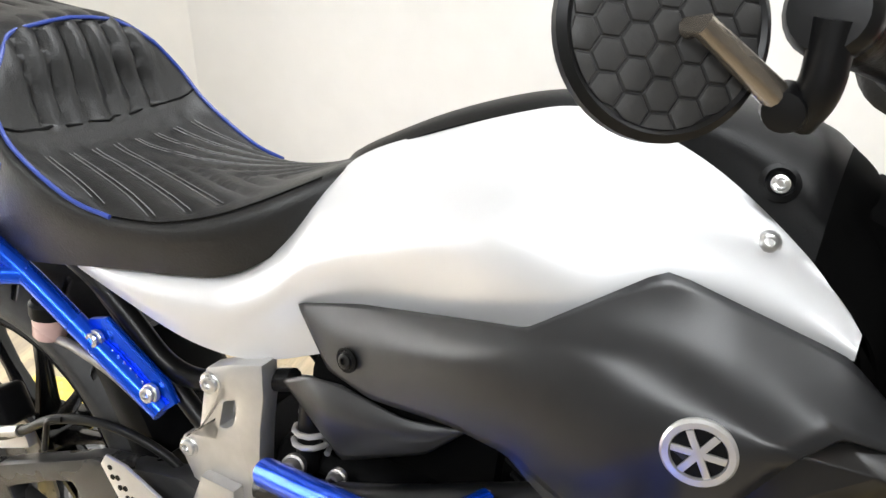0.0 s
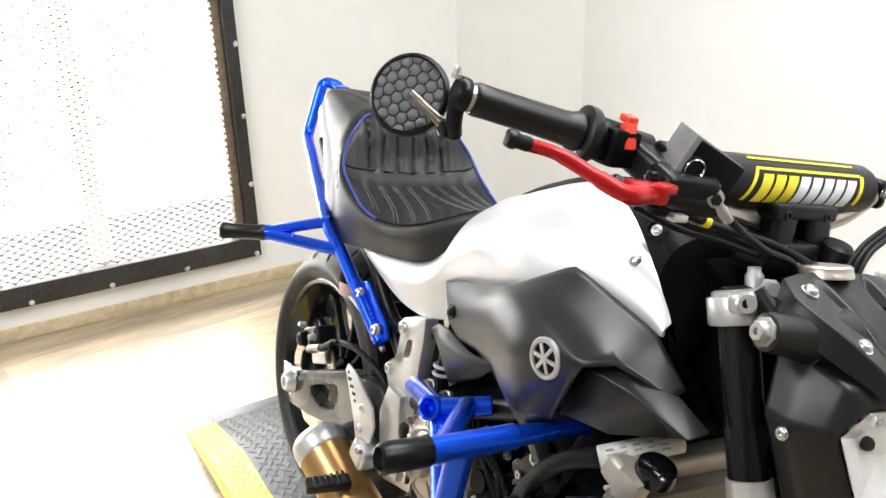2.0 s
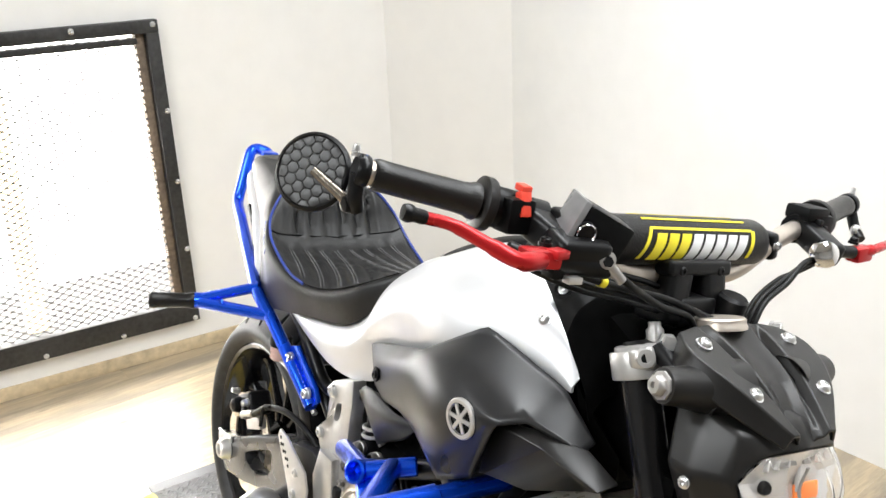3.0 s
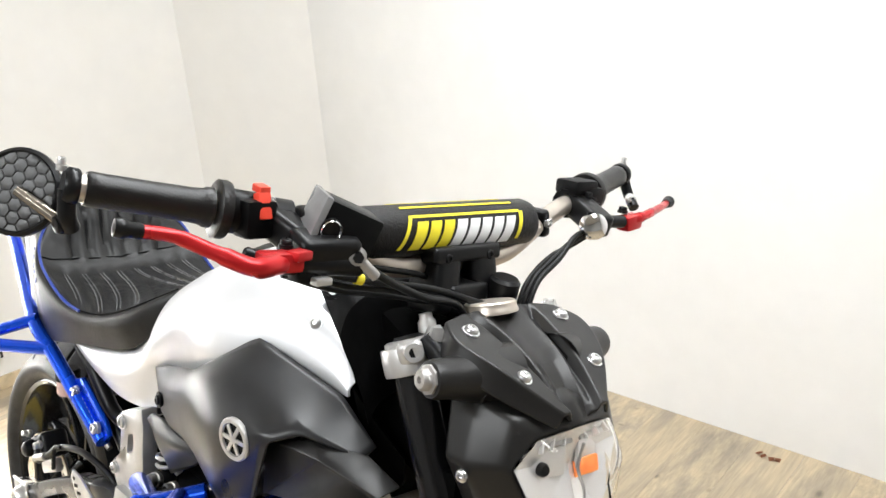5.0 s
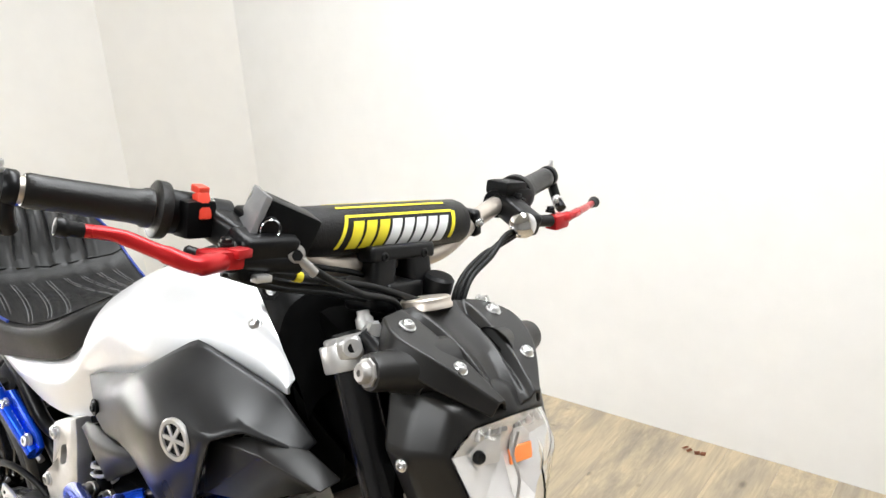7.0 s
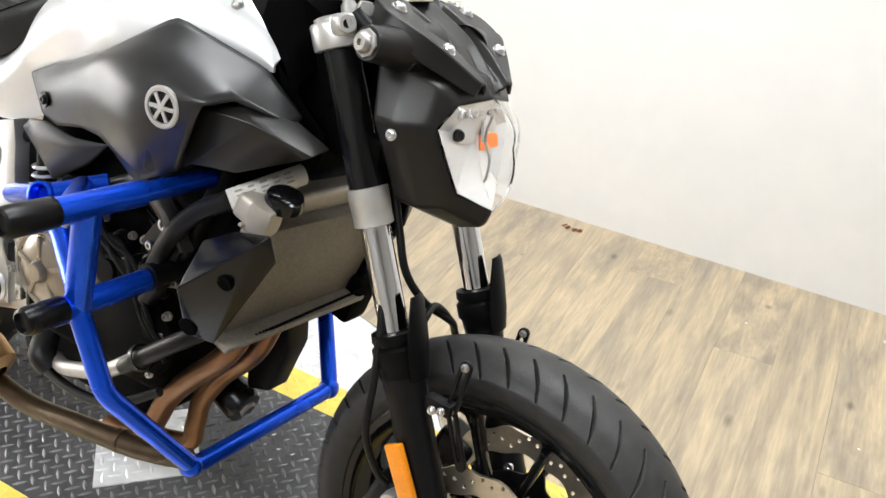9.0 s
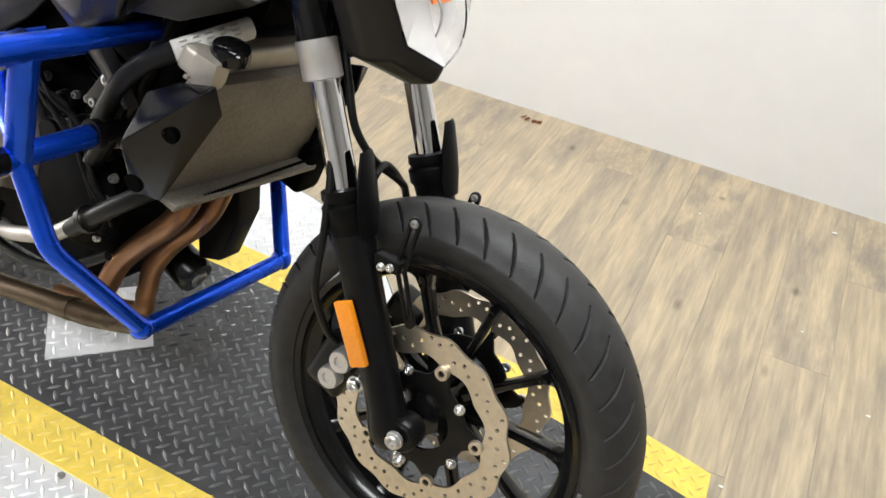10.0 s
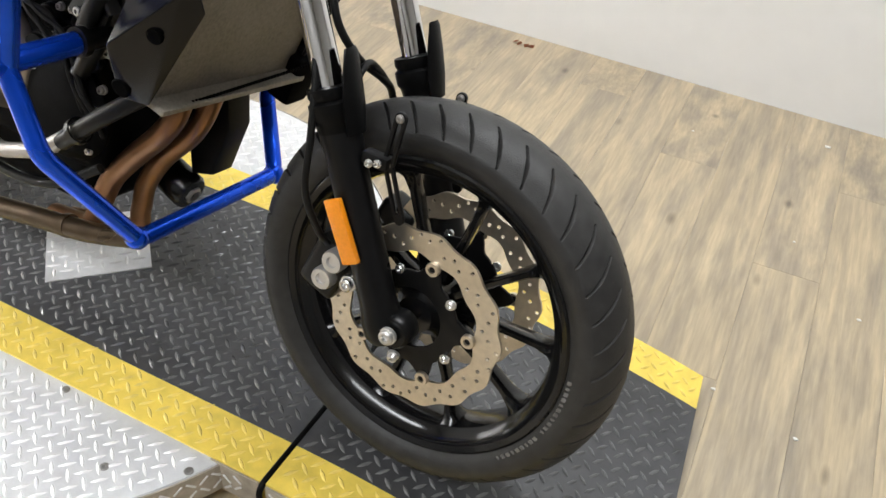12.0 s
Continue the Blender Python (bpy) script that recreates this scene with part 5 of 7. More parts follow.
# seat base and white tail panels
part("seat_base", box((0.18, 0, 0.735), (0.62, 0.19, 0.05), 0.015), BLACK, bike)
for s in (-1, 1):
    top = [(0.045, 0.136, 0.728), (0.02, 0.121, 0.750), (-0.06, 0.096, 0.822), (-0.16, 0.070, 0.880), (-0.23, 0.049, 0.904), (-0.272, 0.024, 0.910)]
    rows = []
    for x, y, z in top:
        k = 0.6 + min(1.0, (0.05 - x) * 6) * 0.4
        rows.append([(x + 0.006, s * (y - 0.006), z + 0.006), (x - 0.004 * k, s * (y + 0.004), z - 0.004), (x - 0.014 * k, s * (y + 0.002), z - 0.022 * k), (x - 0.024 * k, s * (y - 0.012), z - 0.042 * k)])
    tail = part("tail_panel", thicken(loft(rows, 6, 5), 0.004), WHITE, bike, "white plastic tail panel with a black slot")
    part("slot", box((-0.100, s * 0.0885, 0.822), (0.090, 0.010, 0.014), 0.004, pose(0, 0, 0, 0, 38, s * 5)), BLACK, tail)
    rows = [[(-0.27, s * 0.018, 0.890), (-0.20, s * 0.046, 0.868), (-0.09, s * 0.075, 0.808), (0.02, s * 0.106, 0.715)], [(-0.24, s * 0.015, 0.850), (-0.16, s * 0.035, 0.820), (-0.05, s * 0.062, 0.760), (0.06, s * 0.095, 0.690)]]
    part("tail_side", thicken(loft(rows, 4, 5), 0.004), BLACK, bike)
part("tail_under", box((-0.08, 0, 0.83), (0.28, 0.07, 0.06), 0.02, pose(0, 0, 0, 0, 14, 0)), BLACK, bike)

# --- subframe and blue rear stunt cage ---
for s in (-1, 1):
    part("subframe_rail", tube(smooth_path([(0.52, s * 0.105, 0.66), (0.36, s * 0.110, 0.60), (0.25, s * 0.112, 0.69), (0.05, s * 0.09, 0.74), (-0.2, s * 0.035, 0.85)], 0.05), 0.013, 12), SATIN, bike)
    part("subframe_strut", tube([(0.20, s * 0.108, 0.715), (0.42, s * 0.112, 0.545)], 0.012, 12), SATIN, bike)
cage = part("rear_cage", tube(smooth_path([(-0.366, 0.02, 0.942), (-0.356, 0.0, 0.938), (-0.330, -0.036, 0.812), (0.096, -0.150, 0.716), (0.160, -0.147, 0.688), (0.365, -0.140, 0.575)], 0.028), 0.0135, 16), BLUE, bike, "bright blue tubular rear stunt cage")
part("cage_tube", tube(smooth_path([(-0.366, 0.02, 0.942), (-0.358, 0.050, 0.935), (-0.330, 0.070, 0.812), (0.096, 0.150, 0.716), (0.160, 0.147, 0.688), (0.365, 0.140, 0.575)], 0.028), 0.0135, 16), BLUE, cage)
part("cage_tab", box((-0.330, 0.03, 0.940), (0.060, 0.04, 0.006), 0.002), BLUE, cage)
for s in (-1, 1):
    part("cage_tube", tube([(0.165, s * 0.146, 0.688), (-0.030, s * 0.235, 0.661)], 0.0125, 14), BLUE, cage)
    part("cage_tube", tube([(0.092, s * 0.142, 0.728), (-0.030, s * 0.232, 0.666)], 0.0115, 14), BLUE, cage)
    part("cage_gusset", plate([(-0.01, 0.655), (0.055, 0.682), (0.05, 0.690), (-0.01, 0.668)], 0.005, side_plane(s * 0.205), 0.001), BLUE, cage)
    part("peg_base", rod((-0.020, s * 0.222, 0.666), (-0.033, s * 0.244, 0.663), 0.017, seg=18), BLUE, cage)
    peg = part("peg", lathe([(0, 0), (0.0155, 0), (0.0175, 0.004), (0.0175, 0.012), (0.0160, 0.016), (0.0165, 0.078), (0.0182, 0.082), (0.0182, 0.092), (0.015, 0.096), (0, 0.096)], (-0.028, s * 0.236, 0.664), (-0.36, s * 0.93, -0.05), 20), GRIP, cage, "black rubber peg")
    part("mount_plate", plate([(0.228, 0.618), (0.250, 0.655), (0.275, 0.664), (0.368, 0.612), (0.382, 0.590), (0.362, 0.570)], 0.010, side_plane(s * 0.134 + (0.005 if s < 0 else 0.005)), 0.003), BLUE, cage, "blue bolted mounting plate")
    for x, z in ((0.268, 0.637), (0.352, 0.597)):
        bolt(cage, (x, s * 0.147, z), (0, s, 0.1), 0.0095, 0.008)
    # stamped maker's mark on the plate, as a row of small bars
    for k in range(6):
        part("stamped_mark", box((0.292 + 0.009 * k, s * 0.1445, 0.629 - 0.005 * k), (0.0035, 0.001, 0.008), 0.0003, pose(0, 0, 0, 0, 30, 0), segs=1), CHROME, cage)


# --- swingarm, rear brake, foot controls ---
SWING_OUT = [(-0.055, 0.330), (0.010, 0.343), (0.12, 0.398), (0.25, 0.462), (0.40, 0.500), (0.50, 0.470), (0.50, 0.380), (0.36, 0.345), (0.22, 0.318), (0.09, 0.275), (-0.01, 0.252), (-0.055, 0.290)]
SWING_IN = [(0.094, 0.346), (0.112, 0.358), (0.150, 0.379), (0.190, 0.400), (0.216, 0.410), (0.224, 0.402), (0.226, 0.374), (0.216, 0.358), (0.190, 0.343), (0.160, 0.331), (0.130, 0.327), (0.102, 0.334)]
arm = None
for s in (-1, 1):
    bm = holed(SWING_OUT, SWING_IN, 0.034, side_plane(s * 0.130 + 0.017), 0.007)
    if arm is None:
        arm = part("swingarm", bm, SWING, bike, "grey cast swingarm with a long slot")
    else:
        part("arm_plate", bm, SWING, arm)
    part("chain_adjuster", box((-0.022, s * 0.138, 0.306), (0.075, 0.020, 0.060), 0.006, pose(0, 0, 0, 0, -14, 0)), ALU, arm)
    part("axle_nut", lathe([(0, 0), (0.026, 0), (0.027, 0.003), (0.024, 0.008), (0.024, 0.014), (0.018, 0.022), (0.012, 0.022), (0.010, 0.014), (0, 0.014)], (-0.004, s * 0.146, 0.311), (0, s, 0), 28), ALU, arm)
    part("adjuster_clip", tube(smooth_path([(-0.05, s * 0.15, 0.338), (0.02, s * 0.15, 0.345), (0.02, s * 0.15, 0.336)], 0.008), 0.0035, 8), ALU, arm)
part("arm_bridge", box((0.42, 0, 0.455), (0.10, 0.23, 0.06), 0.015), ENGINE, arm)
rcal = part("rear_caliper", box((0.030, -0.105, 0.428), (0.080, 0.055, 0.055), 0.012, pose(0, 0, 0, 0, -30, 0), segs=3), SATIN, bike, "small black rear brake caliper")
part("caliper_piston", lathe([(0, 0), (0.017, 0), (0.019, 0.006), (0.015, 0.020), (0.009, 0.024), (0, 0.024)], (0.015, -0.130, 0.425), (0, -1, 0), 18), SATIN, rcal)
bolt(rcal, (0.052, -0.135, 0.445), (0, -1, 0), 0.008, 0.010, ALU)
bolt(rcal, (-0.005, -0.135, 0.450), (0, -1, 0.3), 0.006, 0.012, ALU)
part("caliper_bracket", box((0.075, -0.118, 0.405), (0.075, 0.018, 0.028), 0.006, pose(0, 0, 0, 0, -24, 0)), ALU, rcal)
part("brake_line", tube(spline([(0.045, -0.135, 0.440), (0.085, -0.150, 0.430), (0.14, -0.152, 0.462), (0.20, -0.150, 0.502), (0.28, -0.140, 0.520), (0.36, -0.125, 0.500), (0.41, -0.115, 0.45)]), 0.0062, 10), HOSE, rcal)
part("line_ferrule", tube([(0.075, -0.150, 0.430), (0.135, -0.1525, 0.459)], 0.0085, 10), ALU_DARK, rcal)
part("line_clamp", tube(smooth_path([(0.185, -0.158, 0.455), (0.195, -0.160, 0.505), (0.215, -0.155, 0.510)], 0.01), 0.004, 8), SATIN, rcal)
heel = part("heel_guard", plate([(0.296, 0.490), (0.304, 0.506), (0.335, 0.503), (0.420, 0.470), (0.436, 0.440), (0.430, 0.400), (0.372, 0.380), (0.360, 0.405)], 0.005, side_plane(-0.166), 0.0018), ALU, bike, "pale aluminium heel guard with drilled dots")
for i in range(4):
    for j in range(2):
        part("drilled_dot", lathe([(0, 0), (0.0036, 0), (0.0036, 0.0008), (0, 0.0008)], (0.312 + 0.012 * i + 0.004 * j, -0.171, 0.492 - 0.010 * i - 0.012 * j), (0, -1, 0), 12), BLACK, heel)
for x, z in ((0.385, 0.452), (0.385, 0.408)):
    bolt(heel, (x, -0.171, z), (0, -1, 0), 0.0085, 0.005)
BRK_OUT = [(0.420, 0.650), (0.455, 0.667), (0.496, 0.681), (0.500, 0.640), (0.498, 0.600), (0.500, 0.520), (0.512, 0.470), (0.532, 0.420), (0.530, 0.350), (0.430, 0.320), (0.418, 0.380), (0.398, 0.440), (0.396, 0.470), (0.404, 0.500), (0.384, 0.530), (0.388, 0.548), (0.412, 0.560)]
BRK_IN = [(0.443, 0.612), (0.450, 0.618), (0.461, 0.623), (0.463, 0.617), (0.463, 0.610), (0.462, 0.604), (0.461, 0.598), (0.460, 0.594), (0.458, 0.590), (0.452, 0.585), (0.447, 0.583), (0.443, 0.583), (0.441, 0.585), (0.440, 0.588), (0.440, 0.592), (0.440, 0.598), (0.441, 0.605)]
bracket = part("footrest_bracket", holed(BRK_OUT, BRK_IN, 0.028, side_plane(-0.105), 0.004), ALU, bike, "cast silver footrest bracket")
part("bracket_rib", plate([(0.412, 0.46), (0.43, 0.52), (0.478, 0.52), (0.490, 0.46), (0.505, 0.42), (0.505, 0.36), (0.44, 0.340), (0.43, 0.39)], 0.018, side_plane(-0.132), 0.005), ALU, bracket)
bolt(bracket, (0.428, -0.134, 0.634), (0, -1, 0), 0.011, 0.006)
bolt(bracket, (0.399, -0.134, 0.538), (0, -1, 0), 0.010, 0.006)
part("pedal_pivot", lathe([(0, 0), (0.024, 0), (0.026, 0.004), (0.026, 0.020), (0.021, 0.024), (0.016, 0.020), (0, 0.020)], (0.470, -0.146, 0.385), (0, -1, 0), 28), SATIN, bracket)
part("pedal_pivot_cap", lathe([(0.017, 0), (0.030, 0), (0.031, 0.006), (0.026, 0.010), (0.017, 0.008)], (0.470, -0.146, 0.385), (0, -1, 0), 28), ALU, bracket)
part("footpeg_hinge", box((0.415, -0.165, 0.372), (0.050, 0.050, 0.045), 0.010, pose(0, 0, 0, 0, 20, 0), segs=3), ALU, bracket)
bolt(bracket, (0.432, -0.192, 0.392), (0, -1, 0.2), 0.008, 0.006)
footpeg = part("footpeg", box((0.415, -0.238, 0.318), (0.030, 0.088, 0.022), 0.007, pose(0, 0, 0, 0, 12, -6), segs=3), GRIP, bike, "black ribbed rubber footpeg")
for k in range(6):
    part("rib", box((0.415 + 0.0012 * k, -0.207 - 0.012 * k, 0.330), (0.028, 0.005, 0.004), 0.0012, pose(0, 0, 0, 0, 12, -6), segs=1), GRIP, footpeg)
rmc = part("rear_brake_cylinder", rod((0.545, -0.152, 0.415), (0.548, -0.150, 0.500), 0.0105), ALU_DARK, bike, "small rear brake cylinder with switch and wires")
part("clevis", box((0.545, -0.154, 0.402), (0.016, 0.012, 0.030), 0.003), BOLT, rmc)
part("switch_body", rod((0.552, -0.148, 0.500), (0.556, -0.146, 0.548), 0.0085), BLACK, rmc)
part("switch_collar", lathe([(0.0085, 0), (0.0115, 0.001), (0.0115, 0.008), (0.0085, 0.009)], (0.549, -0.150, 0.492), (0.05, 0.03, 1), 16), BOLT, rmc)
for k in range(3):
    part("wire", tube(spline([(0.556, -0.146, 0.545), (0.565 + 0.006 * k, -0.150, 0.575), (0.590 + 0.01 * k, -0.140, 0.560 - 0.02 * k), (0.62, -0.13, 0.52 - 0.03 * k)]), 0.0028, 8), HOSE, rmc)
for x, z in ((0.535, 0.440), (0.560, 0.470), (0.540, 0.510), (0.575, 0.425)):
    bolt(rmc, (x, -0.162, z), (0.1, -1, 0.2), 0.0055, 0.006, ALU_DARK)
# rear brake fluid cup
cup = part("fluid_cup", lathe([(0, 0), (0.018, 0), (0.021, 0.004), (0.021, 0.030), (0, 0.030)], (0.151, -0.112, 0.586), (0, 0, 1), 20), PINK, bike, "pale pink brake fluid cup with black lid")
part("lid", lathe([(0, 0), (0.023, 0), (0.024, 0.004), (0.024, 0.018), (0.020, 0.022), (0, 0.022)], (0.151, -0.112, 0.616), (0, 0, 1), 20), BLACK, cup)
part("outlet", tube(spline([(0.165, -0.114, 0.588), (0.20, -0.118, 0.590), (0.26, -0.116, 0.575), (0.33, -0.112, 0.54)]), 0.006, 10), ALU_DARK, cup)
# hugger and shock
part("rear_hugger", box((0.275, -0.03, 0.53), (0.055, 0.17, 0.16), 0.02, pose(0, 0, 0, 0, -32, 0)), BLACK, bike)
bm = bmesh.new()
tube([(0.552 + 0.020 * math.cos(t * 0.6), -0.112 + 0.020 * math.sin(t * 0.6), 0.590 + 0.0014 * t) for t in range(27)], 0.0034, 8, bm)
shock = part("shock_spring", bm, ALU, bike, "pale coil spring")
part("shock_body", rod((0.548, -0.112, 0.56), (0.548, -0.112, 0.66), 0.013), SATIN, shock)

# --- engine ---
engine = part("engine_block", box((0.68, 0, 0.44), (0.34, 0.26, 0.24), 0.04, segs=4), ENGINE, bike, "dark twin-cylinder engine")
part("sump", box((0.65, 0, 0.285), (0.29, 0.19, 0.12), 0.035, segs=4), ENGINE, engine)
part("cylinder_block", box((0.90, 0, 0.60), (0.17, 0.25, 0.20), 0.02, pose(0, 0, 0, 0, 28, 0), segs=3), ENGINE, engine)
part("cylinder_head", box((0.910, 0, 0.690), (0.14, 0.27, 0.10), 0.025, pose(0, 0, 0, 0, 28, 0), segs=3), ENGINE, engine)
part("air_box", box((0.80, 0, 0.77), (0.32, 0.24, 0.14), 0.03, segs=3), DEEP, engine)
part("gearbox", box((0.58, 0, 0.47), (0.18, 0.22, 0.22), 0.04, segs=4), ENGINE, engine)
for s in (-1, 1):
    part("clutch_cover", lathe([(0.098, 0), (0.100, 0.010), (0.092, 0.026), (0.080, 0.032), (0.074, 0.040), (0.056, 0.044), (0.050, 0.048), (0.030, 0.050), (0, 0.050)], (0.630, s * 0.128, 0.475), (0, s, 0), 40), CASE, engine, "bronze-grey round engine cover")
    part("generator_cover", lathe([(0.082, 0), (0.084, 0.010), (0.076, 0.022), (0.060, 0.028), (0, 0.030)], (0.80, s * 0.128, 0.43), (0, s, 0), 36), ENGINE, engine)
    part("cover_ring", lathe([(0.064, 0.0), (0.067, 0.004), (0.063, 0.007), (0.058, 0.004), (0.058, 0.0)], (0.630, s * 0.168, 0.475), (0, s, 0), 40), CASE, engine)
    for k in range(5):
        a = k * 2 * math.pi / 5 + 0.4
        part("cover_rib", box((0.630 + 0.040 * math.cos(a), s * 0.176, 0.475 + 0.040 * math.sin(a)), (0.034, 0.008, 0.009), 0.003, pose(0, 0, 0, 0, -math.degrees(a), 0)), CASE, engine)
    part("cover_boss", lathe([(0, 0.016), (0.014, 0.016), (0.017, 0.012), (0.018, 0.0)], (0.630, s * 0.174, 0.475), (0, s, 0), 24), CASE, engine)
    for k in range(8):
        a = k * math.pi / 4
        bolt(engine, (0.630 + 0.091 * math.cos(a), s * 0.152, 0.475 + 0.091 * math.sin(a)), (0, s, 0), 0.0055, 0.006)
    for k in range(6):
        a = k * math.pi / 3 + 0.3
        bolt(engine, (0.80 + 0.075 * math.cos(a), s * 0.150, 0.43 + 0.075 * math.sin(a)), (0, s, 0), 0.005, 0.005)
    part("frame_tube", tube(smooth_path([(1.00, s * 0.120, 0.84), (0.86, s * 0.165, 0.70), (0.66, s * 0.160, 0.60), (0.50, s * 0.125, 0.52)], 0.06), 0.016, 12), SATIN, bike)
    part("frame_tube", tube(smooth_path([(0.98, s * 0.115, 0.80), (0.92, s * 0.150, 0.62), (0.84, s * 0.150, 0.50)], 0.05), 0.014, 12), SATIN, bike)
    part("engine_hanger", plate([(0.84, 0.60), (0.90, 0.68), (0.94, 0.66), (0.90, 0.56)], 0.008, side_plane(s * 0.16), 0.002), SATIN, bike)
    bolt(engine, (0.885, s * 0.166, 0.640), (0, s, 0), 0.0085, 0.006)
    bolt(engine, (0.860, s * 0.166, 0.600), (0, s, 0), 0.0065, 0.006)
# small fittings low on the right side of the engine
for x, z, r in ((0.545, 0.575, 0.011), (0.565, 0.550, 0.009), (0.55, 0.525, 0.012), (0.60, 0.585, 0.008), (0.525, 0.495, 0.010)):
    bolt(engine, (x, -0.135, z), (0.2, -1, 0.3), r, 0.014, ALU_DARK, "fitting")
part("coolant_pipe", tube(smooth_path([(0.655, -0.165, 0.325), (0.70, -0.185, 0.335), (0.80, -0.190, 0.372), (0.86, -0.180, 0.42)], 0.03), 0.0125, 16), ALU_DARK, bike, "bare aluminium coolant pipe")
part("coolant_hose", tube(spline([(0.84, -0.185, 0.400), (0.90, -0.185, 0.450), (0.95, -0.175, 0.49), (1.00, -0.15, 0.53)]), 0.0135, 16), HOSE, bike)
part("coolant_hose", tube(spline([(0.855, -0.160, 0.540), (0.885, -0.172, 0.595), (0.928, -0.184, 0.652), (0.968, -0.184, 0.692), (1.012, -0.176, 0.720)]), 0.0135, 16), HOSE, bike)
part("coolant_elbow", tube(spline([(0.63, -0.165, 0.355), (0.648, -0.185, 0.335), (0.665, -0.18, 0.318)]), 0.021, 16), HOSE, bike)
for p, d in (((0.868, -0.166, 0.565), (0.3, -0.1, 0.6)), ((0.875, -0.185, 0.43), (0.5, 0, 0.4))):
    part("hose_clip", lathe([(0.018, -0.005), (0.0205, -0.005), (0.0205, 0.005), (0.018, 0.005), (0.018, -0.005)], p, d, 20), SATIN, bike)
part("wire_loom", tube(spline([(0.55, -0.15, 0.36), (0.60, -0.16, 0.30), (0.70, -0.17, 0.29), (0.80, -0.17, 0.31), (0.88, -0.15, 0.36)]), 0.008, 10), HOSE, bike)

# small bosses, bolts and wires that fill the right side of the engine
for x, z, r, h in ((0.760, 0.560, 0.016, 0.022), (0.800, 0.540, 0.012, 0.026), (0.735, 0.505, 0.020, 0.016), (0.845, 0.515, 0.014, 0.018), (0.790, 0.480, 0.011, 0.024), (0.840, 0.455, 0.017, 0.014)):
    part("engine_boss", lathe([(r * 1.25, 0), (r * 1.15, h * 0.4), (r, h * 0.5), (r * 0.95, h), (r * 0.5, h * 1.05), (0, h)], (x, -0.128, z), (0.08, -1, 0.1), 20), SATIN, engine)
    bolt(engine, (x + r * 1.6, -0.134, z + r * 1.3), (0.1, -1, 0.1), 0.0055, 0.006, ALU_DARK)
for x, z in ((0.70, 0.565), (0.725, 0.59), (0.86, 0.56), (0.885, 0.54), (0.815, 0.585), (0.765, 0.44), (0.70, 0.42), (0.87, 0.48)):
    bolt(engine, (x, -0.136, z), (0.15, -1, 0.15), 0.0060, 0.007, ALU_DARK)
for k, (dx, dz) in enumerate(((0.0, 0.0), (0.012, 0.010), (-0.010, 0.018), (0.02, -0.012))):
    part("wire_loom", tube(spline([(0.70 + dx, -0.145, 0.60 + dz), (0.75 + dx, -0.158, 0.565 + dz), (0.80 + dx, -0.152, 0.53 + dz * 2), (0.84 + dx, -0.160, 0.48 + dz), (0.87 + dx, -0.145, 0.42 - dz)]), 0.0045, 8), HOSE, engine)
for k in range(7):
    part("cylinder_fin", box((0.900 - 0.0075 * k, 0, 0.560 + 0.014 * k), (0.176, 0.262, 0.004), 0.001, pose(0, 0, 0, 0, 28, 0), segs=1), ENGINE, engine)

# --- exhaust ---
exhaust = part("exhaust", tube(spline([(0.935, -0.045, 0.570), (0.962, -0.065, 0.515), (0.966, -0.082, 0.465), (0.938, -0.087, 0.418), (0.888, -0.088, 0.366), (0.840, -0.090, 0.308), (0.815, -0.095, 0.250), (0.790, -0.095, 0.205), (0.70, -0.09, 0.185)]), 0.0185, 20), HEADER, bike, "heat-browned steel exhaust with gold silencer")
part("header_pipe", tube(spline([(0.935, 0.045, 0.570), (0.968, 0.005, 0.515), (0.972, -0.020, 0.462), (0.948, -0.027, 0.408), (0.893, -0.030, 0.347), (0.856, -0.032, 0.286), (0.848, -0.036, 0.236), (0.838, -0.045, 0.198), (0.72, -0.07, 0.180)]), 0.0172, 20), HEADER, exhaust)
part("collector", tube(spline([(0.915, -0.115, 0.238), (0.82, -0.125, 0.213), (0.68, -0.130, 0.190), (0.54, -0.130, 0.165), (0.44, -0.135, 0.175)]), [0.0175] * 8 + [0.0185] * 25, 18), HEADER_TAN, exhaust, "tan heat-stained collector pipe")
part("collector_band", lathe([(0.0178, -0.006), (0.0208, -0.006), (0.0208, 0.006), (0.0178, 0.006), (0.0178, -0.006)], (0.775, -0.126, 0.206), (1, 0.05, 0.18), 20), HEADER_TAN, exhaust)
SA, SB = Vector((0.265, -0.195, 0.315)), Vector((0.475, -0.150, 0.205))
part("silencer", lathe([(0.050, 0), (0.054, 0.004), (0.054, (SB - SA).length * 0.8), (0.046, (SB - SA).length * 0.97), (0.02, (SB - SA).length)], SA, SB - SA, 40), GOLD, exhaust, "gold-brown silencer barrel")
part("end_cap", lathe([(0, -0.016), (0.018, -0.016), (0.020, -0.024), (0.026, -0.024), (0.044, -0.018), (0.053, -0.008), (0.0565, 0.006), (0.0565, 0.026), (0.054, 0.030)], SA, SB - SA, 40), ALU, exhaust, "brushed silver end cap")
part("oil_filter", lathe([(0, 0), (0.030, 0), (0.034, 0.004), (0.034, 0.055), (0.030, 0.062), (0.020, 0.064), (0, 0.060)], (0.835, 0.036, 0.278), (0.92, 0, -0.35), 28), BLACK_GLOSSY, engine)
part("filter_wrench_flats", lathe([(0.012, 0), (0.017, 0), (0.017, 0.006), (0.012, 0.008), (0.012, 0)], (0.893, 0.036, 0.257), (0.92, 0, -0.35), 6), ALU_DARK, engine)

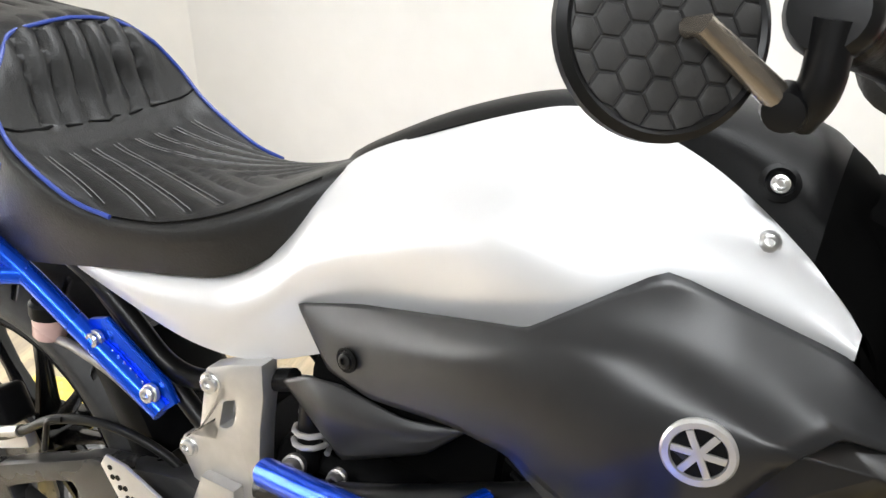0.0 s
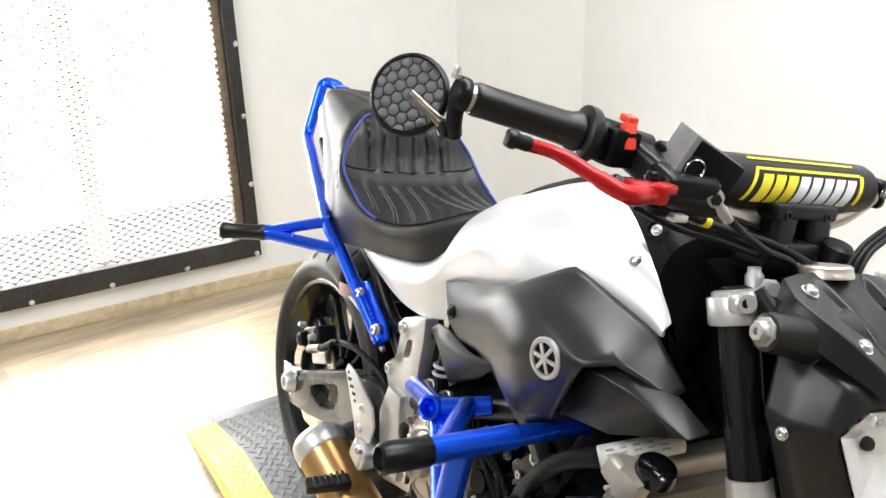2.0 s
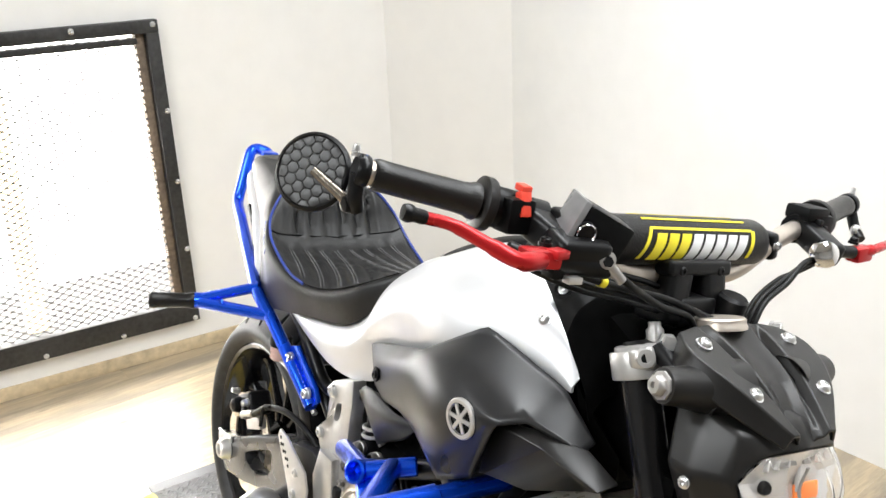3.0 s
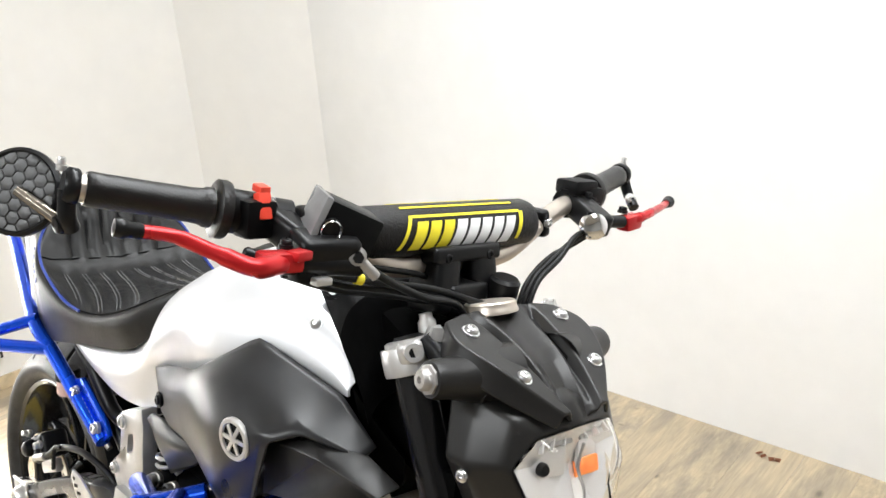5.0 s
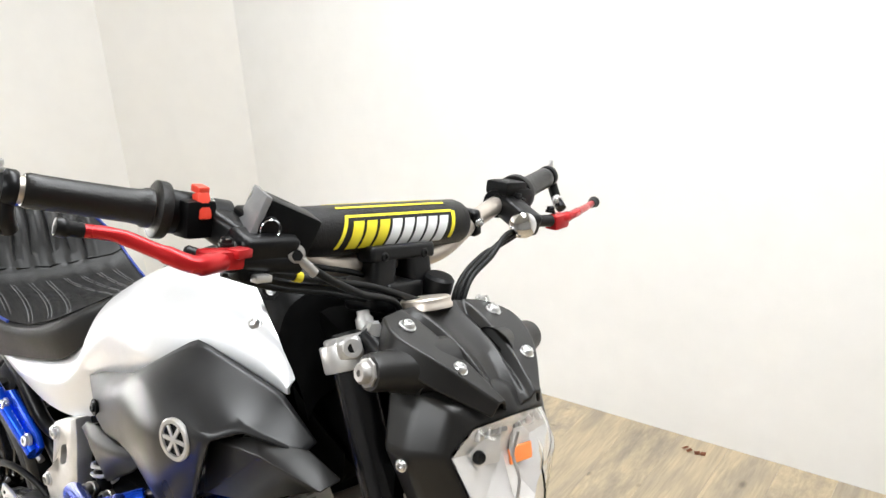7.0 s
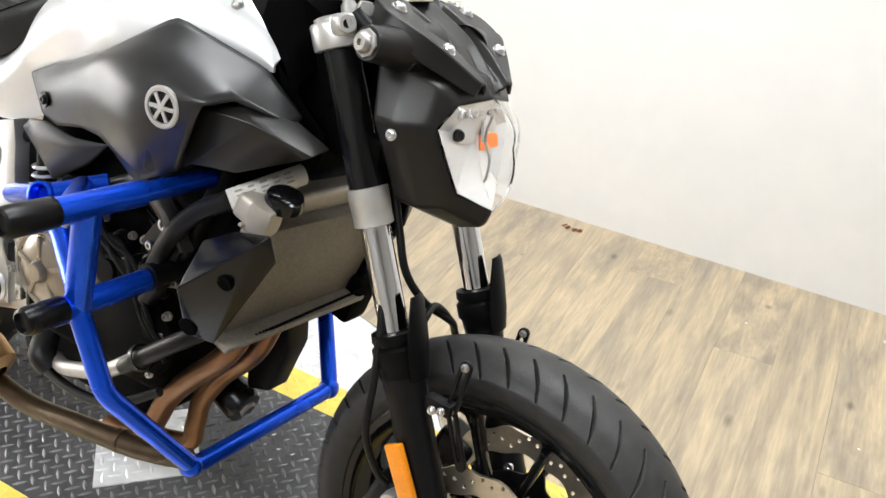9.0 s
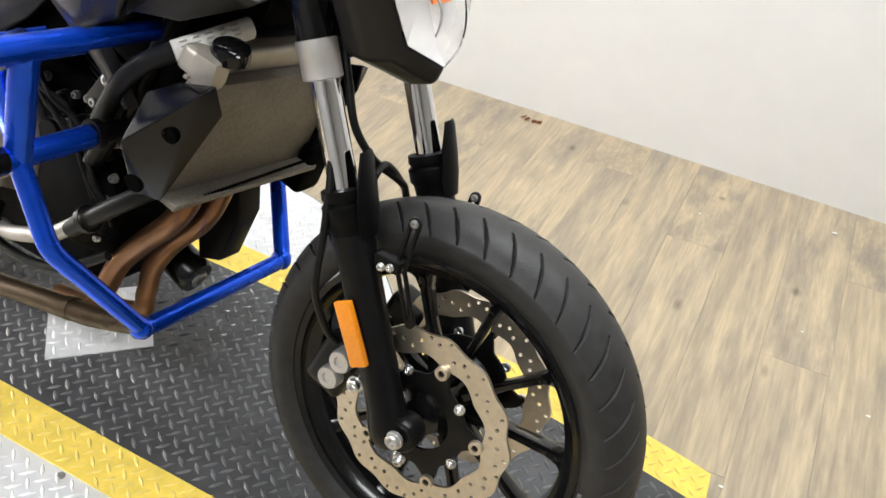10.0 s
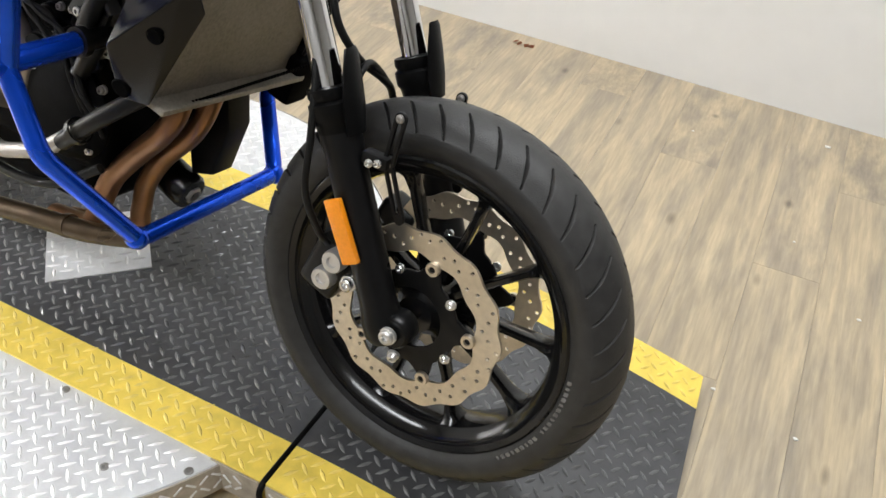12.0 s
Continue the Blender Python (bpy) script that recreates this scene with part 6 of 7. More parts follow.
# --- radiator ---
RC = Matrix.Translation((1.018, -0.020, 0.603)) @ pose(0, 0, 0, 0, 0, 4) @ pose(0, 0, 0, -5.2, 0, 0) @ pose(0, 0, 0, 0, 18, 0)
radiator = part("radiator", box((0, 0, -0.006), (0.030, 0.345, 0.178), 0.005, RC), CORE, bike, "dark finned radiator with bare metal tanks")
part("top_tank", box((0.011, 0.004, 0.100), (0.034, 0.336, 0.036), 0.010, RC, segs=3), ALU_RAW, radiator, "bare metal top tank")
part("tank_lip", box((0.0155, 0, 0.0815), (0.006, 0.346, 0.005), 0.0015, RC), ALU_RAW, radiator)
part("bottom_tank", box((0, 0, -0.0985), (0.030, 0.346, 0.010), 0.003, RC, segs=3), CORE, radiator)
for k in range(46):
    part("core_tooth", box((0.0165, -0.163 + 0.00724 * k, -0.0885), (0.003, 0.0042, 0.005), 0, RC), DEEP, radiator)
part("filler_neck", box((1.062, -0.165, 0.711), (0.036, 0.040, 0.050), 0.009, pose(0, 0, 0, 10, 18, 12), segs=2), ALU_RAW, radiator)
part("filler_cap", lathe([(0, 0.020), (0.018, 0.020), (0.024, 0.016), (0.026, 0.008), (0.026, 0), (0, 0)], (1.076, -0.148, 0.728), (0.25, -0.15, 0.95), 24), GLOSS, radiator)
shroud_pts = dict(a=(1.003, 0.250, 0.610), b=(1.014, 0.222, 0.676), c=(1.053, 0.205, 0.698), d=(1.106, 0.226, 0.702), e=(1.108, 0.204, 0.710), f=(1.1135, 0.194, 0.672), g=(1.031, 0.204, 0.526), h=(0.988, 0.214, 0.527))
for s in (-1, 1):
    shroud = finish_panel("radiator_shroud", panel(shroud_pts, (("a", "b", "c", "d"), ("c", "e", "d"), ("a", "d", "g", "h"), ("d", "e", "f", "g")), s, ()), SHROUD, bike, "angular black radiator shroud", True)
    part("screw_recess", lathe([(0, 0.0015), (0.009, 0.0015), (0.0105, 0.0025), (0.0115, 0.001), (0.0115, -0.004)], (1.063, s * 0.2275, 0.636), (0.15, s, -0.25), 20), DEEP, shroud)
    if s > 0:
        shroud.location = (-0.030, -0.050, -0.032)      # the radiator hangs lower and further back on this side
part("side_grommet", lathe([(0, 0.002), (0.012, 0.002), (0.014, 0.0), (0.014, -0.004)], (1.000, -0.2225, 0.546), (0.15, -1, -0.25), 20), DEEP, bike)
duct = part("sticker_tube", rod((1.010, -0.178, 0.719), (1.056, -0.088, 0.755), 0.0145, seg=20), PAPER, bike, "silver warning sticker round a pipe")
dd = (Vector((1.056, -0.088, 0.755)) - Vector((1.010, -0.178, 0.719))).normalized()
for k in range(5):
    p = Vector((1.016, -0.166, 0.7238)) + dd * (0.017 * k)
    up = dd.cross(Vector((0.65, -0.55, 0.52))).normalized()
    out = up.cross(dd).normalized()
    out = out if out.y < 0 else -out
    for q in (-0.006, 0.0, 0.006):
        part("print_bar", box(p + out * 0.0141 + up * q, (0.010 - 0.002 * (k % 2), 0.0022, 0.0018), 0, dd.to_track_quat("X", "Z").to_matrix().to_4x4()), PRINT, duct)
part("black_hood", box((1.085, 0.01, 0.825), (0.08, 0.18, 0.07), 0.02, pose(0, 0, 0, 0, 20, 0)), DEEP, bike)
part("left_side_box", box((0.992, 0.160, 0.482), (0.05, 0.06, 0.09), 0.010, pose(0, 0, 0, 0, 16, 0)), DEEP, bike)
part("catch_box", plate([(0.868, 0.430), (0.905, 0.480), (0.955, 0.478), (0.962, 0.400), (0.930, 0.305), (0.886, 0.292)], 0.055, side_plane(0.095), 0.006), BLACK, bike, "black plastic catch box beside the exhaust pipes")
part("horn", lathe([(0, 0), (0.030, 0), (0.034, 0.006), (0.034, 0.018), (0.022, 0.026), (0, 0.026)], (0.93, 0.06, 0.47), (0.95, 0.1, -0.3), 24), BLACK, bike)

# --- blue crash cage ---
crash = part("crash_cage", tube(smooth_path([(0.910, -0.325, 0.575), (0.945, -0.306, 0.452), (0.982, -0.172, 0.288), (0.996, 0.128, 0.306), (0.915, 0.190, 0.420), (0.908, 0.325, 0.575)], 0.020, 8), 0.0140, 20), BLUE, bike, "bright blue tubular crash cage round the engine")
part("corner_sleeve", lathe([(0, -0.0185), (0.011, -0.0150), (0.0175, -0.006), (0.0185, 0), (0.0175, 0.006), (0.011, 0.0150), (0, 0.0185)], (0.980, -0.173, 0.290), (0, 1, 0.2), 20), BLUE, crash)
part("corner_sleeve", lathe([(0, -0.0185), (0.011, -0.0150), (0.0175, -0.006), (0.0185, 0), (0.0175, 0.006), (0.011, 0.0150), (0, 0.0185)], (0.994, 0.127, 0.306), (0, 1, 0.2), 20), BLUE, crash)
for s in (-1, 1):
    part("cage_tube", rod((0.520, s * 0.150, 0.566), (0.735, s * 0.238, 0.648), 0.0165), BLUE, crash)
    part("cage_tube", rod((0.772, s * 0.214, 0.668), (0.940, s * 0.366, 0.716), 0.0155), BLUE, crash)
    part("cage_tube", rod((0.735, s * 0.236, 0.640), (0.905, s * 0.318, 0.585), 0.0150), BLUE, crash)
    part("cage_tube", rod((0.940, s * 0.335, 0.720), (0.908, s * 0.322, 0.570), 0.0175), BLUE, crash)
    part("cage_tube", rod((0.748, s * 0.244, 0.656), (0.790, s * 0.182, 0.674), 0.0150), BLUE, crash)
    part("weld_web", plate([(0.735, 0.640), (0.800, 0.668), (0.770, 0.612)], 0.008, side_plane(s * 0.240), 0.002), BLUE, crash)
    part("open_sleeve", lathe([(0.0135, -0.02), (0.0135, 0.026), (0.0150, 0.028), (0.0185, 0.026), (0.0185, -0.02), (0.0135, -0.02)], (0.738, s * 0.240, 0.650), (0.35, s * 1.0, 0.35), 24), BLUE, crash)
    slider = part("slider", rod((0.943, s * 0.258, 0.723), (0.942, s * 0.385, 0.722), 0.0168, seg=24), BLUE, crash)
    part("puck", lathe([(0, 0), (0.0180, 0), (0.0190, 0.003), (0.0190, 0.056), (0.0172, 0.064), (0.014, 0.066), (0.012, 0.060), (0, 0.060)], (0.942, s * 0.383, 0.722), (0, s, 0), 28), SATIN, crash, "black plastic slider end")
    part("slider", rod((0.908, s * 0.212, 0.577), (0.908, s * 0.345, 0.572), 0.0162, seg=24), BLUE, crash)
    part("slider_core", rod((0.944, s * 0.120, 0.724), (0.943, s * 0.262, 0.723), 0.0135), BLUE, crash)
    part("slider_core", rod((0.908, s * 0.120, 0.579), (0.908, s * 0.215, 0.577), 0.0150), SATIN, crash)
    part("puck", lathe([(0, 0), (0.0175, 0), (0.0185, 0.003), (0.0185, 0.049), (0.0168, 0.056), (0.013, 0.058), (0.011, 0.052), (0, 0.052)], (0.908, s * 0.343, 0.572), (0, s, 0), 28), SATIN, crash, "black plastic slider end")
    part("slider_collar", lathe([(0.0155, 0), (0.021, 0), (0.021, 0.012), (0.0155, 0.012), (0.0155, 0)], (0.908, s * 0.200, 0.578), (0, s, 0), 24), SATIN, crash)
    bolt(crash, (0.944, s * 0.371, 0.7060), (0.1, s * 0.45, -0.9), 0.0055, 0.004)
    bolt(crash, (0.912, s * 0.333, 0.5585), (0.3, s * 0.45, -0.85), 0.0055, 0.004)
    part("weld_lug", box((0.906, s * 0.318, 0.596), (0.026, 0.022, 0.016), 0.005, pose(0, 0, 0, 0, 20, 0)), BLUE, crash)


# --- front end above the forks: the steering's own slight extra roll ---
ROLL = Matrix.Translation((0, 0, 0.95)) @ pose(0, 0, 0, -2.8, 0, 0) @ Matrix.Translation((0, 0, -0.95))


BAR_ROLL = Matrix.Translation((0, 0, 0.95)) @ pose(0, 0, 0, -2.3, 0, 0) @ Matrix.Translation((0, 0, -0.95))


def fpart(name, bm, mat, label="", sharp=38, turn=ROLL):
    ob = part(name, bm, mat, bike, label, sharp)
    ob.matrix_local = turn
    return ob


def half_loop(pts):
    """A closed outline from its right half: (half-width, height, x) from the top to the bottom."""
    right = [(x, -y, z) for y, z, x in pts]
    return right + [(x, y, z) for y, z, x in pts[-2:0:-1]]


# headlight
L0 = half_loop([(0, 0.955, 1.150), (0.092, 0.940, 1.145), (0.120, 0.870, 1.172), (0.075, 0.770, 1.195), (0, 0.748, 1.205)])
L1 = half_loop([(0, 0.950, 1.200), (0.094, 0.935, 1.195), (0.121, 0.872, 1.205), (0.078, 0.770, 1.228), (0, 0.738, 1.254)])
L2 = half_loop([(0, 0.940, 1.245), (0.086, 0.926, 1.235), (0.102, 0.876, 1.238), (0.062, 0.780, 1.259), (0, 0.750, 1.292)])
L3 = half_loop([(0, 0.914, 1.266), (0.066, 0.905, 1.254), (0.094, 0.876, 1.249), (0.054, 0.798, 1.270), (0, 0.775, 1.299)])
L4 = half_loop([(0, 0.904, 1.252), (0.058, 0.895, 1.242), (0.083, 0.874, 1.238), (0.046, 0.806, 1.255), (0, 0.788, 1.280)])
bm = bmesh.new()
rings = [[bm.verts.new(p) for p in L] for L in (L0, L1, L2, L3, L4)]
n = len(L0)
lay = bm.edges.layers.float.new("crease_edge")
for a, b in zip(rings, rings[1:]):
    for i in range(n):
        bm.faces.new((a[i], a[(i + 1) % n], b[(i + 1) % n], b[i]))
bm.faces.new(rings[0][::-1])
for ring, w in zip(rings, (0.6, 0.4, 0.5, 0.95, 0.5)):
    for i in range(n):
        e = bm.edges.get((ring[i], ring[(i + 1) % n]))
        e[lay] = w
for i in range(n):
    for a, b in zip(rings, rings[1:]):
        e = bm.edges.get((a[i], b[i]))
        e[lay] = 0.6 if i % (n // 2) else 0.1
bmesh.ops.recalc_face_normals(bm, faces=bm.faces)
me = bpy.data.meshes.new("headlight")
bm.to_mesh(me)
bm.free()
me.materials.append(HOOD)
me.polygons.foreach_set("use_smooth", [True] * len(me.polygons))
me.set_sharp_from_angle(angle=radians(30))
headlight = new("headlight", me)
headlight.parent = bike
headlight.matrix_local = ROLL @ Matrix.Translation((0.003, 0, -0.009))
tagged(headlight, label="angular headlight in a satin black shell")
sm = headlight.modifiers.new("soft_edges", "BEVEL")
sm.width, sm.segments, sm.limit_method, sm.angle_limit = 0.009, 4, "ANGLE", radians(10)


def lens_surface(scale, push, seg=10):
    """A bulging skin that fills the headlight's rim."""
    c = Vector((1.262, 0, 0.862))
    loop = [Vector(p) for p in L3]
    rim = [p.lerp(q, i / 6) for p, q in zip(loop, loop[1:] + loop[:1]) for i in range(6)]
    rows = []
    for k in range(seg + 1):
        f = k / seg
        row = []
        for p in rim:
            q = c.lerp(p, f * scale)
            q.x += push * (1 - f ** 2.2)
            row.append(q)
        rows.append(row)
    rows[0] = [p + (q - p) * 0.02 for p, q in zip(rows[0], rows[1])]
    return grid(rows, closed=True)


lens = part("lens", thicken(lens_surface(0.99, 0.045), 0.003), LENS, headlight, "clear headlight lens", 60)
lens.visible_shadow = False
part("reflector_bowl", lens_surface(0.985, -0.012), REFLECT, headlight, "bright faceted reflector", 20)
for s in (-1, 1):
    # each half: grey fins at the top, a white block with the bulb shield, a bowl below, a grey foot
    part("brow", box((1.248, s * 0.034, 0.899), (0.004, 0.056, 0.020), 0.0015, pose(0, 0, 0, 0, -30, s * 10)), ALU_DARK, headlight)
    for q in (0.016, 0.036, 0.054):
        part("brow_fin", box((1.252, s * q, 0.898), (0.007, 0.0022, 0.022), 0.0008, pose(0, 0, 0, 0, -30, s * 10) @ pose(0, 0, 0, s * 24, 0, 0)), ALU, headlight)
    part("upper_bowl", box((1.247, s * 0.042, 0.871), (0.005, 0.062, 0.034), 0.0015, pose(0, 0, 0, 0, -6, s * 10)), REFLECT, headlight)
    part("main_bowl", box((1.252, s * 0.032, 0.832), (0.004, 0.052, 0.042), 0.0015, pose(0, 0, 0, 0, -24, s * 12)), REFLECT, headlight)
    part("lower_trim", box((1.264, s * 0.016, 0.797), (0.004, 0.026, 0.022), 0.0015, pose(0, 0, 0, 0, -30, s * 16)), ALU_DARK, headlight)
part("divider", tube(spline([(1.268, 0, 0.892), (1.265, 0, 0.863), (1.277, 0, 0.841), (1.278, 0, 0.818), (1.275, 0, 0.805), (1.283, 0, 0.796), (1.288, 0, 0.786)]), 0.0020, 10), ALU_DARK, headlight)
part("bulb_cap", lathe([(0, 0.008), (0.006, 0.008), (0.008, 0.005), (0.008, 0), (0, 0)], (1.249, -0.046, 0.866), (1, -0.25, 0.15), 20), SATIN, headlight)
part("inner_reflector", box((1.256, 0.028, 0.855), (0.004, 0.034, 0.020), 0.002, pose(0, 0, 0, 8, -10, -14)), ORANGE, headlight, "orange strip inside the lamp")
bolt(headlight, (1.205, -0.1235, 0.860), (0.1, -1, 0), 0.006, 0.004)
bolt(headlight, (1.205, 0.1235, 0.860), (0.1, 1, 0), 0.006, 0.004)

# cover over the headlight with raised wings and slots
GUIDES = (  # from the outer lower edge to the middle: four stations each from the top to the nose
    ((1.130, 0.101, 0.9655), (1.169, 0.119, 0.9595), (1.219, 0.095, 0.9355), (1.267, 0.047, 0.9075)),
    ((1.132, 0.094, 0.9965), (1.171, 0.110, 0.9855), (1.221, 0.087, 0.9635), (1.270, 0.039, 0.9235)),
    ((1.126, 0.059, 1.0005), (1.156, 0.053, 0.9905), (1.211, 0.044, 0.9645), (1.270, 0.028, 0.9255)),
    ((1.126, 0.053, 0.9995), (1.154, 0.044, 0.9745), (1.209, 0.037, 0.9485), (1.268, 0.023, 0.9175)),
    ((1.124, 0.041, 1.0005), (1.154, 0.031, 0.9895), (1.209, 0.027, 0.9625), (1.264, 0.017, 0.9135)),
    ((1.122, 0.019, 0.9995), (1.152, 0.015, 0.9845), (1.207, 0.011, 0.9555), (1.260, 0.007, 0.9015)))
half = [spline(g, 6) for g in GUIDES]
cols = [[(p.x, -p.y, p.z) for p in g] for g in half] + [[tuple(p) for p in g] for g in half[::-1]]
hcover = fpart("headlight_cover", thicken(grid(cols), 0.005), HOOD, "matt black headlight cover with bolted wings", 24)
edge_soft = hcover.modifiers.new("soft_edges", "BEVEL")
edge_soft.width, edge_soft.segments, edge_soft.limit_method, edge_soft.angle_limit = 0.003, 3, "ANGLE", radians(24)
for s in (-1, 1):
    dome_bolt(hcover, (1.159, s * 0.080, 0.9905), (0.35, 0, 0.94))
    dome_bolt(hcover, (1.227, s * 0.064, 0.9560), (0.45, 0, 0.9))
    # near-black block in the valley, put there for the slot's shade
    part("slot", box((1.178, s * 0.040, 0.9655), (0.060, 0.012, 0.008), 0.003, pose(0, 0, 0, 0, 25, s * 8)), DEEP, hcover, "near-black block that paints the slot between wing and ridge dark")
    # turn signal stub with bright end bolt
    dstub = Vector((-0.16, s * 0.97, 0.06)).normalized()
    stub = fpart("signal_stub", lathe([(0.036, -0.105), (0.0310, -0.070), (0.0255, -0.040), (0.0222, -0.018), (0.0215, -0.004), (0.0200, 0.002), (0.012, 0.003), (0, 0.001)], Vector((1.170, s * 0.146, 0.950)), dstub, 32), HOOD, "black turn signal stub with bright bolt")
    part("end_bolt", lathe([(0.0165, 0), (0.0170, 0.002), (0.0165, 0.004), (0.0125, 0.005), (0.0120, 0.011), (0.0095, 0.014), (0.004, 0.014), (0.003, 0.010), (0, 0.010)], Vector((1.170, s * 0.146, 0.950)) + dstub * 0.001, dstub, 8), ALU_DARK, stub)
    arm_ob = fpart("headlight_stay", tube(smooth_path([(1.118, s * 0.108, 0.975), (1.150, s * 0.100, 0.950), (1.20, s * 0.085, 0.93)], 0.02), 0.012, 12), SATIN)
part("hood_filler", box((1.174, 0, 0.940), (0.11, 0.13, 0.05), 0.012, pose(0, 0, 0, 0, 30, 0)), BLACK, hcover)

# handlebar
BAR = [(1.040, 0.0, 1.036), (1.038, -0.105, 1.036), (1.032, -0.175, 1.076), (1.026, -0.245, 1.100), (0.974, -0.445, 1.130)]
path = smooth_path([mirrored(p) for p in BAR[:0:-1]] + BAR, 0.05, 8)
bar = fpart("handlebar", tube(path, 0.0135, 20), TITAN, "pale titanium-coloured wide handlebar", turn=BAR_ROLL)
part("crossbar", rod((1.030, -0.168, 1.078), (1.030, 0.168, 1.078), 0.0075), TITAN, bar)
for s in (-1, 1):
    part("crossbar_clamp", box((1.031, s * 0.176, 1.076), (0.032, 0.018, 0.038), 0.007, pose(0, 0, 0, 12, 0, 0), segs=3), SATIN, bar)
    bolt(bar, (1.047, s * 0.177, 1.078), (1, 0, 0.2), 0.006, 0.005)
    part("bar_riser", box((1.050, s * 0.034, 1.016), (0.054, 0.042, 0.074), 0.010, pose(0, 0, 0, s * 7, -8, 0), segs=3), SATIN, bar)
    for dz in (-0.014, 0.014):
        bolt(bar, (1.070, s * 0.036, 1.036 + dz), (1, 0, 0.1), 0.006, 0.005, SATIN)
    part("size_mark", box((1.0455, s * 0.145, 1.060), (0.002, 0.030, 0.007), 0.0008, pose(0, 0, 0, s * 36, 0, 0)), PAD_YELLOW, bar)
part("riser_block", box((1.062, 0, 0.998), (0.040, 0.070, 0.040), 0.010, segs=3), SATIN, bar)
part("riser_plate", box((1.058, 0, 1.052), (0.030, 0.115, 0.020), 0.006, pose(0, 0, 0, 0, -8, 0), segs=3), SATIN, bar)
part("key_barrel", lathe([(0, 0), (0.020, 0), (0.020, 0.02), (0.016, 0.024), (0, 0.024)], (1.085, 0.052, 1.0), (0.2, 0, 1), 20), SATIN, bar)

# crossbar pad: a stitched sleeve with plain shapes in place of its maker's name
PR = 0.0315
pad = fpart("crossbar_pad", lathe([(0.006, 0), (0.022, 0.002), (0.029, 0.007), (PR, 0.016), (PR, 0.284), (0.029, 0.293), (0.022, 0.298), (0.006, 0.300)], (1.030, 0.150, 1.078), (0, -1, 0), 40), VINYL, "black padded crossbar sleeve with yellow and white blocks", turn=BAR_ROLL)


def on_pad(y, a):
    """A place on the pad's skin: a degrees up from straight ahead."""
    a = radians(a)
    return Vector((1.030 + PR * math.cos(a), y, 1.078 + PR * math.sin(a)))


def pad_patch(name, corners, mat, lift=0.0008, n=8):
    """A thin printed patch on the pad between four corners (y, a)."""
    rows = []
    for i in range(n + 1):
        f = i / n
        row = []
        for k in range(3):
            g = k / 2
            y = (corners[0][0] * (1 - g) + corners[1][0] * g) * (1 - f) + (corners[3][0] * (1 - g) + corners[2][0] * g) * f
            a = (corners[0][1] * (1 - g) + corners[1][1] * g) * (1 - f) + (corners[3][1] * (1 - g) + corners[2][1] * g) * f
            p = on_pad(y, a)
            c = Vector((1.030, y, 1.078))
            row.append(c + (p - c) * (1 + lift / PR))
        rows.append(row)
    part(name, thicken(grid(rows), 0.0006), mat, pad)


# yellow outline
Y0, Y1, A0, A1 = -0.098, 0.112, -30, 44
pad_patch("outline", [(Y0 + 0.014, A1 - 5), (Y1 - 0.008, A1 - 5), (Y1 - 0.008, A1 + 1), (Y0 + 0.010, A1 + 1)], PAD_YELLOW, n=2)
pad_patch("outline", [(Y0 - 0.010, A0), (Y0 - 0.004, A0), (Y0 + 0.014, A1), (Y0 + 0.009, A1)], PAD_YELLOW)
pad_patch("outline", [(Y1 - 0.016, A0 + 4), (Y1 - 0.010, A0 + 4), (Y1 - 0.002, A1 - 3), (Y1 - 0.009, A1 - 3)], PAD_YELLOW)
pad_patch("outline", [(Y0 + 0.004, 66), (Y1 - 0.012, 66), (Y1 - 0.012, 72), (Y0 + 0.004, 72)], PAD_YELLOW, n=2)
pad_patch("outline", [(Y0 + 0.002, 108), (Y1 - 0.012, 108), (Y1 - 0.012, 114), (Y0 + 0.002, 114)], PAD_YELLOW, n=2)
for k in range(8):
    y = Y0 + 0.020 + 0.0222 * k
    mat = PAD_YELLOW if k < 3 else PAD_WHITE
    pad_patch("block", [(y - 0.012, A0 - 2), (y + 0.005, A0 - 2), (y + 0.017, A1 - 14), (y + 0.0, A1 - 14)], mat, 0.0011)


# grips, levers, controls
def bar_point(y):
    """A point of the bar's straight outer leg."""
    a, b = Vector(BAR[3]), Vector(BAR[4])
    f = (abs(y) - 0.245) / 0.2
    p = a.lerp(b, f)
    return Vector((p.x, math.copysign(p.y, y), p.z))


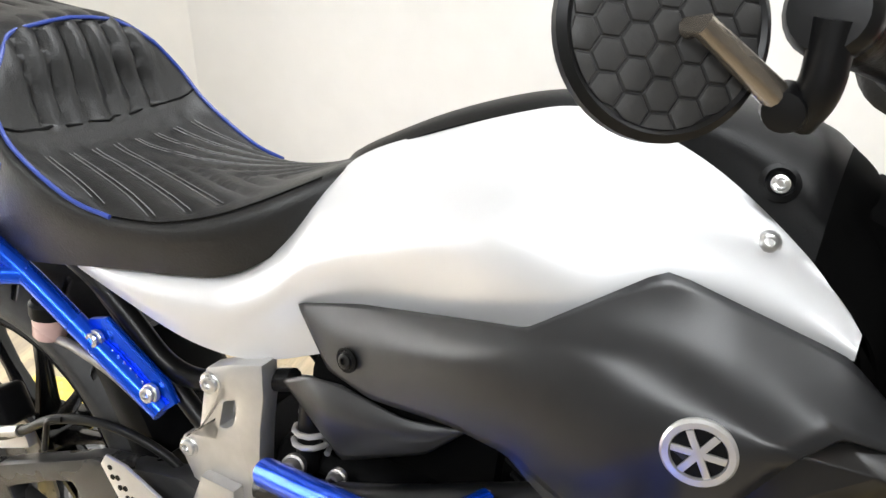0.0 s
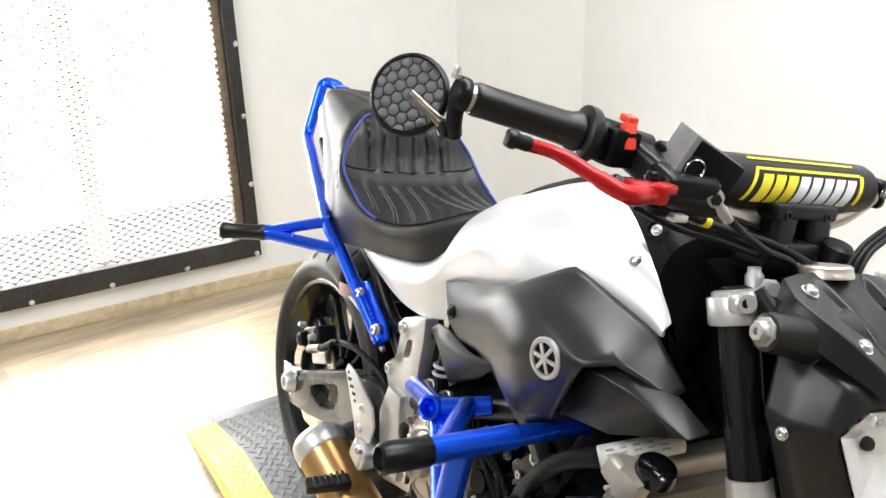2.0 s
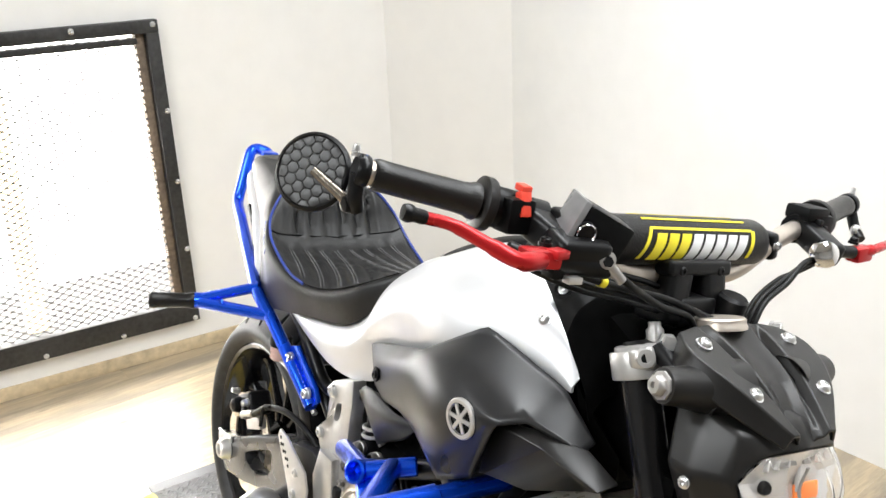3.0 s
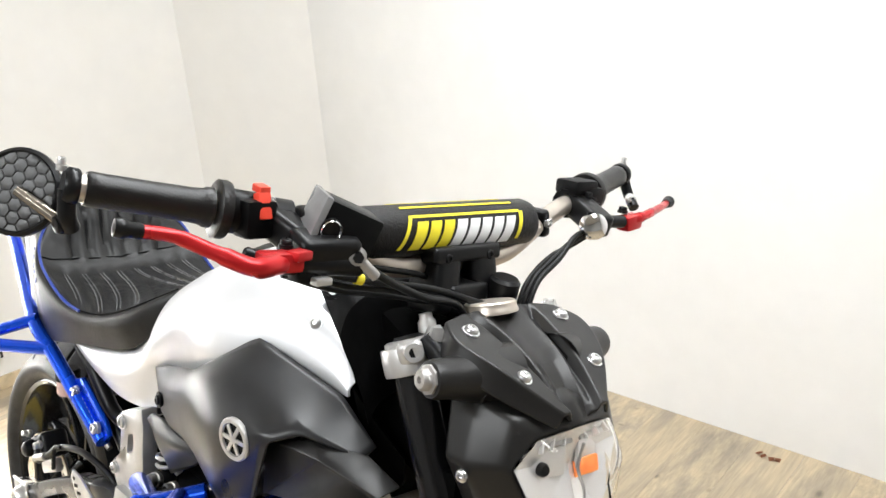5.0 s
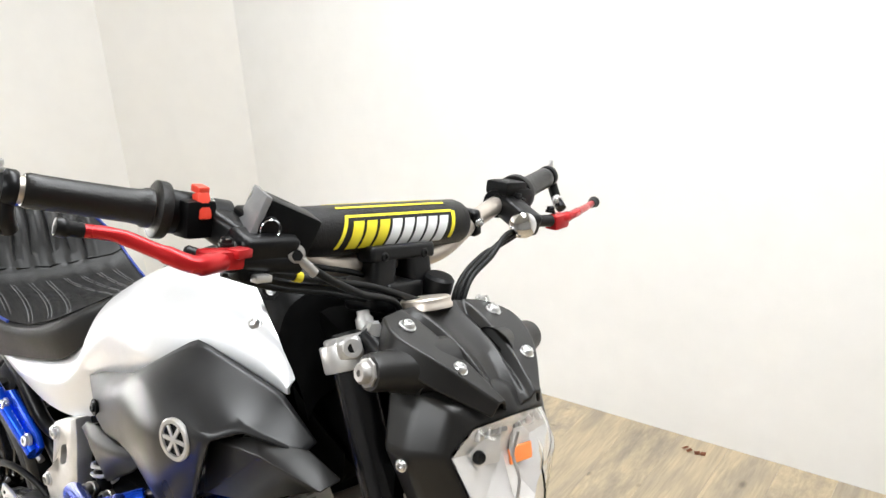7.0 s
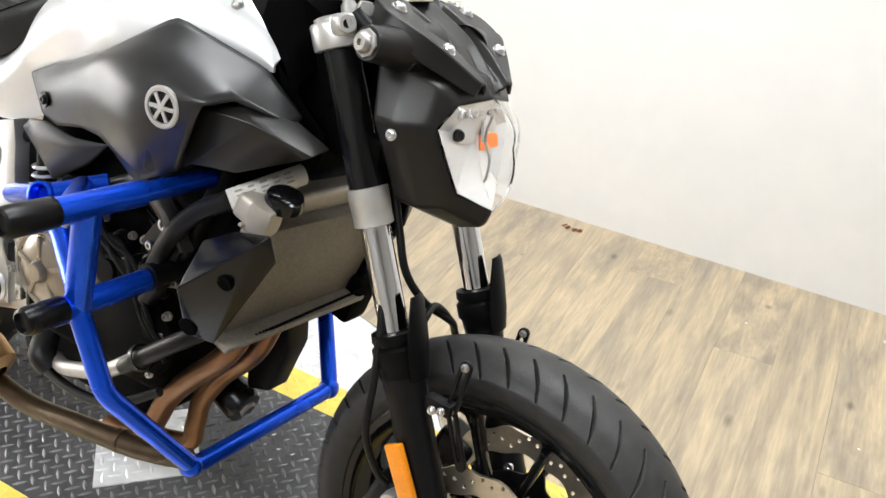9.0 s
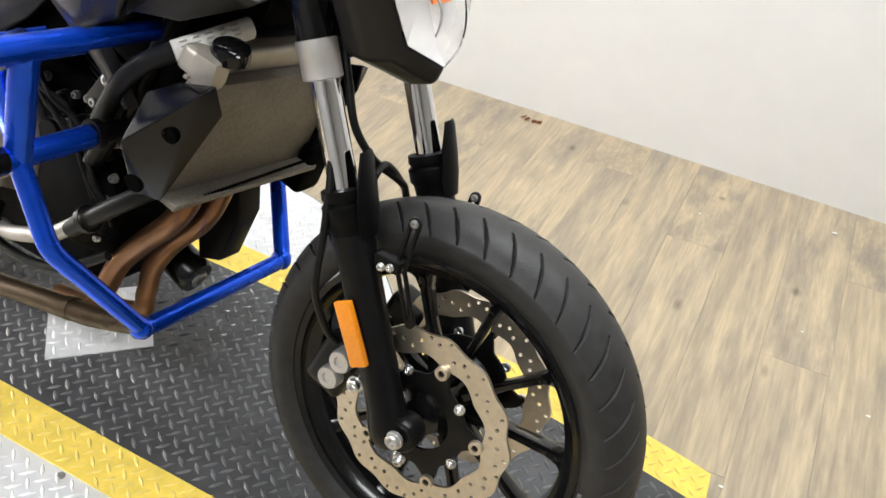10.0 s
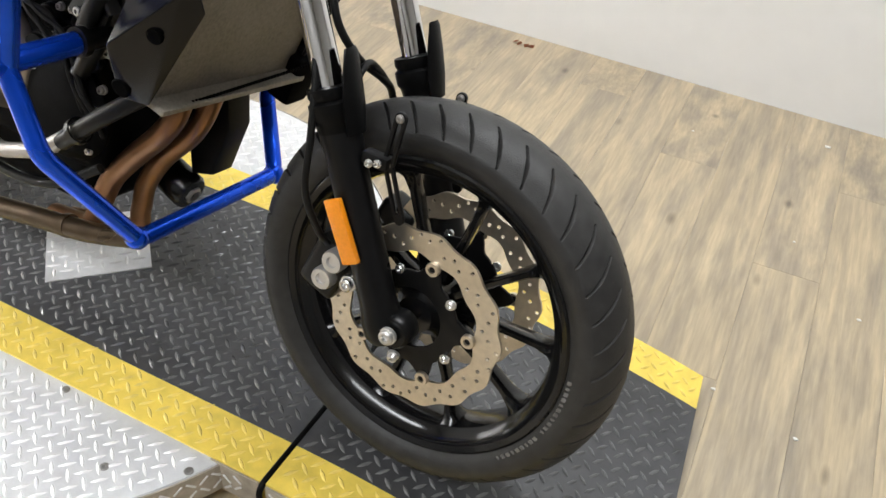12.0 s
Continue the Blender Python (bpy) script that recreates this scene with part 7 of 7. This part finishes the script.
for s in (-1, 1):
    d = bar_point(s * 0.44) - bar_point(s * 0.33)
    d.normalize()
    grip = fpart("grip", lathe([(0.0205, 0), (0.0205, 0.006), (0.0185, 0.010), (0.0176, 0.020), (0.0170, 0.060), (0.0168, 0.105), (0.0172, 0.116), (0.0155, 0.120), (0.012, 0.120)], bar_point(s * 0.318), d, 28), GRIP, "worn black rubber grip", turn=BAR_ROLL)
    part("bar_end", lathe([(0, 0), (0.0165, 0), (0.0180, 0.003), (0.0180, 0.010), (0.015, 0.014), (0, 0.015)], bar_point(s * 0.438), d, 24), SATIN, grip)
    bolt(grip, bar_point(s * 0.452) + Vector((0, 0, 0.018)), (0.1, 0, 1), 0.004, 0.008)
    # lever
    piv = Vector((1.103, s * 0.292, 1.074))
    if s < 0:
        lp = [Vector((1.100, -0.278, 1.071)), Vector((1.108, -0.302, 1.072)), Vector((1.116, -0.336, 1.073)), Vector((1.098, -0.362, 1.083)), Vector((1.074, -0.392, 1.096)), Vector((1.066, -0.423, 1.101))]
    else:
        piv = Vector((1.090, 0.309, 1.086))
        lp = [Vector((1.084, 0.285, 1.083)), piv, Vector((1.094, 0.335, 1.091)), Vector((1.088, 0.370, 1.096)), Vector((1.076, 0.410, 1.099)), Vector((1.064, 0.445, 1.102))]
    lever = fpart("brake_lever" if s < 0 else "clutch_lever", tube(spline(lp, 6), [q * (1.0 if s < 0 else 0.78) for q in [0.0095] * 6 + [0.0105] * 6 + [0.0088] * 6 + [0.0074] * 6 + [0.0066] * 7], 12), RED, "red anodised lever with black tip")
    e = (lp[-1] - lp[-2]).normalized()
    part("tip", lathe([(0.0064, 0), (0.0074, 0.003), (0.0072, 0.013), (0.0090, 0.016), (0.0094, 0.020), (0.0080, 0.025), (0, 0.026)], lp[-1] - e * 0.003, e, 18), SATIN, lever)
    if s < 0:
        part("lever_block", box((1.103, -0.300, 1.073), (0.026, 0.044, 0.020), 0.006, pose(0, 0, 0, 0, 0, -10), segs=2), RED, lever)
        part("reach_knob", lathe([(0, 0), (0.007, 0), (0.0075, 0.010), (0.005, 0.013), (0, 0.013)], (1.088, -0.316, 1.075), (-0.6, -0.7, 0.2), 14), SATIN, lever)
        part("reach_lug", box((1.112, -0.284, 1.080), (0.018, 0.022, 0.010), 0.003, pose(0, 0, 0, 0, 0, 14)), RED, lever)
    if s > 0:
        part("lever_block", box((1.088, 0.312, 1.083), (0.022, 0.036, 0.022), 0.005, pose(0, 0, 0, 8, 0, 0), segs=2), RED, lever)
        part("lever_arm", rod((1.078, 0.225, 1.085), (1.088, 0.295, 1.084), 0.009), SATIN, lever)
    bolt(lever, piv + Vector((-0.01, s * -0.006, 0.012)), (0, 0, 1), 0.006, 0.006, SATIN)
    # perch and switch gear
    perch = fpart("lever_perch", box((1.060, s * 0.250, 1.088), (0.075, 0.034, 0.034), 0.009, pose(0, 0, 0, 0, 20, s * -12), segs=3), SATIN, "black lever perch", turn=BAR_ROLL)
    part("perch_clamp", lathe([(0.0135, 0), (0.021, 0), (0.021, 0.020), (0.0135, 0.020), (0.0135, 0)], bar_point(s * 0.238), d, 20), SATIN, perch)
    sw = fpart("switch_gear", lathe([(0.014, 0), (0.021, 0.001), (0.023, 0.006), (0.023, 0.040), (0.020, 0.044), (0.014, 0.045)], bar_point(s * 0.262), d, 20), BLACK, "black switch housing", turn=BAR_ROLL)
    part("housing_box", box(bar_point(s * 0.282) + Vector((0.016, 0, -0.002)), (0.030, 0.036, 0.040), 0.006, segs=2), BLACK, sw)
    part("flange", lathe([(0.014, 0), (0.029, 0.001), (0.030, 0.004), (0.030, 0.012), (0.027, 0.014), (0.014, 0.014)], bar_point(s * 0.302), d, 28), GRIP, sw)
    if s < 0:
        part("kill_switch", box(bar_point(-0.279) + Vector((0.024, 0, 0.012)), (0.012, 0.015, 0.028), 0.003, pose(0, 0, 0, 0, -14, 0)), RED_PLASTIC, sw, "bright red switch")
        part("kill_switch_tab", box(bar_point(-0.278) + Vector((0.018, 0.0, 0.029)), (0.016, 0.013, 0.008), 0.002, pose(0, 0, 0, 0, 8, 0)), RED_PLASTIC, sw)
    else:
        for k in range(3):
            part("button", box(bar_point(0.27) + Vector((0.028, 0.012 * k - 0.01, 0.010 - 0.008 * k)), (0.012, 0.009, 0.009), 0.002), SATIN, sw)
        part("horn_block", box(bar_point(0.262) + Vector((0.004, 0, 0.020)), (0.040, 0.052, 0.022), 0.006, segs=2), BLACK, sw)

# brake master cylinder with its square fluid box
MU, MV, MW = Vector((0.018, 0.064, -0.026)), Vector((-0.003, -0.021, -0.047)), Vector((-0.037, 0.012, 0.006))
M0 = Vector((1.095, -0.242, 1.132))


def mc_frame(u0, u1):
    """A block of the fluid box between two fractions of its length."""
    c = M0 + MU * (u0 + u1) / 2 + MV / 2 + MW / 2
    cols3 = (MU * (u1 - u0), MV, MW)
    return Matrix([[*(col[i] for col in cols3), c[i]] for i in range(3)] + [[0, 0, 0, 1]])


mc = fpart("master_cylinder", box((0, 0, 0), (1, 1, 1), 0.004, mc_frame(0.10, 1.0)), BLACK, "square black brake fluid box")
part("lid", box((0, 0, 0), (1, 1.06, 1.06), 0.002, mc_frame(0.0, 0.11)), MC_LID, mc, "pale grey lid")
mfront = -MW.normalized()
plug = M0 + MU * 0.26 + MV * 0.56
part("sight_glass", lathe([(0, 0.001), (0.009, 0.001), (0.0105, 0.003), (0.0125, 0.002), (0.0125, -0.003), (0, -0.003)], plug, mfront, 24), SATIN, mc)
part("sight_rim", lathe([(0.0095, 0.002), (0.0105, 0.0036), (0.0118, 0.002)], plug, mfront, 24), CHROME, mc)
part("cylinder", rod((1.086, -0.295, 1.068), (1.104, -0.200, 1.063), 0.0125), SATIN, mc)
part("banjo", lathe([(0.005, 0), (0.0098, 0), (0.0104, 0.005), (0.0098, 0.011), (0.005, 0.012), (0.005, 0)], (1.104, -0.209, 1.072), (0.9, -0.3, 0.2), 18), ALU_DARK, mc)
part("banjo_bolt", lathe([(0, 0.006), (0.006, 0.006), (0.006, 0), (0, 0)], (1.112, -0.212, 1.072), (0.9, -0.3, 0.2), 6), SATIN, mc)
part("banjo_hose", tube(spline([(1.110, -0.201, 1.064), (1.116, -0.175, 1.048), (1.114, -0.145, 1.034), (1.112, -0.105, 1.018), (1.110, -0.05, 1.002), (1.115, -0.03, 0.96)]), 0.0045, 10), HOSE, mc)
part("cylinder_body", box((1.090, -0.238, 1.080), (0.040, 0.070, 0.032), 0.010, pose(0, 0, 0, 0, 16, -8), segs=3), SATIN, mc)
part("bar_clamp", box((1.052, -0.232, 1.092), (0.030, 0.024, 0.044), 0.007, pose(0, 0, 0, 0, 10, -10), segs=3), SATIN, mc)
for dz in (-0.014, 0.014):
    bolt(mc, (1.068, -0.234, 1.092 + dz), (1, -0.2, 0.1), 0.006, 0.006, ALU_DARK)
part("brake_switch", box((1.092, -0.262, 1.056), (0.020, 0.026, 0.016), 0.004, segs=2), BLACK, mc)
part("banjo_neck", rod((1.112, -0.206, 1.068), (1.120, -0.190, 1.052), 0.0060, 0.0055), ALU_DARK, mc)
part("clear_block", box((1.106, -0.250, 1.050), (0.012, 0.020, 0.008), 0.002), ALU, mc)
# clutch side adjuster and cables
adj = fpart("cable_adjuster", lathe([(0, 0), (0.012, 0.001), (0.0185, 0.006), (0.0195, 0.012), (0.0180, 0.020), (0.010, 0.025), (0, 0.026)], (1.080, 0.226, 1.080), (0.85, -0.45, 0.1), 28), CHROME, "polished round cable adjuster")
for k, (o, r) in enumerate(((0.0, 0.0040), (0.008, 0.0038), (-0.007, 0.0034))):
    part("cable", tube(spline([(1.080, 0.222, 1.068 + o * 0.5), (1.080 + o * 0.5, 0.190, 1.058 + o), (1.082 + o, 0.155, 1.040), (1.087 + o, 0.110, 1.015), (1.095 + o, 0.085, 0.982), (1.105, 0.075, 0.94)]), r, 10), HOSE, adj)
loom = fpart("cable_run", tube(spline([(1.075, -0.262, 1.062), (1.086, -0.215, 1.048), (1.086, -0.150, 1.034), (1.095, -0.08, 1.022), (1.105, -0.02, 1.004), (1.115, 0.04, 0.985)]), 0.0046, 10), HOSE, "black cables looped under the bar")
for k, (dz, dx) in enumerate(((-0.012, 0.004), (-0.020, -0.010), (0.008, -0.02))):
    part("cable", tube(spline([(1.06 + dx, -0.258, 1.064 + dz), (1.074 + dx, -0.200, 1.046 + dz), (1.078 + dx, -0.130, 1.034 + dz), (1.075 + dx, -0.05, 1.016 + dz), (1.07, 0.01, 0.99)]), 0.0036, 10), HOSE, loom)
part("cable_tie", lathe([(0.0050, 0), (0.0062, 0), (0.0062, 0.009), (0.0050, 0.009), (0.0050, 0)], (1.086, -0.190, 1.043), (0.1, 0.9, -0.25), 14), PAD_YELLOW, loom, "yellow sleeve on a cable")

# bar-end mirror, its scaled back turned to the front
mn = Vector((0.60, -0.76, 0.25)).normalized()
mc0 = Vector((0.922, -0.474, 1.113))
MR = 0.0405
mirror = fpart("mirror", lathe([(0, 0.0), (MR * 0.9, 0.0), (MR, -0.002), (MR + 0.001, -0.005), (MR, -0.008), (MR * 0.85, -0.010), (0, -0.010)], mc0, mn, 48), MIRROR_BACK, "round black bar-end mirror with a scaled back")
part("rim", lathe([(MR - 0.003, 0.0005), (MR - 0.001, 0.0018), (MR + 0.0022, -0.001), (MR + 0.0022, -0.006), (MR - 0.001, -0.009)], mc0, mn, 48), SATIN, mirror)
part("glass", lathe([(0, -0.0105), (MR * 0.88, -0.0105), (MR * 0.88, -0.0115), (0, -0.0115)], mc0, mn, 40), CHROME, mirror)
mm = Matrix.Translation(mc0) @ frame_of(mn)
bm = bmesh.new()
for i in range(-5, 6):
    for j in range(-5, 6):
        cx, cy = i * 0.0126 + (0.0063 if j % 2 else 0), j * 0.0109
        if math.hypot(cx, cy) > MR + 0.001:
            continue
        # a low six-sided scale, cut off along the rim
        rings = []
        for r, h in ((0.0069, 0.0002), (0.0063, 0.0010), (0.0054, 0.0012)):
            ring = []
            for k in range(6):
                x, y = cx + r * math.sin(k * math.pi / 3), cy + r * math.cos(k * math.pi / 3)
                f = min(1.0, (MR - 0.0030) / math.hypot(x, y))
                ring.append(bm.verts.new(mm @ Vector((y * f, x * f, h))))
            rings.append(ring)
        for lo, hi in zip(rings, rings[1:]):
            for k in range(6):
                bm.faces.new((lo[k], lo[(k + 1) % 6], hi[(k + 1) % 6], hi[k]))
        bm.faces.new(rings[-1])
tagged(part("scale_relief", bm, MIRROR_SCALE, mirror), kind="stuff")
stub_a = mc0 + mn * 0.002 + Vector((0.006, 0.004, 0))
pivot = Vector((0.967, -0.449, 1.090))
part("stem", tube([stub_a, stub_a + mn * 0.010, pivot], [0.0042, 0.0048, 0.0062], 14), CASE, mirror, "bronze-grey metal stem")
part("pivot_ball", lathe([(0, -0.010), (0.008, -0.008), (0.0105, 0), (0.008, 0.008), (0, 0.010)], pivot, (0, 1, 0.2), 18), SATIN, mirror)
part("mirror_arm", tube(smooth_path([pivot + Vector((0.004, 0.006, -0.004)), (0.977, -0.450, 1.098), (0.976, -0.450, 1.124)], 0.01), 0.0085, 14), SATIN, mirror)
# left mirror bracket seen end-on
lm = fpart("left_mirror_arm", tube(smooth_path([(0.976, 0.450, 1.130), (0.990, 0.452, 1.100), (1.008, 0.445, 1.085)], 0.01), 0.0085, 14), SATIN, "short black mirror bracket")
bolt(lm, (0.998, 0.446, 1.097), (0.9, -0.2, 0.2), 0.008, 0.006)


# ---------- floor planks ----------
PW, PL, PYAW = 0.152, 1.22, 7.0
plank_meshes = []
for k in range(3):
    bm = box((0, 0, -0.003), (PW - 0.0004, PL - 0.0004, 0.006), 0.0003, segs=1)
    me = bpy.data.meshes.new("plank")
    bm.to_mesh(me)
    bm.free()
    me.materials.append(PLANK)
    plank_meshes.append(me)
turn = pose(0, 0, 0, 0, 0, PYAW)
for i in range(-19, 28):
    off = (i * 0.47 + random.uniform(-0.1, 0.1)) % PL
    for j in range(-4, 5):
        p = turn @ Vector((1.0 + i * PW, j * PL + off - 0.2, 0))
        if not -1.52 < p.x < 4.6:
            continue
        # boards are cut off under the walls
        lo, hi = max(-PL / 2, -3.44 - p.y), min(PL / 2, 1.59 + (p.x + 1.03) * 0.0826 - p.y)
        if hi - lo < 0.03:
            continue
        p, cut = p + turn @ Vector((0, (lo + hi) / 2, 0)), (hi - lo) / PL
        ob = new("plank", plank_meshes[(i + j) % 3])
        ob.parent = floor
        ob.matrix_local = Matrix.Translation(p) @ turn @ Matrix.Diagonal((1, cut, 1, 1))
